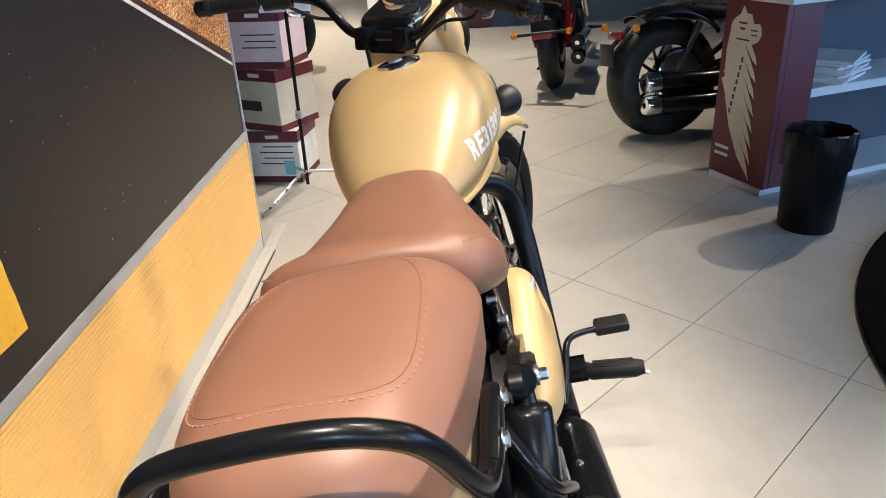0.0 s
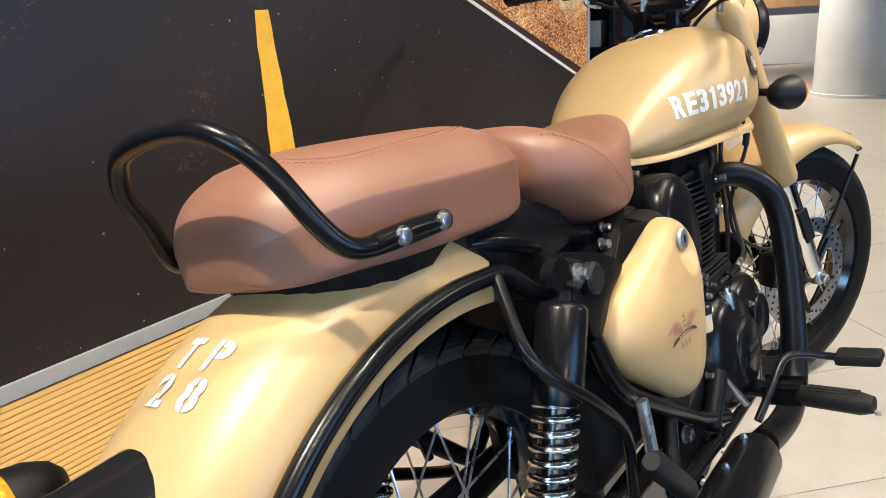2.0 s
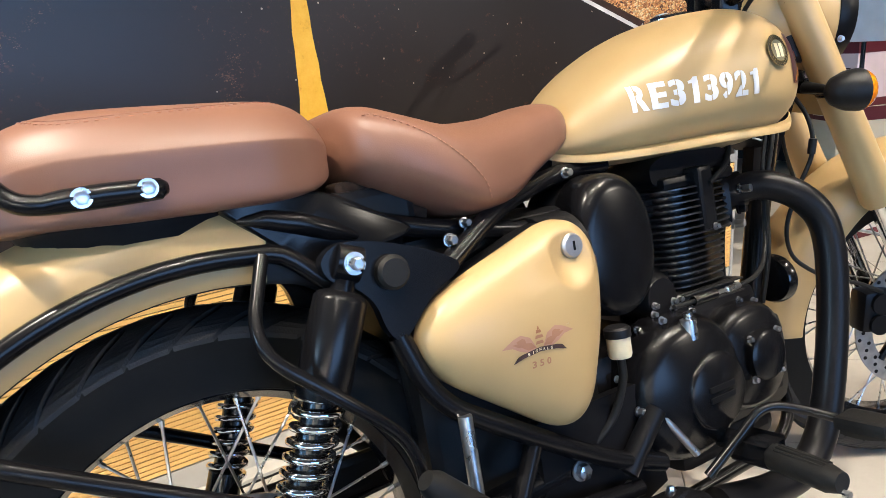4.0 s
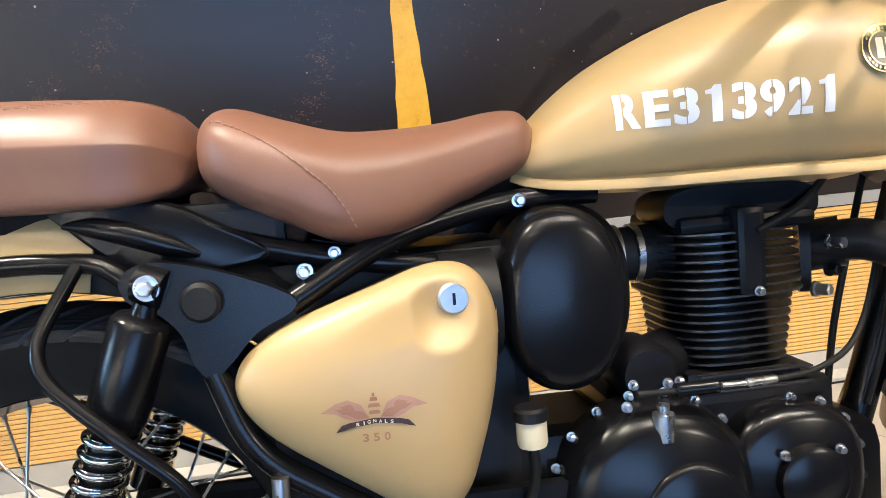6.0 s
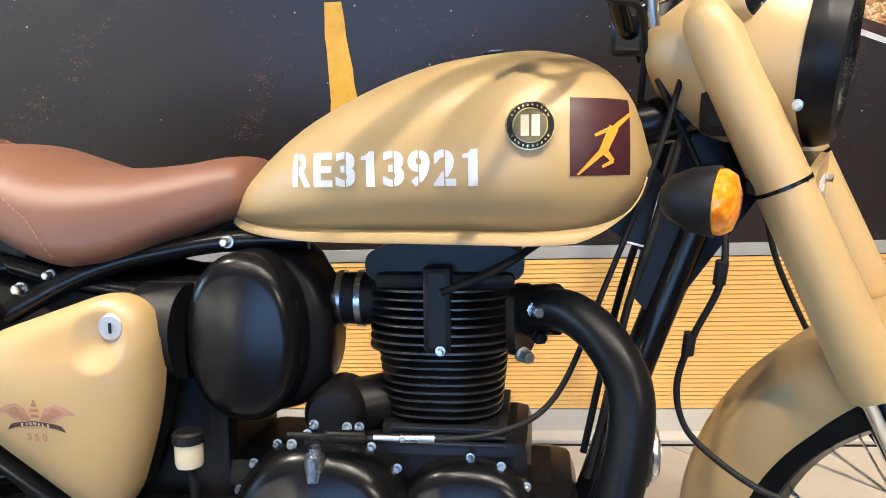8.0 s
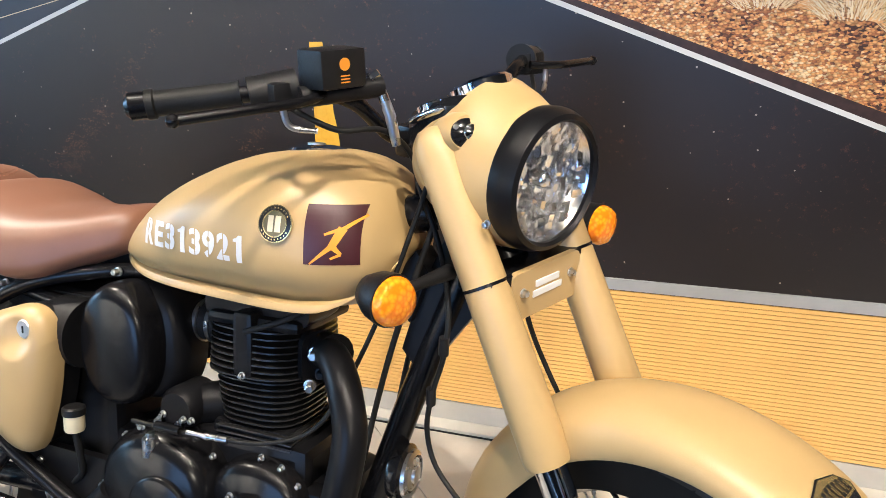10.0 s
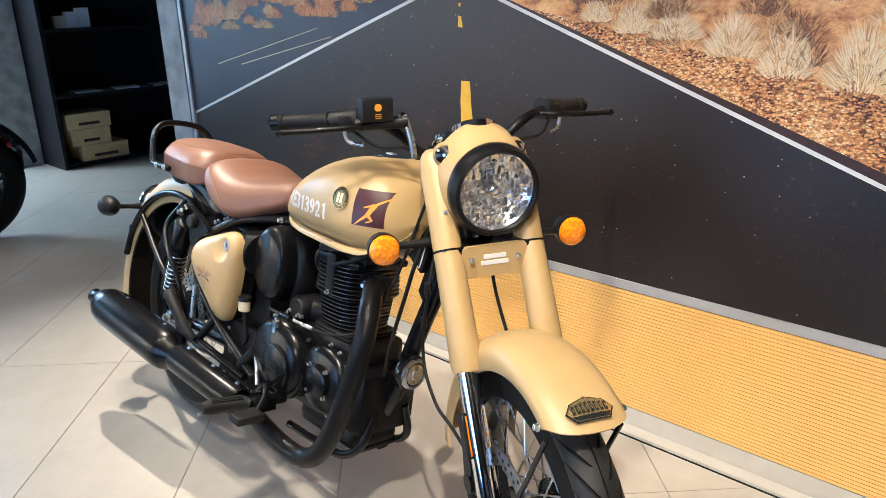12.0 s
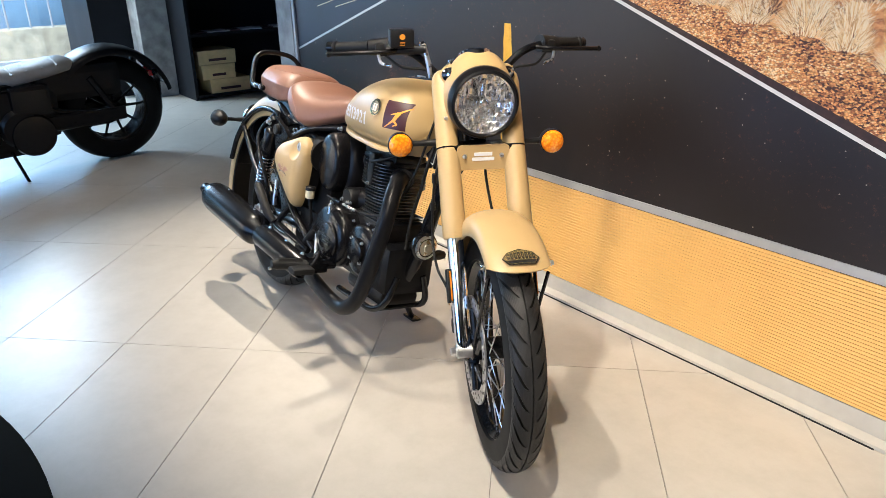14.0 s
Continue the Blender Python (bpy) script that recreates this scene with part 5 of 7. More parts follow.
for s in (-1, 1):
    bpart("panel_rim", plate([(0.265 + (q[0] - 0.265) * 0.97, 0.6 + (q[1] - 0.6) * 0.97) for q in PANEL], s * 0.11, s * 0.15, "y"), PLASTIC, "", 30)
    pan = bpart("side_panel", cushion(PANEL, 0.148, 0.055, s, 2.7, (0.352, 0.672, 0.037, 0.017)), SAND, "sand-coloured triangular side panel", 70)
    bpart("lock", joined(lathe([(0.0, s * 0.16), (0.0165, s * 0.16), (0.0165, s * 0.183), (0.014, s * 0.186), (0.0, s * 0.186)], "y", (0.366, 0, 0.686), 28)), ALLOY, "round silver lock", 30, pan)
    bpart("key_slot", block(0.3645, 0.3675, s * 0.1855, s * 0.187, 0.68, 0.692), BLACK_MATT, "", 0, pan)
    if s < 0:
        def wrap(me, lift):
            for v in me.vertices:
                x, z = 0.277 + v.co.x * 1.06, 0.585 + v.co.y * 1.06
                v.co = (x, -(panel_y(x, z) + 0.0007 + lift * 0.35), z)
            return me
        for sx in (-1, 1):
            for j, fe in enumerate(([(0.004, -0.006), (0.012, 0.009), (0.024, 0.0145), (0.034, 0.012), (0.05, 0.0035), (0.036, 0.002), (0.026, -0.004), (0.014, -0.008)], [(0.006, -0.004), (0.013, 0.006), (0.023, 0.0105), (0.031, 0.008), (0.025, 0.001), (0.016, -0.005)], [(0.008, 0.002), (0.014, 0.009), (0.02, 0.012), (0.018, 0.004)], [(0.02, 0.002), (0.026, 0.006), (0.036, 0.006), (0.028, 0.001)])):
                print_mesh("emblem_feather", wrap(flat([(sx * u, w) for u, w in fe], 3), 0.0003 * j), DECAL_PINK if j % 2 == 0 else DECAL_TAN, pan, "pinkish copper wing shape")
        print_mesh("emblem_ribbon", wrap(flat([(-0.037, -0.0165), (-0.031, -0.0095), (-0.024, -0.0075), (0.0, -0.0045), (0.024, -0.0075), (0.031, -0.0095), (0.037, -0.0165), (0.031, -0.015), (0.024, -0.0125), (0.0, -0.0098), (-0.024, -0.0125), (-0.031, -0.015)], 4), 0.0013), DECAL_DARK, pan, "dark ribbon shape")
        for zc, wc in ((0.001, 0.0055), (0.0075, 0.0058), (0.0135, 0.0036), (0.0175, 0.0014)):
            print_mesh("emblem_crest", wrap(flat([(-wc, zc - 0.0018), (wc, zc - 0.0018), (wc * 0.8, zc + 0.0018), (-wc * 0.8, zc + 0.0018)], 1), 0.0015), DECAL_DEEP if wc < 0.005 else DECAL_TAN, pan, "brown crest shape")
        for k, ch in enumerate("SIGNALS"):
            me, w = glyph(ch, False)
            u = (k - 3) * 0.0056
            for v in me.vertices:
                x, z = 0.277 + u - 0.0022 + (v.co.x * 0.0058 if ch != "I" else 0.0018 + v.co.x * 0.002), 0.585 - 0.0094 - abs(u) * 0.14 + v.co.y * 0.0036
                v.co = (x, -(panel_y(x, z) + 0.0014), z)
            print_mesh("ribbon_character", me, CREAM, pan, "tiny pale letter on the ribbon")
        for k, ch in enumerate("350"):
            me, w = glyph(ch, False)
            for v in me.vertices:
                x, z = 0.277 - 0.0135 + 0.0105 * k + v.co.x * 0.011, 0.585 - 0.029 + v.co.y * 0.0085
                v.co = (x, -(panel_y(x, z) + 0.0007), z)
            print_mesh("painted_character", me, DECAL_TAN, pan, "small copper numeral")

# air filter cover: upright black oval
air = bpart("air_filter_cover", dome(oval(0.496, 0.661, 0.0725, 0.105, 48, 2.2), 0.072, 0.069, -1, 24, 5.5), BLACK, "satin black oval air filter cover", 60)
bpart("filter_body", dome(oval(0.507, 0.66, 0.087, 0.108, 44, 2.4), 0.01, 0.082, -1, 10, 5.0), BLACK_MATT, "", 60)
bpart("tool_cover", dome(oval(0.466, 0.665, 0.071, 0.103, 40, 2.15), 0.115, 0.075, 1, 12, 3.0), BLACK, "satin black oval tool box cover", 60)
bpart("filter_duct", tube([(0.36, -0.1, 0.665), (0.42, -0.1, 0.665)], 0.06, 24), PLASTIC, "", 60)
res = bpart("brake_reservoir", lathe([(0.0, 0.516), (0.015, 0.516), (0.0165, 0.52), (0.0165, 0.546), (0.0, 0.546)], "z", (0.44, -0.16, 0), 24), CREAM, "cream brake fluid reservoir", 40)
bpart("reservoir_cap", lathe([(0.0, 0.545), (0.0185, 0.545), (0.0185, 0.556), (0.015, 0.559), (0.0, 0.559)], "z", (0.44, -0.16, 0), 24), PLASTIC, "", 40, res)
bpart("reservoir_hose", tube(spline([(0.44, -0.16, 0.514), (0.442, -0.155, 0.48), (0.43, -0.14, 0.43), (0.4, -0.13, 0.4)], 6), 0.006, 8), RUBBER, "", 60, res)

# engine
engine = bpart("engine", block(0.5, 0.9, -0.095, 0.095, 0.30, 0.47, 0.035), BLACK_MATT, "black single-cylinder engine with cooling fins", 30)
bpart("gearbox", block(0.44, 0.62, -0.09, 0.09, 0.33, 0.5, 0.03), BLACK_MATT, "", 30, engine)
bpart("crankcase", block(0.55, 0.84, -0.085, 0.085, 0.44, 0.53, 0.02), BLACK_MATT, "", 30, engine)
FIN_BLACK = material("fin_black", (0.014, 0.014, 0.015), 0.3, 0.0, 0.2, 60, spec=0.6)
FIN_Z = [0.553 + 0.0107 * k for k in range(16)]
for k, z in enumerate(FIN_Z):
    g = (-0.012 + 0.0012 * k) if k < 8 else 0.007 - 0.0006 * (k - 8)
    bpart("cooling_fin", plate([(p[0], p[1]) for p in oval(0.727, 0, 0.088 + g, 0.092 + g, 40, 3.0)], z, z + 0.0026, "z"), FIN_BLACK, "", 30, engine)
bpart("cylinder", lathe([(0.0, 0.5), (0.064, 0.5), (0.064, 0.72), (0.0, 0.72)], "z", (0.727, 0, 0), 32), BLACK_MATT, "", 40, engine)
bpart("cylinder_foot", block(0.652, 0.802, -0.076, 0.076, 0.515, 0.548, 0.012), BLACK_MATT, "", 30, engine)
for z in (0.521, 0.531, 0.541):
    bpart("foot_fin", block(0.667, 0.81, -0.084, 0.082, z, z + 0.003, 0.001), FIN_BLACK, "", 30, engine)
bpart("rocker_cover", joined(dome([(p[0], p[1]) for p in oval(0.735, 0.744, 0.098, 0.028, 36, 3.0)], -0.07, 0.14, 1, 8, 5.0), block(0.65, 0.822, -0.084, 0.084, 0.715, 0.736, 0.01)), BLACK_MATT, "", 40, engine)
bpart("fin_gap", block(0.712, 0.748, -0.1, -0.06, 0.64, 0.745, 0.008), BLACK_MATT, "", 30, engine)
for at in ((0.734, -0.103, 0.645), (0.632, -0.1, 0.548), (0.617, -0.102, 0.548), (0.575, -0.102, 0.55), (0.556, -0.13, 0.535)):
    bpart("head_bolt", bolt(at, 0.0046, (0, -1, 0)), STEEL, "", 30, engine)

clutch = bpart("clutch_cover", dome(oval(0.588, 0.424, 0.114, 0.112, 48, 2.2), 0.085, 0.082, -1, 10, 4.0), BLACK, "satin black rounded engine side cover", 60, engine)
bpart("cover_plate", dome(oval(0.617, 0.415, 0.06, 0.06, 40), 0.162, 0.012, -1, 4, 4.0), BLACK, "", 60, clutch)
for k in range(2):
    bpart("raised_mark", block(0.59, 0.644, -0.1755, -0.173, 0.402 + 0.016 * k, 0.411 + 0.016 * k, 0.001), BLACK_MATT, "raised bar on the cover", 30, clutch)
bpart("timing_cover", dome(oval(0.765, 0.42, 0.088, 0.09, 40, 2.4), 0.085, 0.05, -1, 8, 4.0), BLACK, "satin black timing cover", 60, engine)
bpart("timing_cap", lathe([(0.0, -0.13), (0.042, -0.13), (0.042, -0.146), (0.036, -0.15), (0.0, -0.15)], "y", (0.77, 0, 0.425), 32), BLACK, "", 40, engine)
heads = []
for k in range(9):
    t = radians(20 + 20 * k)
    heads.append(bolt((0.588 + 0.119 * math.cos(t), -0.105, 0.424 + 0.117 * math.sin(t)), 0.0042, (0, -1, 0)))
for k in range(8):
    t = radians(-80 + 24 * k)
    heads.append(bolt((0.765 + 0.092 * math.cos(t), -0.1, 0.42 + 0.094 * math.sin(t)), 0.0042, (0, -1, 0)))
for k in range(4):
    t = radians(45 + 90 * k)
    heads.append(bolt((0.77 + 0.048 * math.cos(t), -0.138, 0.425 + 0.048 * math.sin(t)), 0.0045, (0, -1, 0)))
for k, h in enumerate(heads):
    bpart("cover_bolt", h, STEEL, "", 30, engine)
bpart("starter", tube([(0.66, -0.02, 0.56), (0.6, -0.055, 0.555)], 0.036, 24), BLACK_MATT, "black starter motor", 40, engine)
bpart("starter_cap", lathe([(0.0, -0.10), (0.03, -0.10), (0.038, -0.09), (0.038, -0.03), (0.0, -0.03)], "y", (0.597, 0, 0.558), 28), BLACK_MATT, "", 40, engine)
bpart("intake", tube([(0.57, -0.01, 0.692), (0.66, -0.01, 0.692)], [0.033, 0.036], 20), RUBBER, "black intake rubber", 40, engine)
for x in (0.592, 0.618):
    bpart("hose_clamp", lathe([(0.035, -0.004), (0.038, -0.004), (0.038, 0.004), (0.035, 0.004)], "x", (x, -0.01, 0.692), 28, True), STEEL, "", 40, engine)
bpart("clutch_arm", joined(lathe([(0.0, 0.525), (0.0075, 0.525), (0.0075, 0.53), (0.006, 0.531), (0.006, 0.534), (0.0075, 0.535), (0.0075, 0.54), (0.0, 0.541)], "z", (0.59, -0.15, 0), 16), lathe([(0.0, 0.50), (0.012, 0.50), (0.012, 0.53), (0.0, 0.53)], "z", (0.59, -0.15, 0), 16)), STEEL, "clutch lever on the engine", 40, engine)
cable = bpart("clutch_cable", tube(spline([(0.56, -0.155, 0.556), (0.62, -0.15, 0.553), (0.7, -0.14, 0.549), (0.8, -0.12, 0.553), (0.87, -0.09, 0.59), (0.93, -0.06, 0.72), (0.99, -0.06, 0.88), (1.03, -0.05, 1.02)], 8), 0.0038, 8), RUBBER, "black clutch cable", 60)
coil = [(0.605 + 0.0022 * u / 1.0, -0.152 + 0.007 * math.cos(2 * math.pi * u), 0.5545 + 0.007 * math.sin(2 * math.pi * u)) for u in [k / 12 for k in range(12 * 22)]]
bpart("cable_spring", tube(coil, 0.0014, 5), BLACK, "", 40, cable)
bpart("cable_adjuster", tube([(0.66, -0.146, 0.5525), (0.69, -0.142, 0.5505), (0.691, -0.142, 0.5505), (0.73, -0.136, 0.5495)], [0.004, 0.004, 0.006, 0.005], 10), STEEL, "", 40, cable)

# exhaust: header, link pipe, heat shields, muffler
hdr = [(0.835, -0.035, 0.682), (0.887, -0.085, 0.69), (0.932, -0.13, 0.655), (0.951, -0.153, 0.59), (0.926, -0.163, 0.46), (0.866, -0.168, 0.30), (0.795, -0.172, 0.235), (0.70, -0.178, 0.232), (0.56, -0.185, 0.262)]
exhaust = bpart("exhaust_pipe", tube(spline(hdr, 8), 0.0255, 24), BLACK_MATT, "satin black exhaust header pipe", 60)
bpart("pipe_clamp", joined(tube([(0.838, -0.032, 0.682), (0.872, -0.055, 0.688)], 0.032, 16), bolt((0.845, -0.067, 0.69), 0.007, (0.3, -1, 0), 0.014), bolt((0.85, -0.06, 0.655), 0.007, (0.3, -1, 0), 0.014)), BLACK_MATT, "", 40, exhaust)
bpart("exhaust_flange", moved(plate(rounded([(-0.03, -0.045), (0.03, -0.045), (0.03, 0.045), (-0.03, 0.045)], 0.026, 6), -0.006, 0.006, "x"), Matrix.Translation((0.828, -0.04, 0.672)) @ Matrix.Rotation(radians(-25), 4, "Z")), BLACK_MATT, "", 30, exhaust)
bpart("clamp_bolt", bolt((0.83, -0.06, 0.632), 0.0075, (0.5, -1, 0), 0.02), STEEL, "", 30, exhaust)
bpart("clamp_bolt", joined(bolt((0.845, -0.07, 0.69), 0.0075, (0.3, -1, 0), 0.02)), STEEL, "", 30, exhaust)
ma, mb = Vector((0.50, -0.19, 0.272)), Vector((-0.36, -0.265, 0.352))
md = (mb - ma).normalized()
L = (mb - ma).length
mq = md.to_track_quat("Z", "Y").to_matrix().to_4x4()
muffler = part("muffler", lathe([(0.0, -0.03), (0.026, -0.03), (0.028, 0.02), (0.034, 0.28), (0.036, 0.33), (0.055, 0.352), (0.062, 0.372), (0.0645, 0.4), (0.0645, L - 0.14), (0.06, L - 0.1), (0.044, L - 0.06), (0.029, L - 0.035), (0.025, L - 0.03), (0.025, L), (0.019, L), (0.019, L - 0.03), (0.0, L - 0.03)], "z", seg=44), BLACK, motorcycle, "satin black tapered muffler", 40, Matrix.Translation(ma) @ mq)
part("heat_shield", lathe([(0.036, 0.0), (0.039, -0.002), (0.043, 0.01), (0.045, 0.3), (0.043, 0.318), (0.038, 0.32)], "z", seg=40, closed=True), BLACK, muffler, "black heat shield", 40)
for z, r in ((0.03, 0.043), (0.15, 0.044), (0.28, 0.045), (0.43, 0.06), (L - 0.2, 0.06)):
    for a in (100, 160):
        part("shield_bolt", bolt((r * math.cos(radians(a)), r * math.sin(radians(a)), z), 0.0055, (math.cos(radians(a)), math.sin(radians(a)), 0), 0.006), STEEL, muffler, "", 30)

# foot pegs, pedals, stands
for s in (-1, 1):
    x, z = 0.615, 0.331
    peg = bpart("foot_peg", joined(tube([(x + 0.02, s * 0.235, z), (x, s * 0.25, z), (x - 0.012, s * 0.335, z), (x - 0.014, s * 0.355, z)], [0.013, 0.0175, 0.0195, 0.014], 16)), RUBBER, "black ribbed rubber foot peg", 50)
    for k in range(4):
        bpart("rib", moved(tube([(x + 0.002, s * 0.255, 0), (x - 0.01, s * 0.335, 0)], 0.0022, 6), Matrix.Translation((-0.009 + 0.006 * k, 0, z + 0.0165 + 0.002 * (k in (1, 2))))), RUBBER, "", 40, peg)
    bpart("peg_mount", joined(block(x + 0.002, x + 0.038, s * 0.18, s * 0.235, z - 0.016, z + 0.014, 0.006), tube([(x + 0.02, s * 0.14, z), (x + 0.02, s * 0.2, z)], 0.016, 12)), BLACK, "", 30, peg)
    bpart("peg_tip", lathe([(0.0, s * 0.355), (0.005, s * 0.355), (0.005, s * 0.364), (0.0, s * 0.364)], "y", (x - 0.014, 0, z - 0.014), 10), STEEL, "", 30, peg)
    rp = bpart("passenger_peg", tube([(0.215, s * 0.19, 0.365), (0.19, s * 0.205, 0.39), (0.10, s * 0.215, 0.475), (0.09, s * 0.216, 0.485)], [0.014, 0.0165, 0.0175, 0.011], 16), RUBBER, "black folded passenger foot peg", 50)
    bpart("peg_hanger", joined(tube([(0.215, s * 0.175, 0.36), (0.28, s * 0.155, 0.45)], 0.012, 10), tube([(0.215, s * 0.175, 0.36), (0.45, s * 0.15, 0.32)], 0.012, 10)), BLACK, "", 40, rp)
pedal = bpart("brake_pedal", tube(bent([(0.55, -0.185, 0.31), (0.60, -0.2, 0.35), (0.655, -0.21, 0.39), (0.70, -0.24, 0.375), (0.735, -0.285, 0.355)], 0.03), 0.0072, 12), BLACK, "black brake pedal lever", 60)
bpart("pedal_pad", block(0.715, 0.765, -0.35, -0.275, 0.345, 0.366, 0.008), RUBBER, "black rubber pedal pad", 40, pedal)
bpart("side_stand", joined(tube(bent([(0.62, 0.13, 0.26), (0.6, 0.2, 0.16), (0.56, 0.275, 0.062)], 0.03), 0.011, 10), block(0.53, 0.60, 0.255, 0.295, 0.056, 0.066, 0.003)), BLACK, "black side stand", 40)
stand_bar = bpart("centre_stand", tube([(0.3, -0.13, 0.232), (0.3, 0.13, 0.232)], 0.01, 10), BLACK, "black folded centre stand", 40)
for s in (-1, 1):
    bpart("leg", tube(bent([(0.42, s * 0.12, 0.27), (0.2, s * 0.14, 0.2), (0.16, s * 0.15, 0.2)], 0.03), 0.012, 10), BLACK, "", 40, stand_bar)
for s in (-1, 1):
    bpart("lower_cradle", tube(bent([(0.9, s * 0.05, 0.37), (0.9, s * 0.08, 0.28), (0.84, s * 0.09, 0.235), (0.6, s * 0.09, 0.228)], 0.04), 0.011, 10), BLACK, "black lower frame tube", 40)
bpart("cradle_bar", tube([(0.84, -0.09, 0.24), (0.84, 0.09, 0.24)], 0.009, 10), BLACK, "", 40)
bpart("sump_guard", block(0.62, 0.86, -0.075, 0.075, 0.25, 0.3, 0.02), BLACK_MATT, "", 30)
horn = bpart("horn", joined(lathe([(0.0, 0.0), (0.042, 0.0), (0.046, 0.008), (0.046, 0.02), (0.03, 0.03), (0.0, 0.03)], "x", (0.965, -0.02, 0.5), 32)), BLACK_GLOSS, "round black horn with chrome ring", 40)
bpart("horn_disc", lathe([(0.0, 0.03), (0.026, 0.03), (0.026, 0.032), (0.014, 0.033), (0.013, 0.038), (0.0, 0.039)], "x", (0.965, -0.02, 0.5), 28), STEEL, "", 40, horn)
bpart("horn_ring", lathe([(0.03, 0.026), (0.039, 0.024), (0.038, 0.03), (0.031, 0.034)], "x", (0.965, -0.02, 0.5), 32, True), STEEL, "", 40, horn)
bpart("strut", tube([(0.176, -0.172, 0.52), (0.173, -0.176, 0.42)], 0.009, 12), STEEL, "bright steel strut", 40)


# ---- front end, in the fork's own frame: x forward, z up, the axle over the origin ----
RK = 0.52


def fk(z, dx=0.0):
    """The fork leg's x at height z."""
    return -(z - 0.336) * RK + dx


for s in (-1, 1):
    y = s * 0.096
    cover = fpart("fork_cover", tube([(fk(1.036), y, 1.036), (fk(1.034), y, 1.034), (fk(1.028), y, 1.028), (fk(1.018), y, 1.018), (fk(1.0), y, 1.0), (fk(0.83), y, 0.83), (fk(0.62), y, 0.62), (fk(0.61), y, 0.61)], [0.006, 0.014, 0.0215, 0.0275, 0.031, 0.0315, 0.034, 0.031], 28), SAND, "sand-coloured fork cover", 50)
    part("cover_band", tube([(fk(0.838), y, 0.838), (fk(0.834), y, 0.834)], 0.0322, 28), BLACK, cover, "", 50)
    leg = fpart("fork_leg", tube([(fk(0.62), y, 0.62), (fk(0.46), y, 0.46), (fk(0.36), y, 0.36), (fk(0.345), y, 0.345), (fk(0.33), y, 0.33)], [0.023, 0.023, 0.0235, 0.021, 0.017], 24), CHROME, "polished fork leg", 50)
    part("axle_clamp", joined(lathe([(0.0, y - 0.02), (0.021, y - 0.02), (0.021, y + 0.02), (0.0, y + 0.02)], "y", (0, 0, 0.336), 24)), ALLOY, leg, "", 40)
    part("axle_bolt", bolt((0, y + s * 0.02, 0.336), 0.012, (0, s, 0), 0.016), STEEL, leg, "", 30)
    rf = part("reflector", block(-0.026, -0.004, -0.005, 0.006, -0.042, 0.042, 0.004), AMBER_DARK, leg, "amber side reflector", 40)
    rf.matrix_basis = Matrix.Translation((fk(0.5) + 0.012, y + s * 0.027, 0.5)) @ Matrix.Rotation(math.atan(-RK), 4, "Y")
    part("reflector_back", block(-0.03, 0.0, -0.006, 0.002, -0.047, 0.047, 0.003), PLASTIC, rf, "", 40)
fpart("axle", tube([(0, -0.125, 0.336), (0, 0.125, 0.336)], 0.009, 16), STEEL, "steel wheel axle", 40)
fpart("yoke", block(fk(0.84) - 0.035, fk(0.84) + 0.03, -0.115, 0.115, 0.825, 0.85, 0.008), BLACK, "black fork yoke", 30)
fpart("yoke", block(fk(1.0) - 0.03, fk(1.0) + 0.03, -0.11, 0.11, 0.99, 1.012, 0.008), BLACK, "black fork yoke", 30)

# brake caliper and hose
fpart("brake_caliper", joined(block(-0.155, -0.085, -0.098, -0.045, 0.33, 0.42, 0.014), lathe([(0.0, -0.105), (0.022, -0.105), (0.022, -0.09), (0.0, -0.09)], "y", (-0.12, 0, 0.395), 20), lathe([(0.0, -0.105), (0.022, -0.105), (0.022, -0.09), (0.0, -0.09)], "y", (-0.12, 0, 0.35), 20)), BLACK_MATT, "black brake caliper", 40)
fpart("brake_hose", tube(spline([(-0.12, -0.1, 0.42), (-0.19, -0.115, 0.452), (-0.25, -0.125, 0.468), (-0.31, -0.127, 0.5), (-0.343, -0.126, 0.532), (-0.354, -0.125, 0.585), (-0.338, -0.125, 0.652), (-0.312, -0.125, 0.725), (-0.318, -0.11, 0.79), (-0.36, -0.085, 0.86), (-0.41, -0.08, 0.95)], 8), 0.0042, 8), RUBBER, "black brake hose", 60)
for x, y, z in ((-0.312, -0.125, 0.735), (-0.342, -0.125, 0.64)):
    fpart("hose_clip", tube([(x - 0.002, y, z - 0.014), (x, y, z + 0.014)], 0.0075, 10), PLASTIC, "", 50)
fpart("speed_cable", tube(spline([(-0.03, 0.085, 0.36), (-0.16, 0.06, 0.5), (-0.26, 0.03, 0.68), (-0.3, 0.02, 0.8), (-0.37, 0.03, 1.0)], 8), 0.004, 8), RUBBER, "black speedometer cable", 60)


# front mudguard: round crown, skirted
def front_guard():
    n, m = 44, 14
    secs = []
    for i in range(n + 1):
        so, si = [], []
        e = 0.378 + 0.012 * math.sin(math.pi * min(1, i / n * 1.6))
        for k in range(m + 1):
            t = -1 + 2 * k / m
            first = 58.5 + 7.0 * t * t
            a = radians(first + (180 - first) * i / n)
            half = 0.08 + 0.006 * (i / n)
            y = half * math.copysign(abs(math.sin(t * math.pi / 2)) ** 0.95, t)
            deep = 0.034 + 0.05 * (1 - math.exp(-((i / n) / 0.35) ** 2))
            r = e - deep + deep * max(0.0, math.cos(t * math.pi / 2)) ** 0.6
            so.append((0.012 + r * math.cos(a), y, 0.334 + r * math.sin(a)))
            si.append((0.012 + (r - 0.004) * math.cos(a), y * 0.97, 0.334 + (r - 0.004) * math.sin(a)))
        secs.append(so + si[::-1])
    return rings(secs)


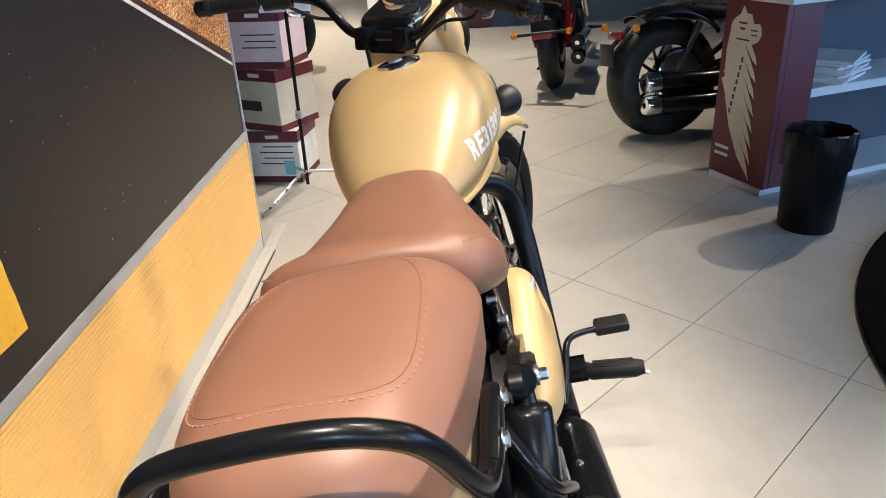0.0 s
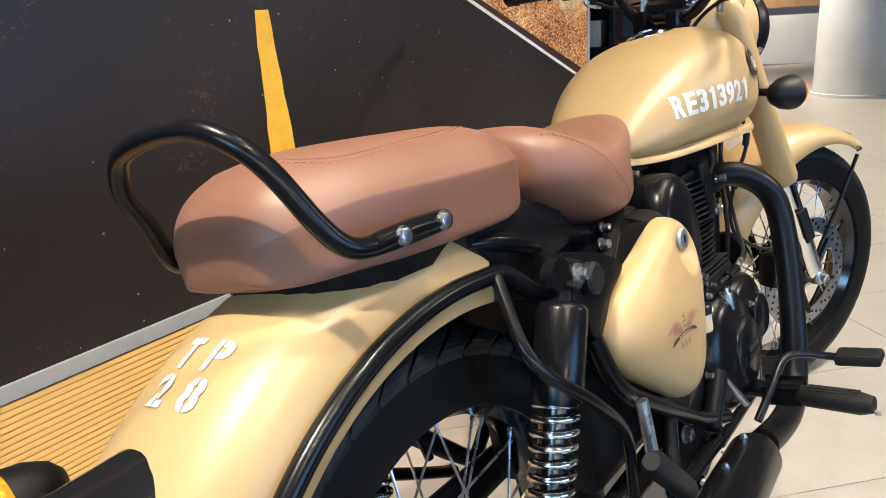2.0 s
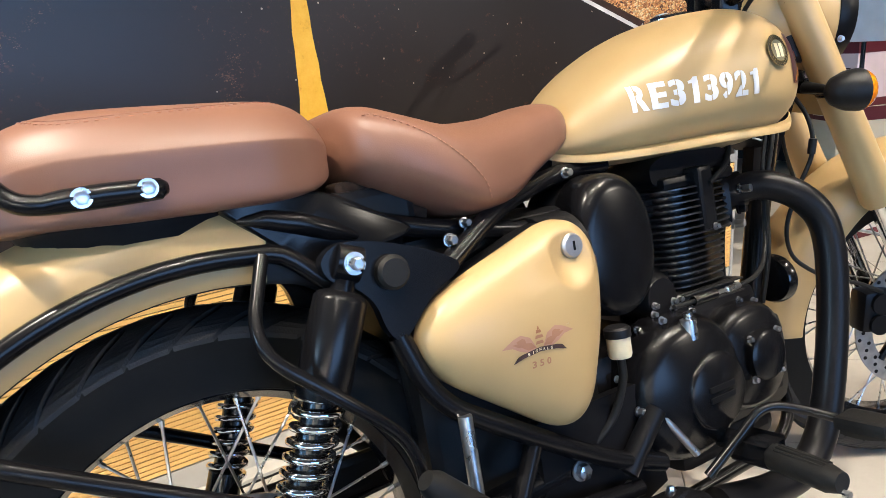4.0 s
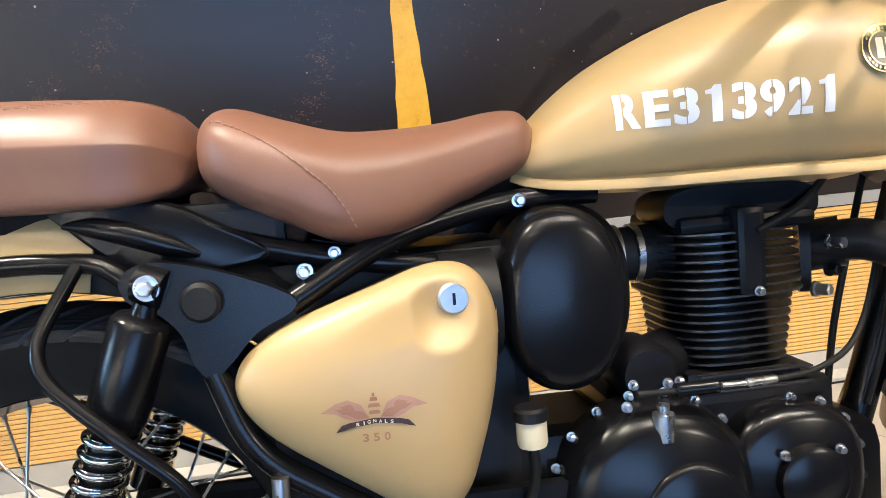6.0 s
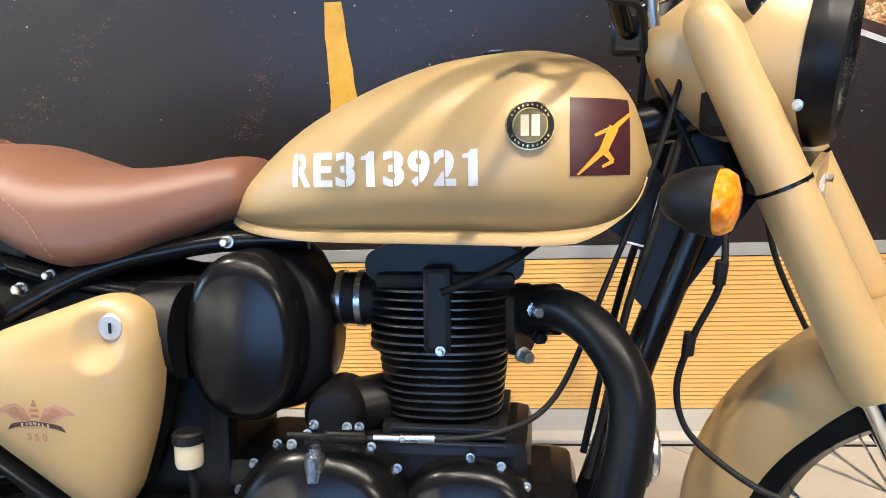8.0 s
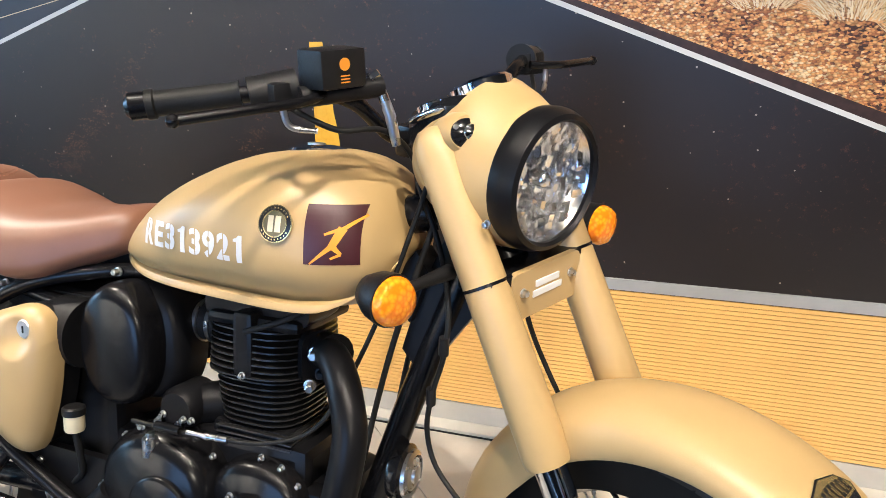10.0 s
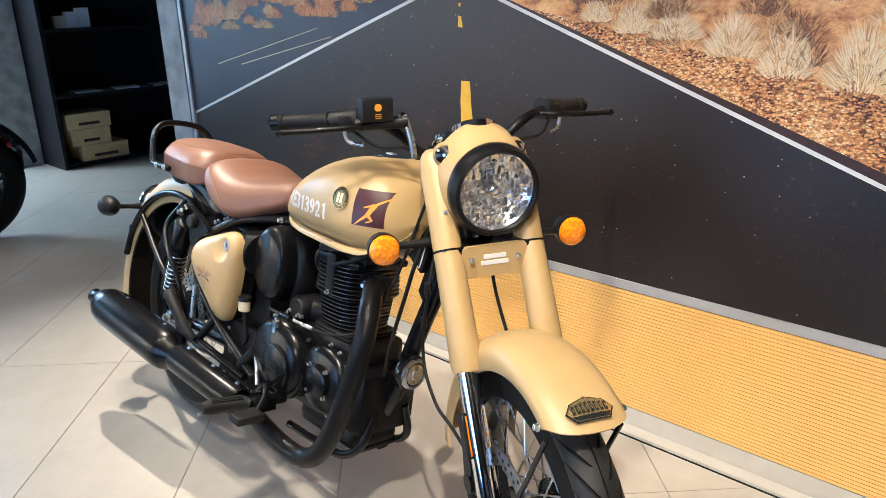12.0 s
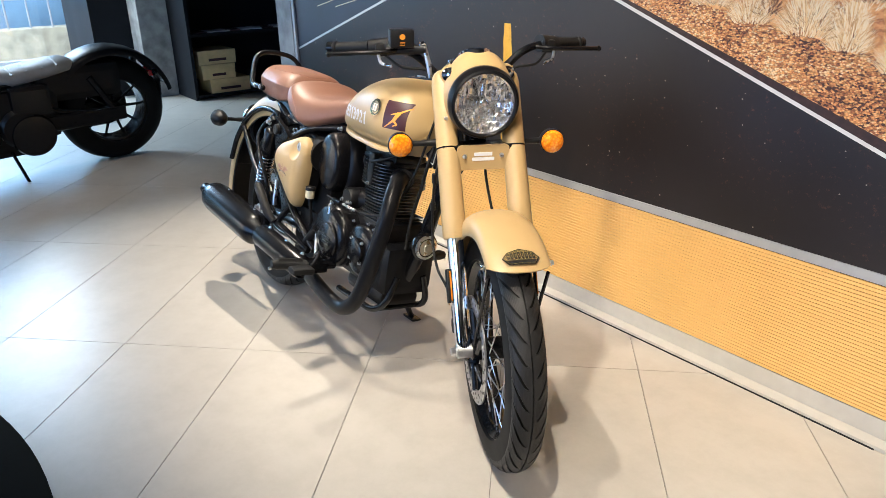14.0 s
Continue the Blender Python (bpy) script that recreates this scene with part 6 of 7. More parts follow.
guard = fpart("front_mudguard", front_guard(), SAND, "sand-coloured front mudguard", 60)
def guard_badge(pts, lift):
    v = []
    for u, w in pts:
        a = radians(64.8) - w / 0.385
        t = math.asin(max(-1, min(1, u / 0.085))) * 2 / math.pi
        r = 0.383 - 0.036 + 0.036 * max(0.0, math.cos(t * math.pi / 2)) ** 0.6 + lift
        v.append((0.012 + r * math.cos(a), u, 0.334 + r * math.sin(a)))
    return v


def wrapped(me, lift):
    co = guard_badge([(vv.co.x * 1.08, -vv.co.y * 1.25) for vv in me.vertices], lift)
    for vv, c in zip(me.vertices, co):
        vv.co = c
    return me


def guard_print(name, outline, lift, mat, label):
    me = wrapped(flat(outline, 8), lift)
    me.materials.append(mat)
    ob = new(name, me)
    ob.parent = guard
    return tagged(ob, label)


HEX = [(-0.043, -0.002), (-0.03, -0.0185), (0.03, -0.0185), (0.043, -0.002), (0.03, 0.0125), (0.0, 0.0205), (-0.03, 0.0125)]
guard_print("mudguard_badge", HEX, 0.002, BADGE_DARK, "dark six-sided crest badge")
guard_print("badge_plate", [(u * 0.93, w * 0.9) for u, w in HEX], 0.003, BADGE_GOLD, "gold face of the badge")
guard_print("badge_mark", [(-0.034, -0.0085), (0.034, -0.0085), (0.028, -0.0155), (-0.028, -0.0155)], 0.0036, BADGE_DARK, "")
for k in range(8):
    u = -0.031 + 0.0082 * k
    tall = 0.0075 + 0.004 * (1 - abs(u + 0.002) / 0.03)
    guard_print("badge_mark", [(u, -0.006), (u + 0.0052, -0.006), (u + 0.0052, tall), (u, tall)], 0.0038, BADGE_DARK, "")
    guard_print("badge_mark", [(u + 0.0018, -0.002), (u + 0.0036, -0.002), (u + 0.0036, tall - 0.004), (u + 0.0018, tall - 0.004)], 0.0042, BADGE_GOLD, "")
for s in (-1, 1):
    part("guard_stay", tube([(0.165, s * 0.074, 0.63), (0.1, s * 0.075, 0.5), (0.02, s * 0.074, 0.36)], 0.005, 8), BLACK, guard, "", 50)
    part("guard_bolt", bolt((0.15, s * 0.083, 0.648), 0.006, (0, s, 0.2)), STEEL, guard, "", 30)

# headlamp nacelle and lamp
LX, LZ = -0.253, 0.966
nac = []
for x, w, top, low in [(-0.434, 0.055, 1.028, 0.94), (-0.426, 0.074, 1.04, 0.915), (-0.41, 0.085, 1.05, 0.895), (-0.38, 0.094, 1.066, 0.872), (-0.335, 0.101, 1.086, 0.862), (-0.312, 0.103, 1.096, 0.862), (-0.287, 0.101, 1.084, 0.864), (-0.268, 0.099, 1.07, 0.866), (-0.256, 0.097, 1.064, 0.868), (-0.243, 0.096, 1.061, 0.87)]:
    ring = []
    zc = 0.966
    for k in range(48):
        a = 2 * math.pi * k / 48
        c, s = math.cos(a), math.sin(a)
        p = 2.0 + 0.5 * max(0.0, s)
        ring.append((x - 0.012 * s, w * math.copysign(abs(c) ** (2 / p), c), zc + (top - zc if s > 0 else zc - low) * s))
    nac.append(ring)
skin = rings(nac, cap=False)
skin[1].append(tuple(range(48))[::-1])
nacelle = fpart("headlamp_nacelle", skin, SAND, "sand-coloured headlamp casing", 60)
TILT = Matrix.Translation((LX - 0.07, 0, LZ)) @ Matrix.Rotation(radians(0), 4, "Z") @ Matrix.Translation((0.089, 0, 0)) @ Matrix.Rotation(radians(4), 4, "Y") @ Matrix.Diagonal((0.85, 0.955, 0.955, 1))
lamp = part("headlamp", lathe([(0.087, 0.016), (0.091, 0.022), (0.098, 0.018), (0.104, 0.0), (0.105, -0.01), (0.1035, -0.026), (0.098, -0.028), (0.094, -0.06), (0.09, -0.06), (0.0865, 0.0)], "x", seg=56, closed=True), BLACK_MATT, motorcycle, "round headlamp with a matt black rim", 40, TO_FORK @ TILT)
part("reflector_bowl", lathe([(0.088, 0.012), (0.08, -0.006), (0.06, -0.024), (0.035, -0.036), (0.012, -0.04), (0.0, -0.04)], "x", seg=56, cap=False), REFLECTOR, lamp, "mirror bowl", 40)
part("bulb", lathe([(0.0, -0.05), (0.01, -0.05), (0.01, -0.02), (0.006, -0.014), (0.0, -0.013)], "x", seg=16), STEEL, lamp)
facets = []
for k in range(26):
    y = -0.085 + 0.0065 * k
    z = -0.086 + 0.005 * ((k * 5) % 3)
    while z < 0.08:
        hgt = random.choice((0.006, 0.009, 0.014, 0.02))
        r = math.hypot(y + 0.003, z + hgt / 2)
        if 0.016 < r < 0.082:
            d = -0.034 + 0.04 * (r / 0.085) ** 2
            g, h = random.uniform(-0.5, 0.5), random.uniform(-0.7, 0.25)
            facets.append(([(d + 0.006 * (g + h), y, z), (d + 0.006 * (-g + h), y + 0.0063, z), (d + 0.006 * (-g - h), y + 0.0063, z + hgt * 0.97), (d + 0.006 * (g - h), y, z + hgt * 0.97)], [(0, 1, 2, 3)]))
        z += hgt
part("bulb_shield", lathe([(0.0, 0.002), (0.006, 0.001), (0.012, -0.004), (0.014, -0.012), (0.0135, -0.03)], "x", seg=24, cap=False), REFLECTOR, lamp, "mirror cap before the bulb", 40)
part("facet", joined(*facets), REFLECTOR, lamp, "mirror facets", 0)
part("lens", lathe([(0.088, 0.016), (0.062, 0.027), (0.03, 0.033), (0.0, 0.034)], "x", seg=48, cap=False), LENS, lamp, "clear glass lens", 40).visible_shadow = False
part("rim_screw", bolt((-0.02, -0.103, -0.045), 0.005, (0, -1, 0)), STEEL, lamp, "", 30)
for s in (-1, 1):
    at = TO_FORK @ Matrix.Translation((-0.318, s * 0.0785, 1.032)) @ Matrix.Rotation(radians(s * 20), 4, "Z") @ Matrix.Rotation(radians(-12), 4, "Y")
    pl = part("pilot_lamp", tube([(-0.07, 0, 0), (-0.02, 0, 0), (0.004, 0, 0), (0.012, 0, 0)], [0.02, 0.029, 0.028, 0.023], 28), SAND, motorcycle, "small pilot lamp on the casing", 40, at)
    part("lens", moved(lathe([(0.0, 0.0), (0.024, 0.009), (0.0225, 0.0135), (0.012, 0.019), (0.0, 0.0205)], "x", seg=28), Matrix.Diagonal((1, 1.0, 0.85, 1))), BLACK_GLOSS, pl, "dark lens")
    part("bulb_window", lathe([(0.0, 0.0165), (0.0125, 0.0165), (0.0105, 0.0215), (0.005, 0.024), (0.0, 0.0245)], "x", (0, 0.004, 0), 20), CHROME, pl)
    part("lamp_screw", lathe([(0.0, 0.014), (0.0035, 0.014), (0.003, 0.018), (0.0, 0.018)], "x", (0, s * 0.016, 0.009), 10), STEEL, pl)

# instruments on top
dial = fpart("instrument", joined(lathe([(0.0, -0.02), (0.048, -0.02), (0.048, -0.002), (0.044, 0.002), (0.042, -0.001), (0.0, -0.001)], "z", seg=40)), CHROME, "chrome-ringed instrument dial", 40)
dial.matrix_basis = TO_FORK @ Matrix.Translation((-0.362, 0, 1.084)) @ Matrix.Rotation(radians(-24), 4, "Y")
part("dial_face", lathe([(0.0, -0.0005), (0.0415, -0.0005), (0.0415, 0.0002), (0.0, 0.0002)], "z", seg=40), BADGE_DARK, dial, "dark dial face")
gauge = fpart("fuel_gauge", joined(lathe([(0.0, -0.02), (0.024, -0.02), (0.024, 0.0), (0.0, 0.001)], "z", seg=32)), CHROME, "small chrome-ringed gauge", 40)
gauge.matrix_basis = TO_FORK @ Matrix.Translation((-0.413, -0.045, 1.056)) @ Matrix.Rotation(radians(-24), 4, "Y")
part("dial_face", lathe([(0.0, 0.0012), (0.021, 0.0012), (0.021, 0.002), (0.0, 0.002)], "z", seg=32), BADGE_DARK, gauge, "dark gauge face")

pod = fpart("instrument_pod", rings([[(x, y * k, z - d) for y, d in ((-0.07, 0.012), (-0.06, 0.0), (0.06, 0.0), (0.07, 0.012), (0.07, 0.055), (0.05, 0.07), (-0.05, 0.07), (-0.07, 0.055))] for x, z, k in ((-0.446, 1.036, 0.86), (-0.44, 1.044, 0.95), (-0.41, 1.056, 1.0), (-0.36, 1.074, 1.0), (-0.32, 1.08, 0.8))]), BLACK_GLOSS, "glossy black instrument housing", 30)
for s in (-1, 1):
    part("pod_trim", tube(spline([(-0.442, s * 0.062, 1.03), (-0.41, s * 0.07, 1.042), (-0.36, s * 0.07, 1.06)], 5), [0.003] + [0.006] * 9 + [0.003], 10), CHROME, pod, "chrome trim strip", 50)
fpart("stem_cover", block(fk(0.94) - 0.045, fk(0.94) + 0.03, -0.095, 0.095, 0.885, 0.988, 0.014), BLACK_MATT, "black cover round the steering stem", 40)

# name plate between the fork covers
npl = fpart("fork_plate", plate(rounded([(-0.075, 0.85), (0.075, 0.85), (0.075, 0.78), (-0.075, 0.78)], 0.012, 4), -0.24, -0.23, "x"), SAND, "sand-coloured plate between the forks", 30)
for k, w in enumerate((0.026, 0.032)):
    part("raised_mark", block(-0.231, -0.2285, -w, w, 0.82 - 0.014 * k, 0.83 - 0.014 * k, 0.001), WHITE_INK, npl, "white mark shape")
for s in (-1, 1):
    part("plate_screw", bolt((-0.23, s * 0.053, 0.82), 0.005, (1, 0, 0)), STEEL, npl, "", 30)
indicator("indicator", (-0.308, -0.224, 0.841), 1, TO_FORK, 0.12, "black front indicator with amber lens")
indicator("indicator", (-0.302, 0.222, 0.836), 1, TO_FORK, -0.12, "black front indicator with amber lens")

# handlebar with grips, switches, levers
half_bar = [(-0.452, 0.02, 1.004), (-0.45, 0.085, 1.004), (-0.445, 0.165, 1.08), (-0.48, 0.235, 1.092), (-0.58, 0.385, 1.08)]
bar_pts = [(p[0], -p[1], p[2]) for p in half_bar[::-1]] + half_bar
handlebar = fpart("handlebar", tube(bent(bar_pts, 0.045, 8), 0.0111, 14), BLACK, "black tubular handlebar", 60)
for s in (-1, 1):
    g0, g1 = Vector((-0.52, s * 0.285, 1.0885)), Vector((-0.58, s * 0.385, 1.08))
    part("grip", tube([g0, g0.lerp(g1, 0.05), g0.lerp(g1, 0.9), g0.lerp(g1, 0.92), g1], [0.0185, 0.0165, 0.0165, 0.0195, 0.0195], 20), RUBBER, handlebar, "black rubber grip", 40)
    part("bar_end", tube([g1, g1 + (g1 - g0).normalized() * 0.02, g1 + (g1 - g0).normalized() * 0.026], [0.018, 0.018, 0.011], 20), BLACK, handlebar, "black bar end weight", 40)
    part("switch_pod", joined(tube([(-0.505, s * 0.282, 1.0865), (-0.478, s * 0.225, 1.093)], [0.024, 0.026], 20), block(-0.50, -0.46, s * 0.25 - 0.022, s * 0.25 + 0.022, 1.065, 1.105, 0.01)), PLASTIC, handlebar, "black switch housing", 40)
    part("switch_button", block(-0.5, -0.488, s * 0.25 - 0.008, s * 0.25 + 0.008, 1.1, 1.113, 0.003), RED_PAINT if s < 0 else PLASTIC, handlebar, "red stop switch" if s < 0 else "", 40)
    part("lever", tube(bent([(-0.44, s * 0.205, 1.088), (-0.415, s * 0.25, 1.085), (-0.435, s * 0.34, 1.081), (-0.458, s * 0.404, 1.077)], 0.04), 0.0068, 10), BLACK, handlebar, "black lever", 60)
    part("lever_ball", lathe([(0.0, -0.009), (0.006, -0.007), (0.009, 0.0), (0.006, 0.007), (0.0, 0.009)], "y", (-0.458, s * 0.407, 1.077), 14), BLACK, handlebar, "", 60)
    part("bar_clamp", block(-0.475, -0.43, s * 0.05 - 0.018, s * 0.05 + 0.018, 0.975, 1.024, 0.008), BLACK, handlebar, "", 40)
mc = part("master_cylinder", joined(block(-0.46, -0.405, -0.235, -0.165, 1.095, 1.145, 0.006), tube([(-0.45, -0.24, 1.085), (-0.42, -0.13, 1.09)], 0.014, 12)), PLASTIC, handlebar, "black brake fluid box on the bar", 40)
part("warning_mark", lathe([(0.0, 0.0), (0.008, 0.0), (0.008, 0.0006), (0.0, 0.0006)], "x", (-0.4046, -0.2, 1.126), 20), ORANGE_INK, mc, "round orange mark", 0)
for k in range(3):
    part("warning_mark", block(-0.4046, -0.404, -0.207, -0.193, 1.103 + 0.004 * k, 1.1045 + 0.004 * k), ORANGE_INK, mc, "", 0)
part("banjo_bolt", joined(bolt((-0.425, -0.145, 1.1), 0.008, (0.3, 0.6, 0.4), 0.014)), CHROME, handlebar, "", 30)
part("hose_union", tube([(-0.42, -0.135, 1.095), (-0.41, -0.125, 1.05), (-0.405, -0.12, 1.01)], [0.0065, 0.008, 0.0065], 12), STEEL, handlebar, "ribbed silver hose union", 40)
for s in (-1, 1):
    part("control_cable", tube(spline([(-0.47, s * 0.245, 1.07), (-0.43, s * 0.2, 1.04), (-0.42, s * 0.13, 1.03), (-0.43, s * 0.07, 0.98), (-0.44, s * 0.05, 0.9)], 8), 0.0042, 8), RUBBER, handlebar, "black control cable", 60)
    part("cable_bend", tube(spline([(-0.455, s * 0.265, 1.075), (-0.45, s * 0.258, 1.05), (-0.43, s * 0.23, 1.043)], 6), 0.0045, 8), STEEL, handlebar, "", 60)


# ---- the rest of the showroom ----
BLUEGREY = material("blue_grey_board", (0.05, 0.062, 0.085), 0.6, 0.0, 0.1, 4)
WHITE_BOARD = material("white_laminate", (0.66, 0.66, 0.66), 0.4, 0.0, 0.05, 4)
MAROON_BOARD = material("maroon_board", (0.11, 0.012, 0.02), 0.45, 0.0, 0.1, 4)
CARD = material("cardboard", (0.36, 0.22, 0.11), 0.8, 0.0, 0.12, 12, 0.2, 90)
PAPER = material("paper", (0.66, 0.66, 0.68), 0.7, 0.0, 0.06)
CREAM_BOX = material("cream_card", (0.62, 0.55, 0.42), 0.6, 0.0, 0.06)
TAN_BOX = material("tan_card", (0.62, 0.46, 0.24), 0.6, 0.0, 0.08)
WHITE_CARD = material("white_card", (0.8, 0.76, 0.7), 0.6, 0.0, 0.05)
PINK_CARD = material("pink_card", (0.72, 0.56, 0.56), 0.6, 0.0, 0.05)
INK = material("dark_print", (0.05, 0.015, 0.015), 0.6)
GREY_SEAT = material("grey_leather", (0.24, 0.23, 0.22), 0.45, 0.0, 0.15, 10, 0.3, 300)
BIN = material("black_bin_plastic", (0.005, 0.005, 0.006), 0.4, 0.0, 0.3, 20, spec=0.14)
MAT_RUBBER = material("matt_black_flooring", (0.008, 0.009, 0.009), 0.8, 0.0, 0.25, 8, 0.2, 200, spec=0.04)
STREET_STONE = material("street_stone", (0.5, 0.42, 0.3), 0.8, 0.0, 0.25, 8, 0.5, 40)
ORANGE_WALL = material("timber_panel", (0.35, 0.2, 0.09), 0.5, 0.0, 0.2, 6)
DAYLIGHT = glow("daylight_backdrop", (0.25, 0.52, 0.8), 4.2)


def cast_wheel(name, parent, x, r, half, rim_mat, spoke=10, tyre_mat=TYRE):
    w = part(name, lathe([(r * 0.58, -half * 0.7), (r * 0.64, -half * 0.75), (r * 0.61, -half * 0.4), (r * 0.61, half * 0.4), (r * 0.64, half * 0.75), (r * 0.58, half * 0.7)], "y", seg=48, closed=True), rim_mat, parent, "", 40, Matrix.Translation((x, 0, r)))
    prof = []
    for k in range(17):
        a = math.pi * (k / 16 - 0.5)
        prof.append((r * 0.61 + r * 0.39 * math.cos(a) ** 0.5, half * math.sin(a)))
    part("tyre", lathe(prof, "y", seg=56, closed=True), tyre_mat, w, "black tyre", 50)
    for k in range(spoke):
        a = 2 * math.pi * k / spoke
        part("spoke", tube([(0.05 * math.cos(a), 0, 0.05 * math.sin(a)), (r * 0.6 * math.cos(a), 0, r * 0.6 * math.sin(a))], [0.012, 0.008], 8), rim_mat, w)
    part("hub", lathe([(0.0, -half * 0.9), (0.05, -half * 0.9), (0.055, 0), (0.05, half * 0.9), (0.0, half * 0.9)], "y", seg=24), rim_mat, w)
    return w


def cruiser(label, m, paint, seat_mat, rim_mat=BLACK_GLOSS, wb=1.5, r=0.31, fat=0.075, silencer=CHROME, accent=None, high=False, pipe=1.0, bright=None, fins=BLACK, tyre_mat=TYRE, dx=0.0):
    """A parked road motorcycle: x forward, the rear wheel over the origin."""
    b = thing("motorcycle", label, "motorcycle", m, "display motorcycles")
    cast_wheel("rear_wheel", b, 0, r, fat, rim_mat, 10, tyre_mat)
    cast_wheel("front_wheel", b, wb, r, fat * 0.8, rim_mat, 10, tyre_mat)
    cz = r
    part("rear_mudguard", [arc_guard(0, cz, r + 0.075, r + 0.03, fat + 0.025, 40 if not high else 70, 165 if not high and pipe == 1.0 else 118, 24, 8)][0], paint, b, "", 60)
    part("front_mudguard", arc_guard(wb, cz, r + 0.06, r + 0.02, fat + 0.01, 50, 150, 20, 8), paint, b, "", 60)
    h = 0.1 if high else 0.0
    seat = rings([[(x + dx, w * math.copysign(abs(math.cos(a)) ** 0.8, math.cos(a)), z + t * math.copysign(abs(math.sin(a)) ** 0.8, math.sin(a))) for a in [2 * math.pi * k / 20 for k in range(20)]] for x, w, z, t in [(-0.02, 0.06, 0.70 + h, 0.02), (0.05, 0.12, 0.70 + h, 0.045), (0.2, 0.14, 0.68 + h, 0.05), (0.4, 0.14, 0.65 + h, 0.05), (0.55, 0.1, 0.68 + h, 0.06), (0.62, 0.06, 0.71 + h, 0.03)]])
    st = part("seat", seat, seat_mat, b, "", 60)
    for k in range(5):
        part("seat_roll", tube([(0.12 + dx + 0.09 * k, -0.12, 0.715 - 0.012 * k + h), (0.12 + dx + 0.09 * k, 0, 0.732 - 0.012 * k + h), (0.12 + dx + 0.09 * k, 0.12, 0.715 - 0.012 * k + h)], 0.012, 8), seat_mat, st)
    tank_secs = []
    for x, w, z, t in [(0.56, 0.05, 0.76, 0.04), (0.62, 0.11, 0.79, 0.08), (0.78, 0.15, 0.82, 0.11), (0.95, 0.14, 0.85, 0.1), (1.05, 0.09, 0.87, 0.07), (1.09, 0.04, 0.87, 0.04)]:
        tank_secs.append([(x + dx, w * math.cos(a), z + h * 0.5 + t * math.sin(a)) for a in [2 * math.pi * k / 24 for k in range(24)]])
    part("fuel_tank", rings(tank_secs), paint, b, "", 60)
    eng = part("engine", block(0.5, 0.95, -0.13, 0.13, 0.2, 0.46, 0.04), BLACK_MATT, b, "", 40)
    part("engine_cover", lathe([(0.0, -0.17), (0.11, -0.17), (0.13, -0.15), (0.13, 0.15), (0.11, 0.17), (0.0, 0.17)], "y", (0.62, 0, 0.35), 28), BLACK_MATT, eng, "", 40)
    for k in range(7):
        part("cooling_fin", block(0.6 + 0.004 * k, 0.88 - 0.004 * k, -0.12, 0.12, 0.47 + 0.03 * k, 0.482 + 0.03 * k, 0.002), BLACK_MATT if k % 2 else fins, eng)
    if dx:  # low bobber: closed tail cover and wide engine cases
        part("tail_cover", block(-0.06, 0.5, -0.11, 0.12, 0.47, 0.71, 0.06), paint, b, "", 40)
        part("engine_case", block(0.36, 0.98, -0.14, 0.14, 0.24, 0.6, 0.08), BLACK_MATT, b, "", 40)
        part("oil_tank", block(0.42, 0.66, 0.1, 0.17, 0.42, 0.62, 0.03), BLACK, b, "", 40)
        part("sump", block(0.5, 1.1, -0.1, 0.1, 0.15, 0.28, 0.04), BLACK_MATT, b, "", 40)
        part("primary_cover", lathe([(0.0, 0.13), (0.12, 0.13), (0.14, 0.15), (0.13, 0.18), (0.05, 0.19), (0.0, 0.19)], "y", (0.56, 0, 0.3), 32), BLACK, b, "", 40)
        part("primary_cover", lathe([(0.0, 0.13), (0.1, 0.13), (0.115, 0.15), (0.105, 0.175), (0.0, 0.18)], "y", (0.86, 0, 0.33), 32), BLACK, b, "", 40)
        part("swing_arm", block(-0.05, 0.5, 0.12, 0.15, 0.31, 0.4, 0.012), BLACK_MATT, b, "", 40)
    for s in (-1, 1):
        part("frame_tube", tube(bent([(0.0, s * 0.11, cz), (0.4, s * 0.12, 0.42), (0.62, s * 0.1, 0.62), (1.12, 0, 0.84)], 0.08), 0.02, 10), accent or BLACK, b, "", 60)
    part("down_tube", tube(bent([(1.14, 0, 0.82), (1.0, 0, 0.3), (0.5, 0, 0.2)], 0.08), 0.022, 10), accent or BLACK, b, "", 60)
    for s in (-1, 1):
        f = part("fork_leg", tube([(wb, s * 0.1, cz), (wb - 0.22, s * 0.1, cz + 0.36), (wb - 0.4, s * 0.1, 0.95)], [0.026, 0.026, 0.022], 14), bright or CHROME, b, "", 50)
        part("shock_absorber", tube([(0.02, s * 0.12, cz + 0.02), (0.16, s * 0.12, 0.62)], 0.022, 12), accent or bright or CHROME, b, "", 50)
        part("foot_peg", tube([(0.85, s * 0.18, 0.3), (0.85, s * 0.3, 0.3)], 0.016, 10), RUBBER, b)
        part("indicator", lathe([(0.0, -0.03), (0.02, -0.02), (0.024, 0.0), (0.0, 0.012)], "x", (-0.4 if high else -0.25, s * 0.19, 0.46 if high else 0.62), 16), BLACK if bright else AMBER, b, "" if bright else "amber indicator")
    part("handlebar", tube(bent([(0.86, -0.4, 1.02), (0.98, -0.28, 1.06), (1.08, -0.08, 1.0), (1.08, 0.08, 1.0), (0.98, 0.28, 1.06), (0.86, 0.4, 1.02)], 0.06), 0.013, 10), BLACK, b, "", 60)
    hl = part("headlamp", lathe([(0.0, -0.1), (0.06, -0.09), (0.088, -0.04), (0.092, 0.0), (0.08, 0.01), (0.0, 0.016)], "x", (1.22, 0, 0.88), 28), BLACK, b, "", 50)
    part("lens", lathe([(0.0, 0.012), (0.078, 0.008), (0.06, 0.022), (0.0, 0.03)], "x", (1.22, 0, 0.88), 28), REFLECTOR, hl)
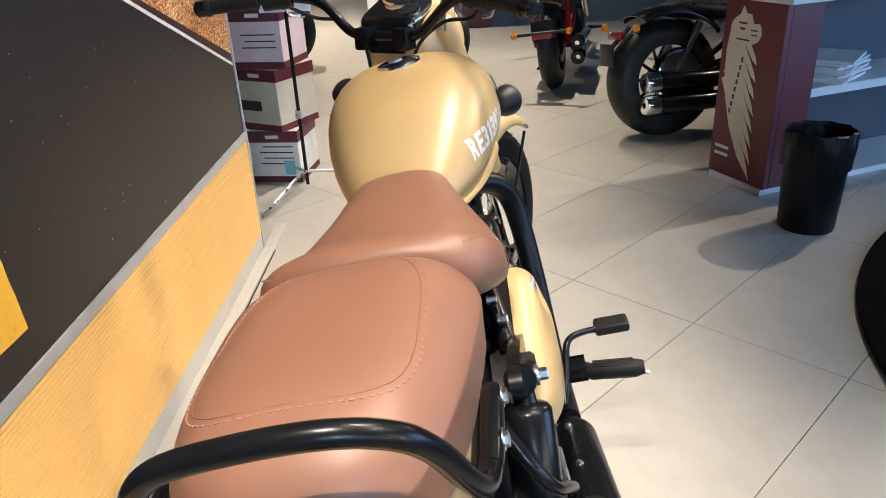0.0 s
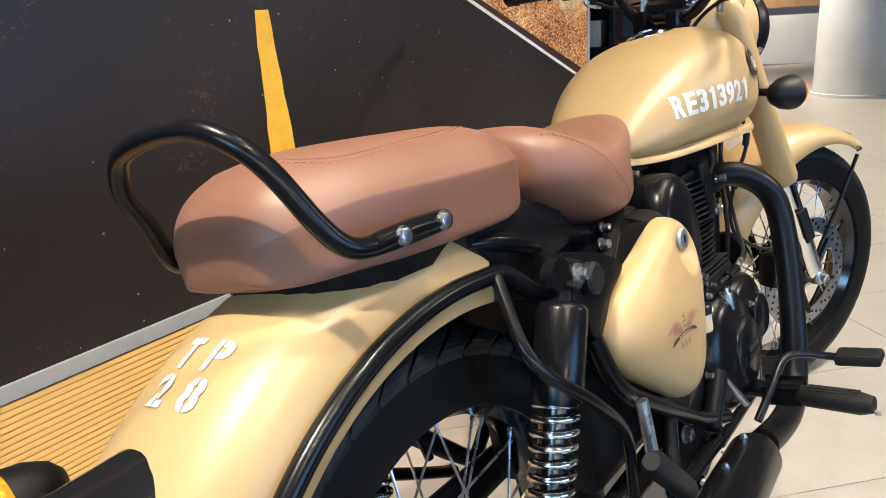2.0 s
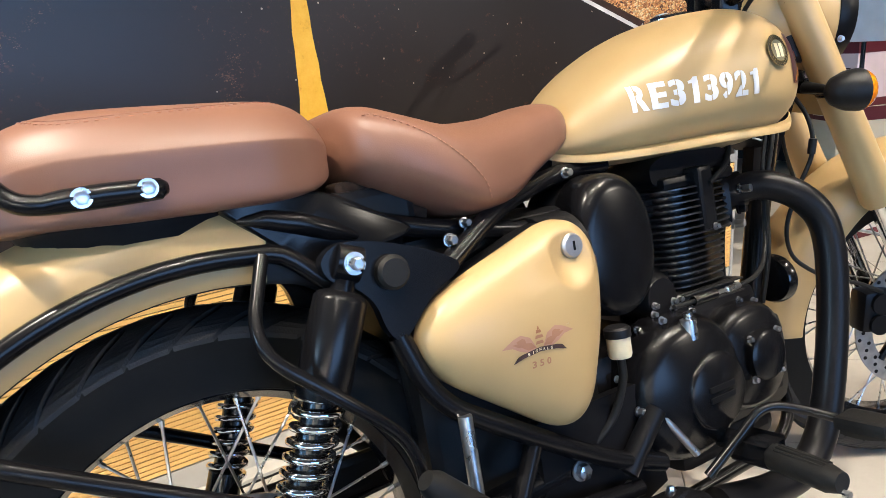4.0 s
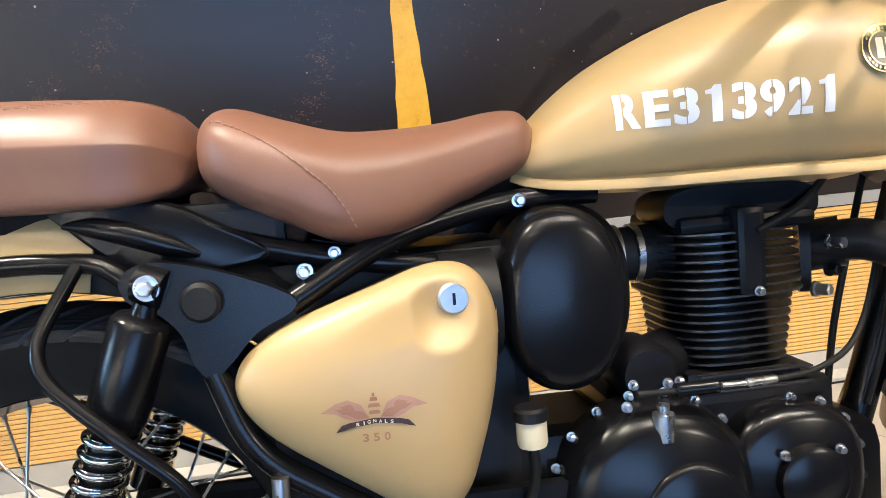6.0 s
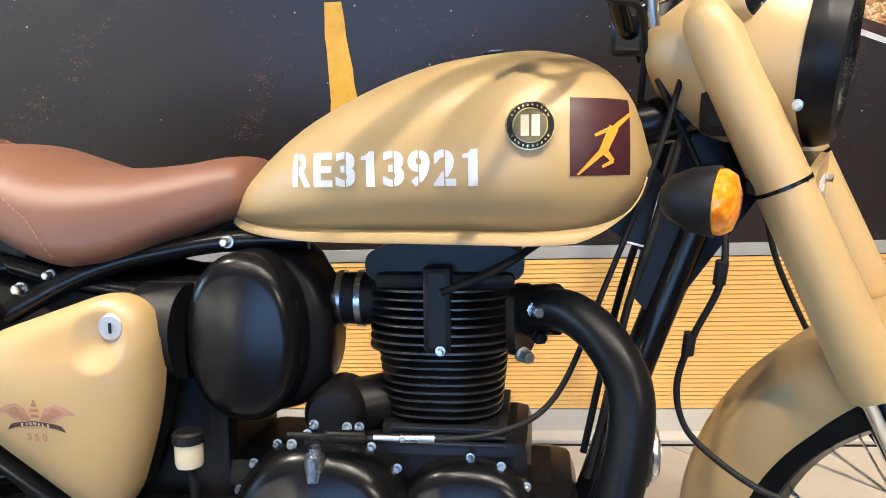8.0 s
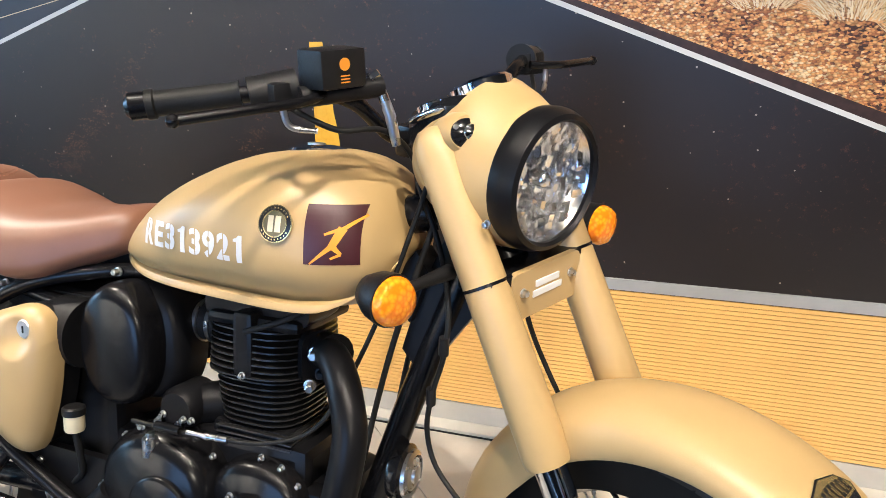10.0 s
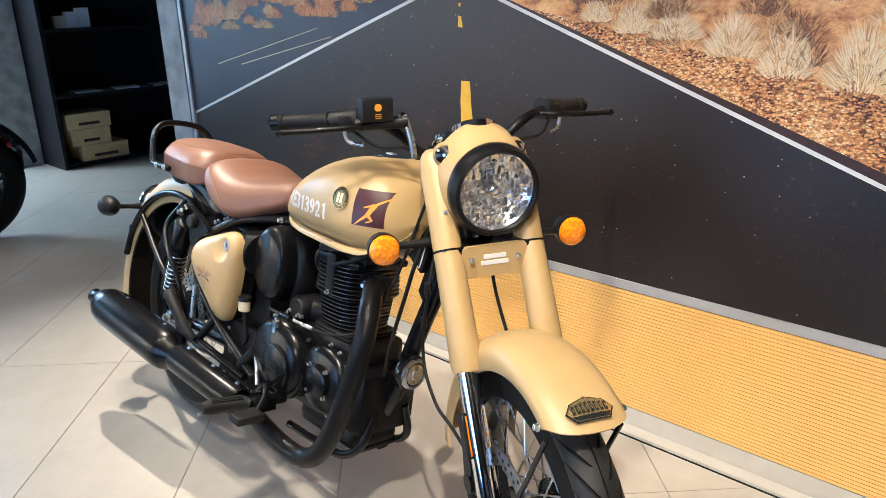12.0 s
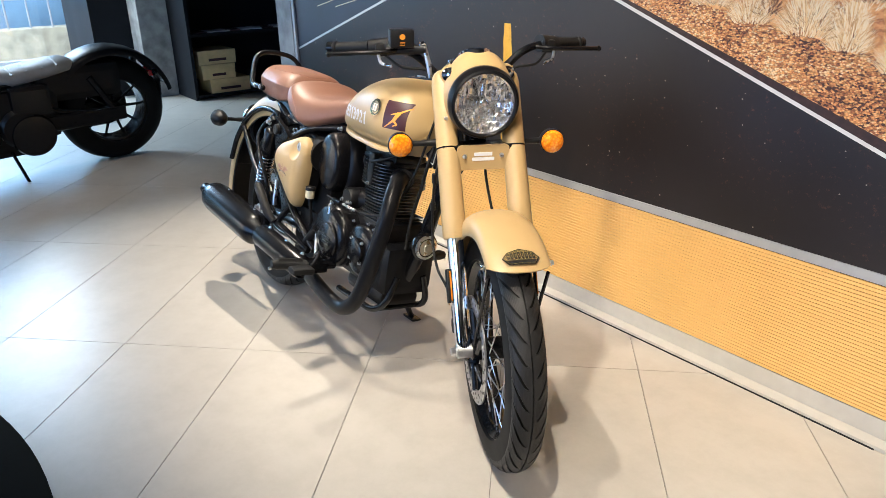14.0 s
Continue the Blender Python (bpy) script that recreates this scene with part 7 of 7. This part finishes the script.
    for k in range(2):
        z0, back = 0.32 - (0.12 if pipe > 1 else 0.1) * k, 0.09 if pipe > 1 else 0.0
        mf = part("muffler", tube([(0.75, -0.17, z0 - 0.02), (0.5, -0.19, z0), (0.45, -0.2, z0), (-0.08 - back, -0.2, z0 + 0.01), (-0.1 - back, -0.2, z0 + 0.01)], [0.025 * pipe, 0.03 * pipe, 0.046 * pipe, 0.05 * pipe, 0.046 * pipe], 24), silencer, b, "", 40)
        part("muffler_tip", lathe([(0.018, -0.125), (0.046 * pipe, -0.125), (0.053 * pipe, -0.11), (0.053 * pipe, -0.045), (0.018, -0.045)], "x", (-back, -0.2, z0 + 0.01), 24, True), CHROME if pipe > 1 or bright else BLACK, mf)
    tz = 0.42 if high else 0.56  # a high tail carries its lamps low, behind the tyre
    part("tail_lamp", block(-0.4 if high else -0.3, -0.36 if high else -0.26, -0.07, 0.07, tz, tz + 0.04, 0.01), RED_LENS, b, "red tail lamp", 40)
    if high:
        part("lamp_arm", joined(tube([(-0.1, 0.1, 0.34), (-0.37, 0.06, 0.42)], 0.012, 8), tube([(-0.38, -0.2, 0.46), (-0.38, 0.2, 0.46)], 0.012, 8)), PLASTIC, b, "", 40)
    part("plate_bracket", joined(block(-0.34, -0.33, -0.08, 0.08, 0.42, 0.54, 0.003), tube([(-0.2, 0, 0.62 + h), (-0.33, 0, 0.5)], 0.014, 8)), PLASTIC, b, "", 40)
    part("side_stand", tube([(0.7, 0.12, 0.2), (0.66, 0.24, 0.02), (0.72, 0.25, 0.008)], 0.011, 8), BLACK, b)
    part("hub_cover", lathe([(0.0, -fat - 0.02), (0.09, -fat - 0.018), (0.13, -fat - 0.004), (0.14, -fat + 0.02), (0.0, -fat + 0.02)], "y", (0.05 if pipe > 1 else 0, 0, cz + (0.03 if pipe > 1 else 0)), 32), CHROME if pipe > 1 else BLACK, b, "", 40)
    part("side_cover", dome(oval(0.45, 0.55, 0.1, 0.08, 24, 2.6), 0.1, 0.04, -1, 5), paint, b, "", 60)
    part("belt_cover", dome(oval(0.3, 0.34, 0.32, 0.05, 24, 2.6), 0.12, 0.03, 1, 5), BLACK, b, "", 60)
    return b


cruiser("low black motorcycle with a grey tufted seat, parked by the window", pose(-2.82, 0.08, 0, -7, 0, -84), BLACK_MATT, GREY_SEAT, rim_mat=BLACK, r=0.36, fat=0.1, bright=BLACK, silencer=BLACK_MATT, tyre_mat=TYRE_BASE, dx=0.22)
cruiser("black cruiser with twin chrome-tipped mufflers", pose(3.51, -1.165, 0, -7, 0, -76), BLACK_GLOSS, RUBBER, r=0.325, fat=0.105, silencer=BLACK_GLOSS, pipe=1.06)
cruiser("dark motorcycle with a red frame on the showroom floor", pose(4.85, -0.74, 0, -6, 0, -16), RUBBER, RUBBER, r=0.32, fat=0.07, accent=RED_PAINT, high=True)
cruiser("black and chrome touring motorcycle on the tiled floor", pose(6.55, 3.05, 0, -6, 0, -100), BLACK_GLOSS, RUBBER, rim_mat=ALLOY, r=0.31, fat=0.06, fins=ALLOY, bright=ALLOY)
cruiser("black chrome-trimmed motorcycle beside a timber wall panel", pose(9.4, 3.6, 0, -6, 0, -110), BLACK_GLOSS, RUBBER, rim_mat=ALLOY, r=0.31, fat=0.06, fins=ALLOY, bright=ALLOY)

# counter with maroon end panel
ctr = thing("counter", "white counter with a maroon printed end panel and open shelves", "counter", pose(2.47, -1.34, 0, 0, 0, 21.5))
part("top", block(-0.02, 0.38, -1.6, 0.0, 0.835, 0.88, 0.004), WHITE_BOARD, ctr)
endp = part("end_panel", block(0.0, 0.36, -0.03, 0.0, 0.03, 0.834, 0.003), MAROON_BOARD, ctr, "maroon end panel with a pale feather print")
part("side_panel", block(0.0, 0.02, -0.2, -0.031, 0.03, 0.834, 0.003), MAROON_BOARD, ctr)
part("back", block(0.34, 0.36, -1.6, -0.031, 0.03, 0.834), BLUEGREY, ctr)
part("shelf", block(0.021, 0.339, -1.6, -0.031, 0.42, 0.46, 0.003), WHITE_BOARD, ctr)
part("plinth", block(0.01, 0.35, -1.6, 0.004, 0.0, 0.029), WHITE_BOARD, ctr)
for k in range(8):  # long feathers hanging from the head, each a slender blade
    root, tip = Vector((0.262 + 0.009 * k, 0, 0.74 - 0.036 * k)), Vector((0.132 - 0.006 * k, 0, 0.57 - 0.075 * k))
    d = tip - root
    n = Vector((d.z, 0, -d.x)).normalized()
    blade = [root + d * u + n * q for u, q in ((0.0, -0.014), (0.5, -0.016), (0.85, -0.013), (1.0, 0.0), (0.85, 0.011), (0.5, 0.014), (0.0, 0.014))]
    part("feather_print", rings([[(p.x, 0.001, p.z) for p in blade], [(p.x, 0.0018 + 0.0002 * k, p.z) for p in blade]]), CREAM_BOX, endp, "pale feather shape", 0)
spine = [(0.312, 0.7), (0.324, 0.62), (0.322, 0.52), (0.3, 0.4), (0.255, 0.27), (0.18, 0.14), (0.095, 0.055), (0.15, 0.15), (0.22, 0.3), (0.26, 0.45), (0.265, 0.6), (0.25, 0.7)]
part("feather_print", rings([[(p[0], 0.001, p[1]) for p in spine], [(p[0], 0.0034, p[1]) for p in spine]]), CREAM_BOX, endp, "pale feather shape", 0)
head = [(p.x, p.z) for p in spline([(0.312, 0, 0.7), (0.298, 0, 0.75), (0.262, 0, 0.775), (0.245, 0, 0.81), (0.225, 0, 0.782), (0.195, 0, 0.778), (0.178, 0, 0.742), (0.142, 0, 0.742), (0.126, 0, 0.705), (0.142, 0, 0.668), (0.19, 0, 0.65), (0.25, 0, 0.655)], 3, True)]
part("feather_print", rings([[(p[0], 0.001, p[1]) for p in head], [(p[0], 0.0036, p[1]) for p in head]]), CREAM_BOX, endp, "pale head-dress shape", 0)
for x0, z0, w, h in ((0.215, 0.735, 0.05, 0.008), (0.225, 0.71, 0.03, 0.01), (0.15, 0.71, 0.04, 0.006), (0.15, 0.69, 0.035, 0.006), (0.19, 0.665, 0.08, 0.007)):
    part("print_bar", block(x0, x0 + w, 0.0036, 0.0042, z0, z0 + h), MAROON_BOARD, endp, "", 0)
for k in range(8):
    part("print_bar", block(0.213 + 0.006 * k, 0.225 + 0.006 * k, 0.0036, 0.0042, 0.57 - 0.034 * k, 0.592 - 0.034 * k), MAROON_BOARD, endp, "", 0)
for k in range(2):
    part("print_bar", block(0.24, 0.33, 0.001, 0.002, 0.12 + 0.035 * k, 0.135 + 0.035 * k), PAPER, endp, "pale bar of small print", 0)
C = pose(2.47, -1.34, 0, 0, 0, 21.5)
for k in range(8):
    tagged(part("brochure", block(-0.12, 0.12, -0.16, 0.16, 0, 0.012, 0.001), PAPER, None, "", 30, C @ pose(0.17, -0.47 + 0.012 * math.sin(k * 1.7), 0.461 + 0.0125 * k, 0, 0, 24 + 9 * math.sin(k * 2.1))), "grey white brochure on the counter shelf", "brochure", "brochures")
tagged(part("cardboard_box", block(0.06, 0.26, -0.24, -0.08, 0.461, 0.60, 0.004), CARD, None, "", 30, C), "small brown cardboard box on the shelf", "box")
tagged(part("cardboard_box", block(0.04, 0.28, -0.55, -0.25, 0.03, 0.16, 0.004), CARD, None, "", 30, C), "flat brown cardboard box under the shelf", "box")


def waste_bin(x, y, r, h):
    b = thing("waste_bin", "black plastic waste bin with a liner bag", "bin", pose(x, y, 0))
    part("body", lathe([(0.0, 0.0), (r * 0.86, 0.0), (r * 0.88, 0.01), (r, h), (r * 0.97, h), (r * 0.85, 0.02), (0.0, 0.02)], "z", seg=36), BIN, b, "", 40)
    bag = []
    for i, (rr, z) in enumerate([(r * 0.9, h - 0.06), (r * 0.98, h + 0.01), (r * 1.04, h + 0.006), (r * 1.05, h - 0.06), (r * 1.02, h - 0.14)]):
        bag.append([((rr + 0.006 * math.sin(9 * a + i) * (i > 0)) * math.cos(a), (rr + 0.006 * math.sin(9 * a + i) * (i > 0)) * math.sin(a), z + 0.008 * math.sin(5 * a) * (i > 2)) for a in [2 * math.pi * k / 60 for k in range(60)]])
    part("bag", rings(bag, cap=False), BIN, b, "crumpled black liner", 60)


waste_bin(2.13, -1.385, 0.124, 0.4)

# stack of three cartons and the sign stand by the poster's end
for k, (z0, z1, dx, turn) in enumerate(((0.0, 0.275, 0.0, -8), (0.276, 0.585, 0.0, -28), (0.586, 0.87, 0.0, -12), (0.871, 1.04, 0.01, -12))):
    bx = thing("carton", ("white carton with maroon bands at the foot of a stack", "cream carton with maroon lid, turned askew in a stack", "pinkish carton with a maroon lid in a stack", "black carton with maroon edges on top of a stack")[k], "carton", pose(3.11 + dx, 0.95, z0, 0, 0, turn), "stack of cartons")
    h = z1 - z0
    part("body", block(-0.15, 0.15, -0.13, 0.13, 0.0, h, 0.004), (WHITE_CARD, CREAM_BOX, PINK_CARD, INK)[k], bx)
    part("lid", block(-0.152, 0.152, -0.132, 0.132, h - (0.015 if k == 3 else 0.06), h - 0.001, 0.003), MAROON_BOARD, bx)
    part("band", block(-0.152, 0.152, -0.132, 0.132, 0.001, 0.012 if k == 3 else 0.035, 0.003), MAROON_BOARD, bx)
    if k == 3:
        part("picture", block(-0.1515, -0.151, -0.05, 0.08, 0.03, 0.13), BLUEGREY, bx, "dark blue printed picture", 0)
        continue
    part("lid_mark", block(-0.1535, -0.152, -0.03, 0.04, h - 0.04, h - 0.022), WHITE_CARD, bx, "pale bar of printing", 0)
    if k == 1:
        part("print_bar", block(-0.1515, -0.151, -0.02, 0.11, 0.1, 0.15), INK, bx, "dark bar of printing", 0)
    else:
        for j in range(3 if k else 5):
            part("print_bar", block(-0.1515, -0.151, -0.1, 0.08 - 0.02 * (j % 2), 0.1 + 0.03 * j, 0.106 + 0.03 * j), INK, bx, "", 0)
tagged(part("label_tag", block(-0.1535, -0.1525, -0.1, -0.045, 0.045, 0.12), material("cyan_tape", (0.2, 0.5, 0.55), 0.5), None, "", 0, pose(3.11, 0.95, 0, 0, 0, -8)), "pale blue sticker on the carton", "sticker")
stand = thing("sign_stand", "thin black pole stand with a printed sign", "sign stand", pose(2.86, 0.80, 0))
part("pole", tube([(0, 0, 0.02), (0, 0, 1.05)], 0.009, 10), BLACK, stand)
part("clamp", block(-0.016, 0.016, -0.016, 0.016, 0.36, 0.4, 0.004), STEEL, stand)
for a in (160, 280, 40):
    part("leg", tube(bent([(0, 0, 0.09), (0.12 * math.cos(radians(a)), 0.12 * math.sin(radians(a)), 0.08), (0.42 * math.cos(radians(a)), 0.42 * math.sin(radians(a)), 0.008)], 0.03), 0.008, 8), STEEL, stand)
sg = part("sign", block(-0.012, -0.004, -0.12, 0.12, 0.86, 1.25, 0.003), PAPER, stand, "white sign with a maroon head")
part("sign_head", block(-0.014, -0.0125, -0.12, 0.12, 1.13, 1.25), MAROON_BOARD, sg)
for j in range(3):
    part("print_bar", block(-0.0135, -0.0125, -0.09, 0.09, 1.03 + 0.03 * j, 1.036 + 0.03 * j), INK, sg, "", 0)

rack = thing("display_rack", "dark display rack with maroon and white goods", "rack", pose(4.6, 2.3, 0, 0, 0, 10))
part("frame", joined(block(0, 0.02, -0.6, 0.6, 0, 1.9), block(-0.4, 0.0, -0.6, -0.57, 0, 1.9), block(-0.4, 0.0, 0.57, 0.6, 0, 1.9)), DARK_WALL, rack)
for k in range(4):
    part("shelf", block(-0.4, -0.001, -0.569, 0.569, 0.35 + 0.42 * k, 0.37 + 0.42 * k), DARK_WALL, rack)
rnd = random.Random(4)
for k in range(4):
    y = -0.5
    while y < 0.45:
        w, h = rnd.uniform(0.08, 0.2), rnd.uniform(0.12, 0.3)
        tagged(part("goods_box", block(-0.36, -0.1, y, y + w, 0.371 + 0.42 * k, 0.371 + 0.42 * k + h, 0.003), rnd.choice([MAROON_BOARD, PAPER, CREAM_BOX, INK, RED_PAINT]), None, "", 30, pose(4.6, 2.3, 0, 0, 0, 10)), "small product box on the display rack", "box", "boxes on the rack")
        y += w + rnd.uniform(0.02, 0.1)

tagged(part("column", lathe([(0.0, 0.0), (0.57, 0.0), (0.57, 0.03), (0.55, 0.032), (0.55, CEIL), (0.0, CEIL)], "z", (8.6, 0.45, 0), 64), PLASTER, None), "thick white round column", "column", kind="structure")
tagged(part("maroon_plinth", block(8.1, 8.4, -0.44, -0.14, 0, 0.62, 0.004), MAROON_BOARD, None), "maroon display plinth beside the column", "plinth")
tagged(part("round_platform", lathe([(0.0, 0.0), (1.74, 0.0), (1.75, 0.006), (1.75, 0.018), (1.742, 0.024), (0.0, 0.024)], "z", (0.73, -2.845, 0), 128), MAT_RUBBER, None), "black round display platform on the floor", "platform")
tagged(part("timber_wall_panel", block(12.9, 12.99, 1.5, 8.5, 0.9, CEIL), ORANGE_WALL, None), "warm timber panel on the far wall", "wall panel", kind="structure")
cab = thing("low_cabinet", "white low cabinet along the far wall", "cabinet", pose(12.4, -3, 0))
part("body", block(-0.3, 0.3, -3, 2.4, 0.0, 0.8, 0.01), WHITE_BOARD, cab)
part("top", block(-0.33, 0.33, -3.03, 2.43, 0.801, 0.83, 0.005), DARK_WALL, cab)

# behind the motorcycle: concrete piers, dark shelves, window
tagged(part("pillar_1", block(-1.60, -1.405, 0.85, 1.3, 0.0, CEIL, 0.006), CONCRETE, None), "rough grey concrete pillar beside the poster", "pillar", kind="structure")
tagged(part("pillar_2", block(-5.2, -4.9, 0.98, 1.27, 0.0, CEIL, 0.008), CONCRETE, None), "rough concrete pillar beside the shelves", "pillar", kind="structure")
tagged(part("wall_dark", block(-6.3, -5.21, 0.62, 1.2, 0.0, CEIL), DARK_WALL, None), "black wall return beside the window", "wall", kind="structure")
tagged(part("wall_back", block(-6.3, -1.606, 2.6, 2.7, 0.0, CEIL), DARK_WALL, None), "dark wall behind the shelves", "wall", kind="structure")
# Added filler; blocks the glowing backdrop behind the pillar gap.
tagged(part("wall_filler", block(-5.2, -4.93, 1.272, 2.6, 0.0, CEIL), DARK_WALL, None), "black filler closing the gap between pillar and shelves", "wall", kind="structure")
shelves = thing("shelf_unit", "black open shelf unit with boxes and brochures", "shelf unit")
part("side", block(-4.9, -4.45, 1.28, 1.31, 0.0, 2.2), DARK_WALL, shelves)
part("side", block(-4.9, -4.45, 2.45, 2.48, 0.0, 2.2), DARK_WALL, shelves)
part("back", block(-4.92, -4.9, 1.28, 2.48, 0.0, 2.2), DARK_WALL, shelves)
for z in (0.02, 0.60, 1.14, 1.7, 2.18):
    part("shelf", block(-4.899, -4.45, 1.311, 2.449, z, z + 0.025, 0.002), DARK_WALL, shelves)
for x0, y0, y1, z0, z1 in ((-4.84, 1.36, 1.74, 0.33, 0.46), (-4.84, 1.38, 1.72, 0.185, 0.325), (-4.8, 1.45, 1.86, 0.046, 0.18)):
    bx = thing("carton", "tan yellow carton on the dark shelf", "carton", None, "cartons on the shelf")
    part("body", block(x0, -4.47, y0, y1, z0, z1, 0.003), TAN_BOX, bx)
    part("lid", block(x0 - 0.002, -4.468, y0 - 0.002, y1 + 0.002, z1 - 0.04, z1 + 0.001, 0.002), TAN_BOX, bx)
    part("print_bar", block(-4.4695, -4.468, y0 + 0.1, y1 - 0.1, z0 + 0.03, z0 + 0.055), INK, bx, "dark bar of printing", 0)
for k in range(9):
    tagged(part("brochure", block(-0.1, 0.1, -0.07, 0.07, 0, 0.012, 0.001), PAPER if k % 3 else INK, None, "", 30, pose(-4.6, 1.42 + 0.12 * k, 0.626, 0, 0, 25 * math.sin(3.3 * k))), "loose brochure on the dark shelf", "brochure", "brochures on the shelf")
for k in range(3):
    tagged(part("display_pack", block(-0.03, 0.03, -0.05, 0.05, 0, 0.1 + 0.03 * k, 0.003), PAPER if k else CREAM_BOX, None, "", 30, pose(-4.6, 1.5 + 0.1 * k, 1.166)), "small white pack on the upper shelf", "pack")

win = tagged(thing("window_1", "large shop window with a metal frame", "window"), kind="structure")
part("window_frame", joined(block(-6.5, -6.4, -3.0, -2.94, 0.3, 2.8), block(-6.5, -6.4, 0.94, 1.0, 0.3, 2.8), block(-6.5, -6.4, -3.0, 1.0, 0.24, 0.3), block(-6.5, -6.4, -3.0, 1.0, 2.8, 2.86), block(-6.48, -6.42, -1.03, -0.97, 0.3, 2.8)), GREY_TRIM, win)
part("pane", block(-6.452, -6.448, -2.94, 0.94, 0.3, 2.8), LENS, win).visible_shadow = False
tagged(part("window_sill", block(-6.9, -6.2, -3.2, 1.1, 0.0, 0.24, 0.01), PLASTER, None), "pale concrete ledge below the window", "sill", kind="structure")
tagged(part("backdrop", block(-8.6, -8.58, -8, 8, 0.0, CEIL), DAYLIGHT, None), "blue daylit street seen through the window", "backdrop", kind="structure")
tagged(part("outside_kerb", block(-8.2, -7.9, -6, 3, 0.0, 0.5, 0.02), STREET_STONE, None), "tan stone wall outside the window", "wall", kind="structure")
def parked_car(label, y, paint):
    car = thing("parked_car", label, "car", pose(-8.4, y, 0))
    prof = ((-1.2, 0.3), (1.2, 0.3), (1.22, 0.72), (0.8, 0.8), (0.45, 1.15), (-0.5, 1.15), (-0.85, 0.82), (-1.22, 0.74))
    part("body", rings([[(-0.1, q, z) for q, z in prof], [(0.08, q, z) for q, z in prof], [(0.1, q * 0.98, z * 0.99) for q, z in prof]]), paint, car)
    part("window", plate([(-0.68, 0.84), (0.62, 0.84), (0.38, 1.1), (-0.45, 1.1)], 0.1, 0.104, "x"), BLACK_GLOSS, car, "dark car windows", 0)
    for q in (-0.75, 0.75):
        wl = part("wheel", lathe([(0.0, -0.1), (0.29, -0.1), (0.32, -0.07), (0.32, 0.07), (0.29, 0.1), (0.0, 0.1)], "x", (0.06, q, 0.32), 32), TYRE, car, "black tyre", 40)
        part("hub_cap", lathe([(0.0, 0.1), (0.19, 0.1), (0.17, 0.115), (0.0, 0.12)], "x", (0.06, q, 0.32), 28), STEEL, wl, "", 40)


CAR_BLUE = material("pale_blue_car_paint", (0.22, 0.36, 0.5), 0.25, 0.0, 0.1, 4)
parked_car("pale blue car parked outside the shop window", 0.55, CAR_BLUE)
parked_car("red car parked outside the shop window", -1.95, RED_PAINT)
for k in range(14):
    tagged(part("fence_post", tube([(-7.95, -2.2 + 0.25 * k, 0.49), (-7.95, -2.2 + 0.25 * k, 1.3)], 0.012, 8), GREY_TRIM, None), "thin grey fence post on the stone wall", "fence post", "street fence")
for z in (0.85, 1.3):
    tagged(part("fence_rail", tube([(-7.95, -2.3, z), (-7.95, 1.2, z)], 0.013, 8), GREY_TRIM, None), "thin grey fence rail on its posts", "fence rail", "street fence")
win2 = tagged(thing("window_2", "wide shop window in the wall opposite the poster", "window"), kind="structure")
for x0, x1, z0, z1 in ((-2.0, 1.9, 0.34, 0.4), (-2.0, 1.9, 2.72, 2.78), (-2.0, -1.94, 0.4, 2.72), (1.84, 1.9, 0.4, 2.72), (-0.08, -0.02, 0.4, 2.72)):
    part("window_frame", block(x0, x1, -5.8, -5.7, z0, z1, 0.004), GREY_TRIM, win2)

# ceiling spots: a small unseen can where each lamp is, added fills too
for at, to, watts, cone in SPOTS:
    d = (Vector(to) - Vector(at)).normalized()
    sp = thing("ceiling_spot", "unseen black ceiling can at a spot or fill lamp", "spotlight", None, "ceiling spots")
    q = d.to_track_quat("Z", "Y").to_matrix().to_4x4()
    part("can", lathe([(0.05, -0.12), (0.055, -0.12), (0.055, -0.0), (0.05, -0.0)], "z", seg=24, closed=True), BLACK, sp, "", 40, Matrix.Translation(Vector(at) + d * 0.0) @ q)
    part("stem", tube([Vector(at) - d * 0.1, (at[0], at[1], CEIL)], 0.01, 8), BLACK, sp)


# ---- floor tiles, the nearest ones singly ----
def tile_data(w, l):
    g = 0.0012
    return block(g, w - g, g, l - g, -0.012, 0.0, 0.0006)


tile_mesh = None
far_tiles = []
count = 0
for i in range(-22, 24):
    for j in range(-11, 12):
        c = T0 + TU * (TW * (i + 0.5)) + TV * (TL * (j + 0.5))
        if not (-8.8 < c.x < 12.8 and -8.8 < c.y < 8.8):
            continue
        m = Matrix.Translation(T0 + TU * (TW * i) + TV * (TL * j)) @ Matrix.Rotation(TA, 4, "Z")
        if -3.2 < c.x < 4.6 and -2.4 < c.y < 1.6:
            if tile_mesh is None:
                ob = part("floor_tile", tile_data(TW, TL), TILE, floor, "", 0, m)
                tile_mesh = ob.data
            else:
                ob = new("floor_tile", tile_mesh)
                ob.parent, ob.matrix_basis = floor, m
            count += 1
        else:
            g = 0.0012
            far_tiles.append(moved(([(g, g, 0), (TW - g, g, 0), (TW - g, TL - g, 0), (g, TL - g, 0)], [(0, 1, 2, 3)]), m))
ft = part("floor_tiles_far", joined(*far_tiles), TILE, floor, "", 0)
tagged(ft, "beige porcelain floor tiles", kind="stuff")
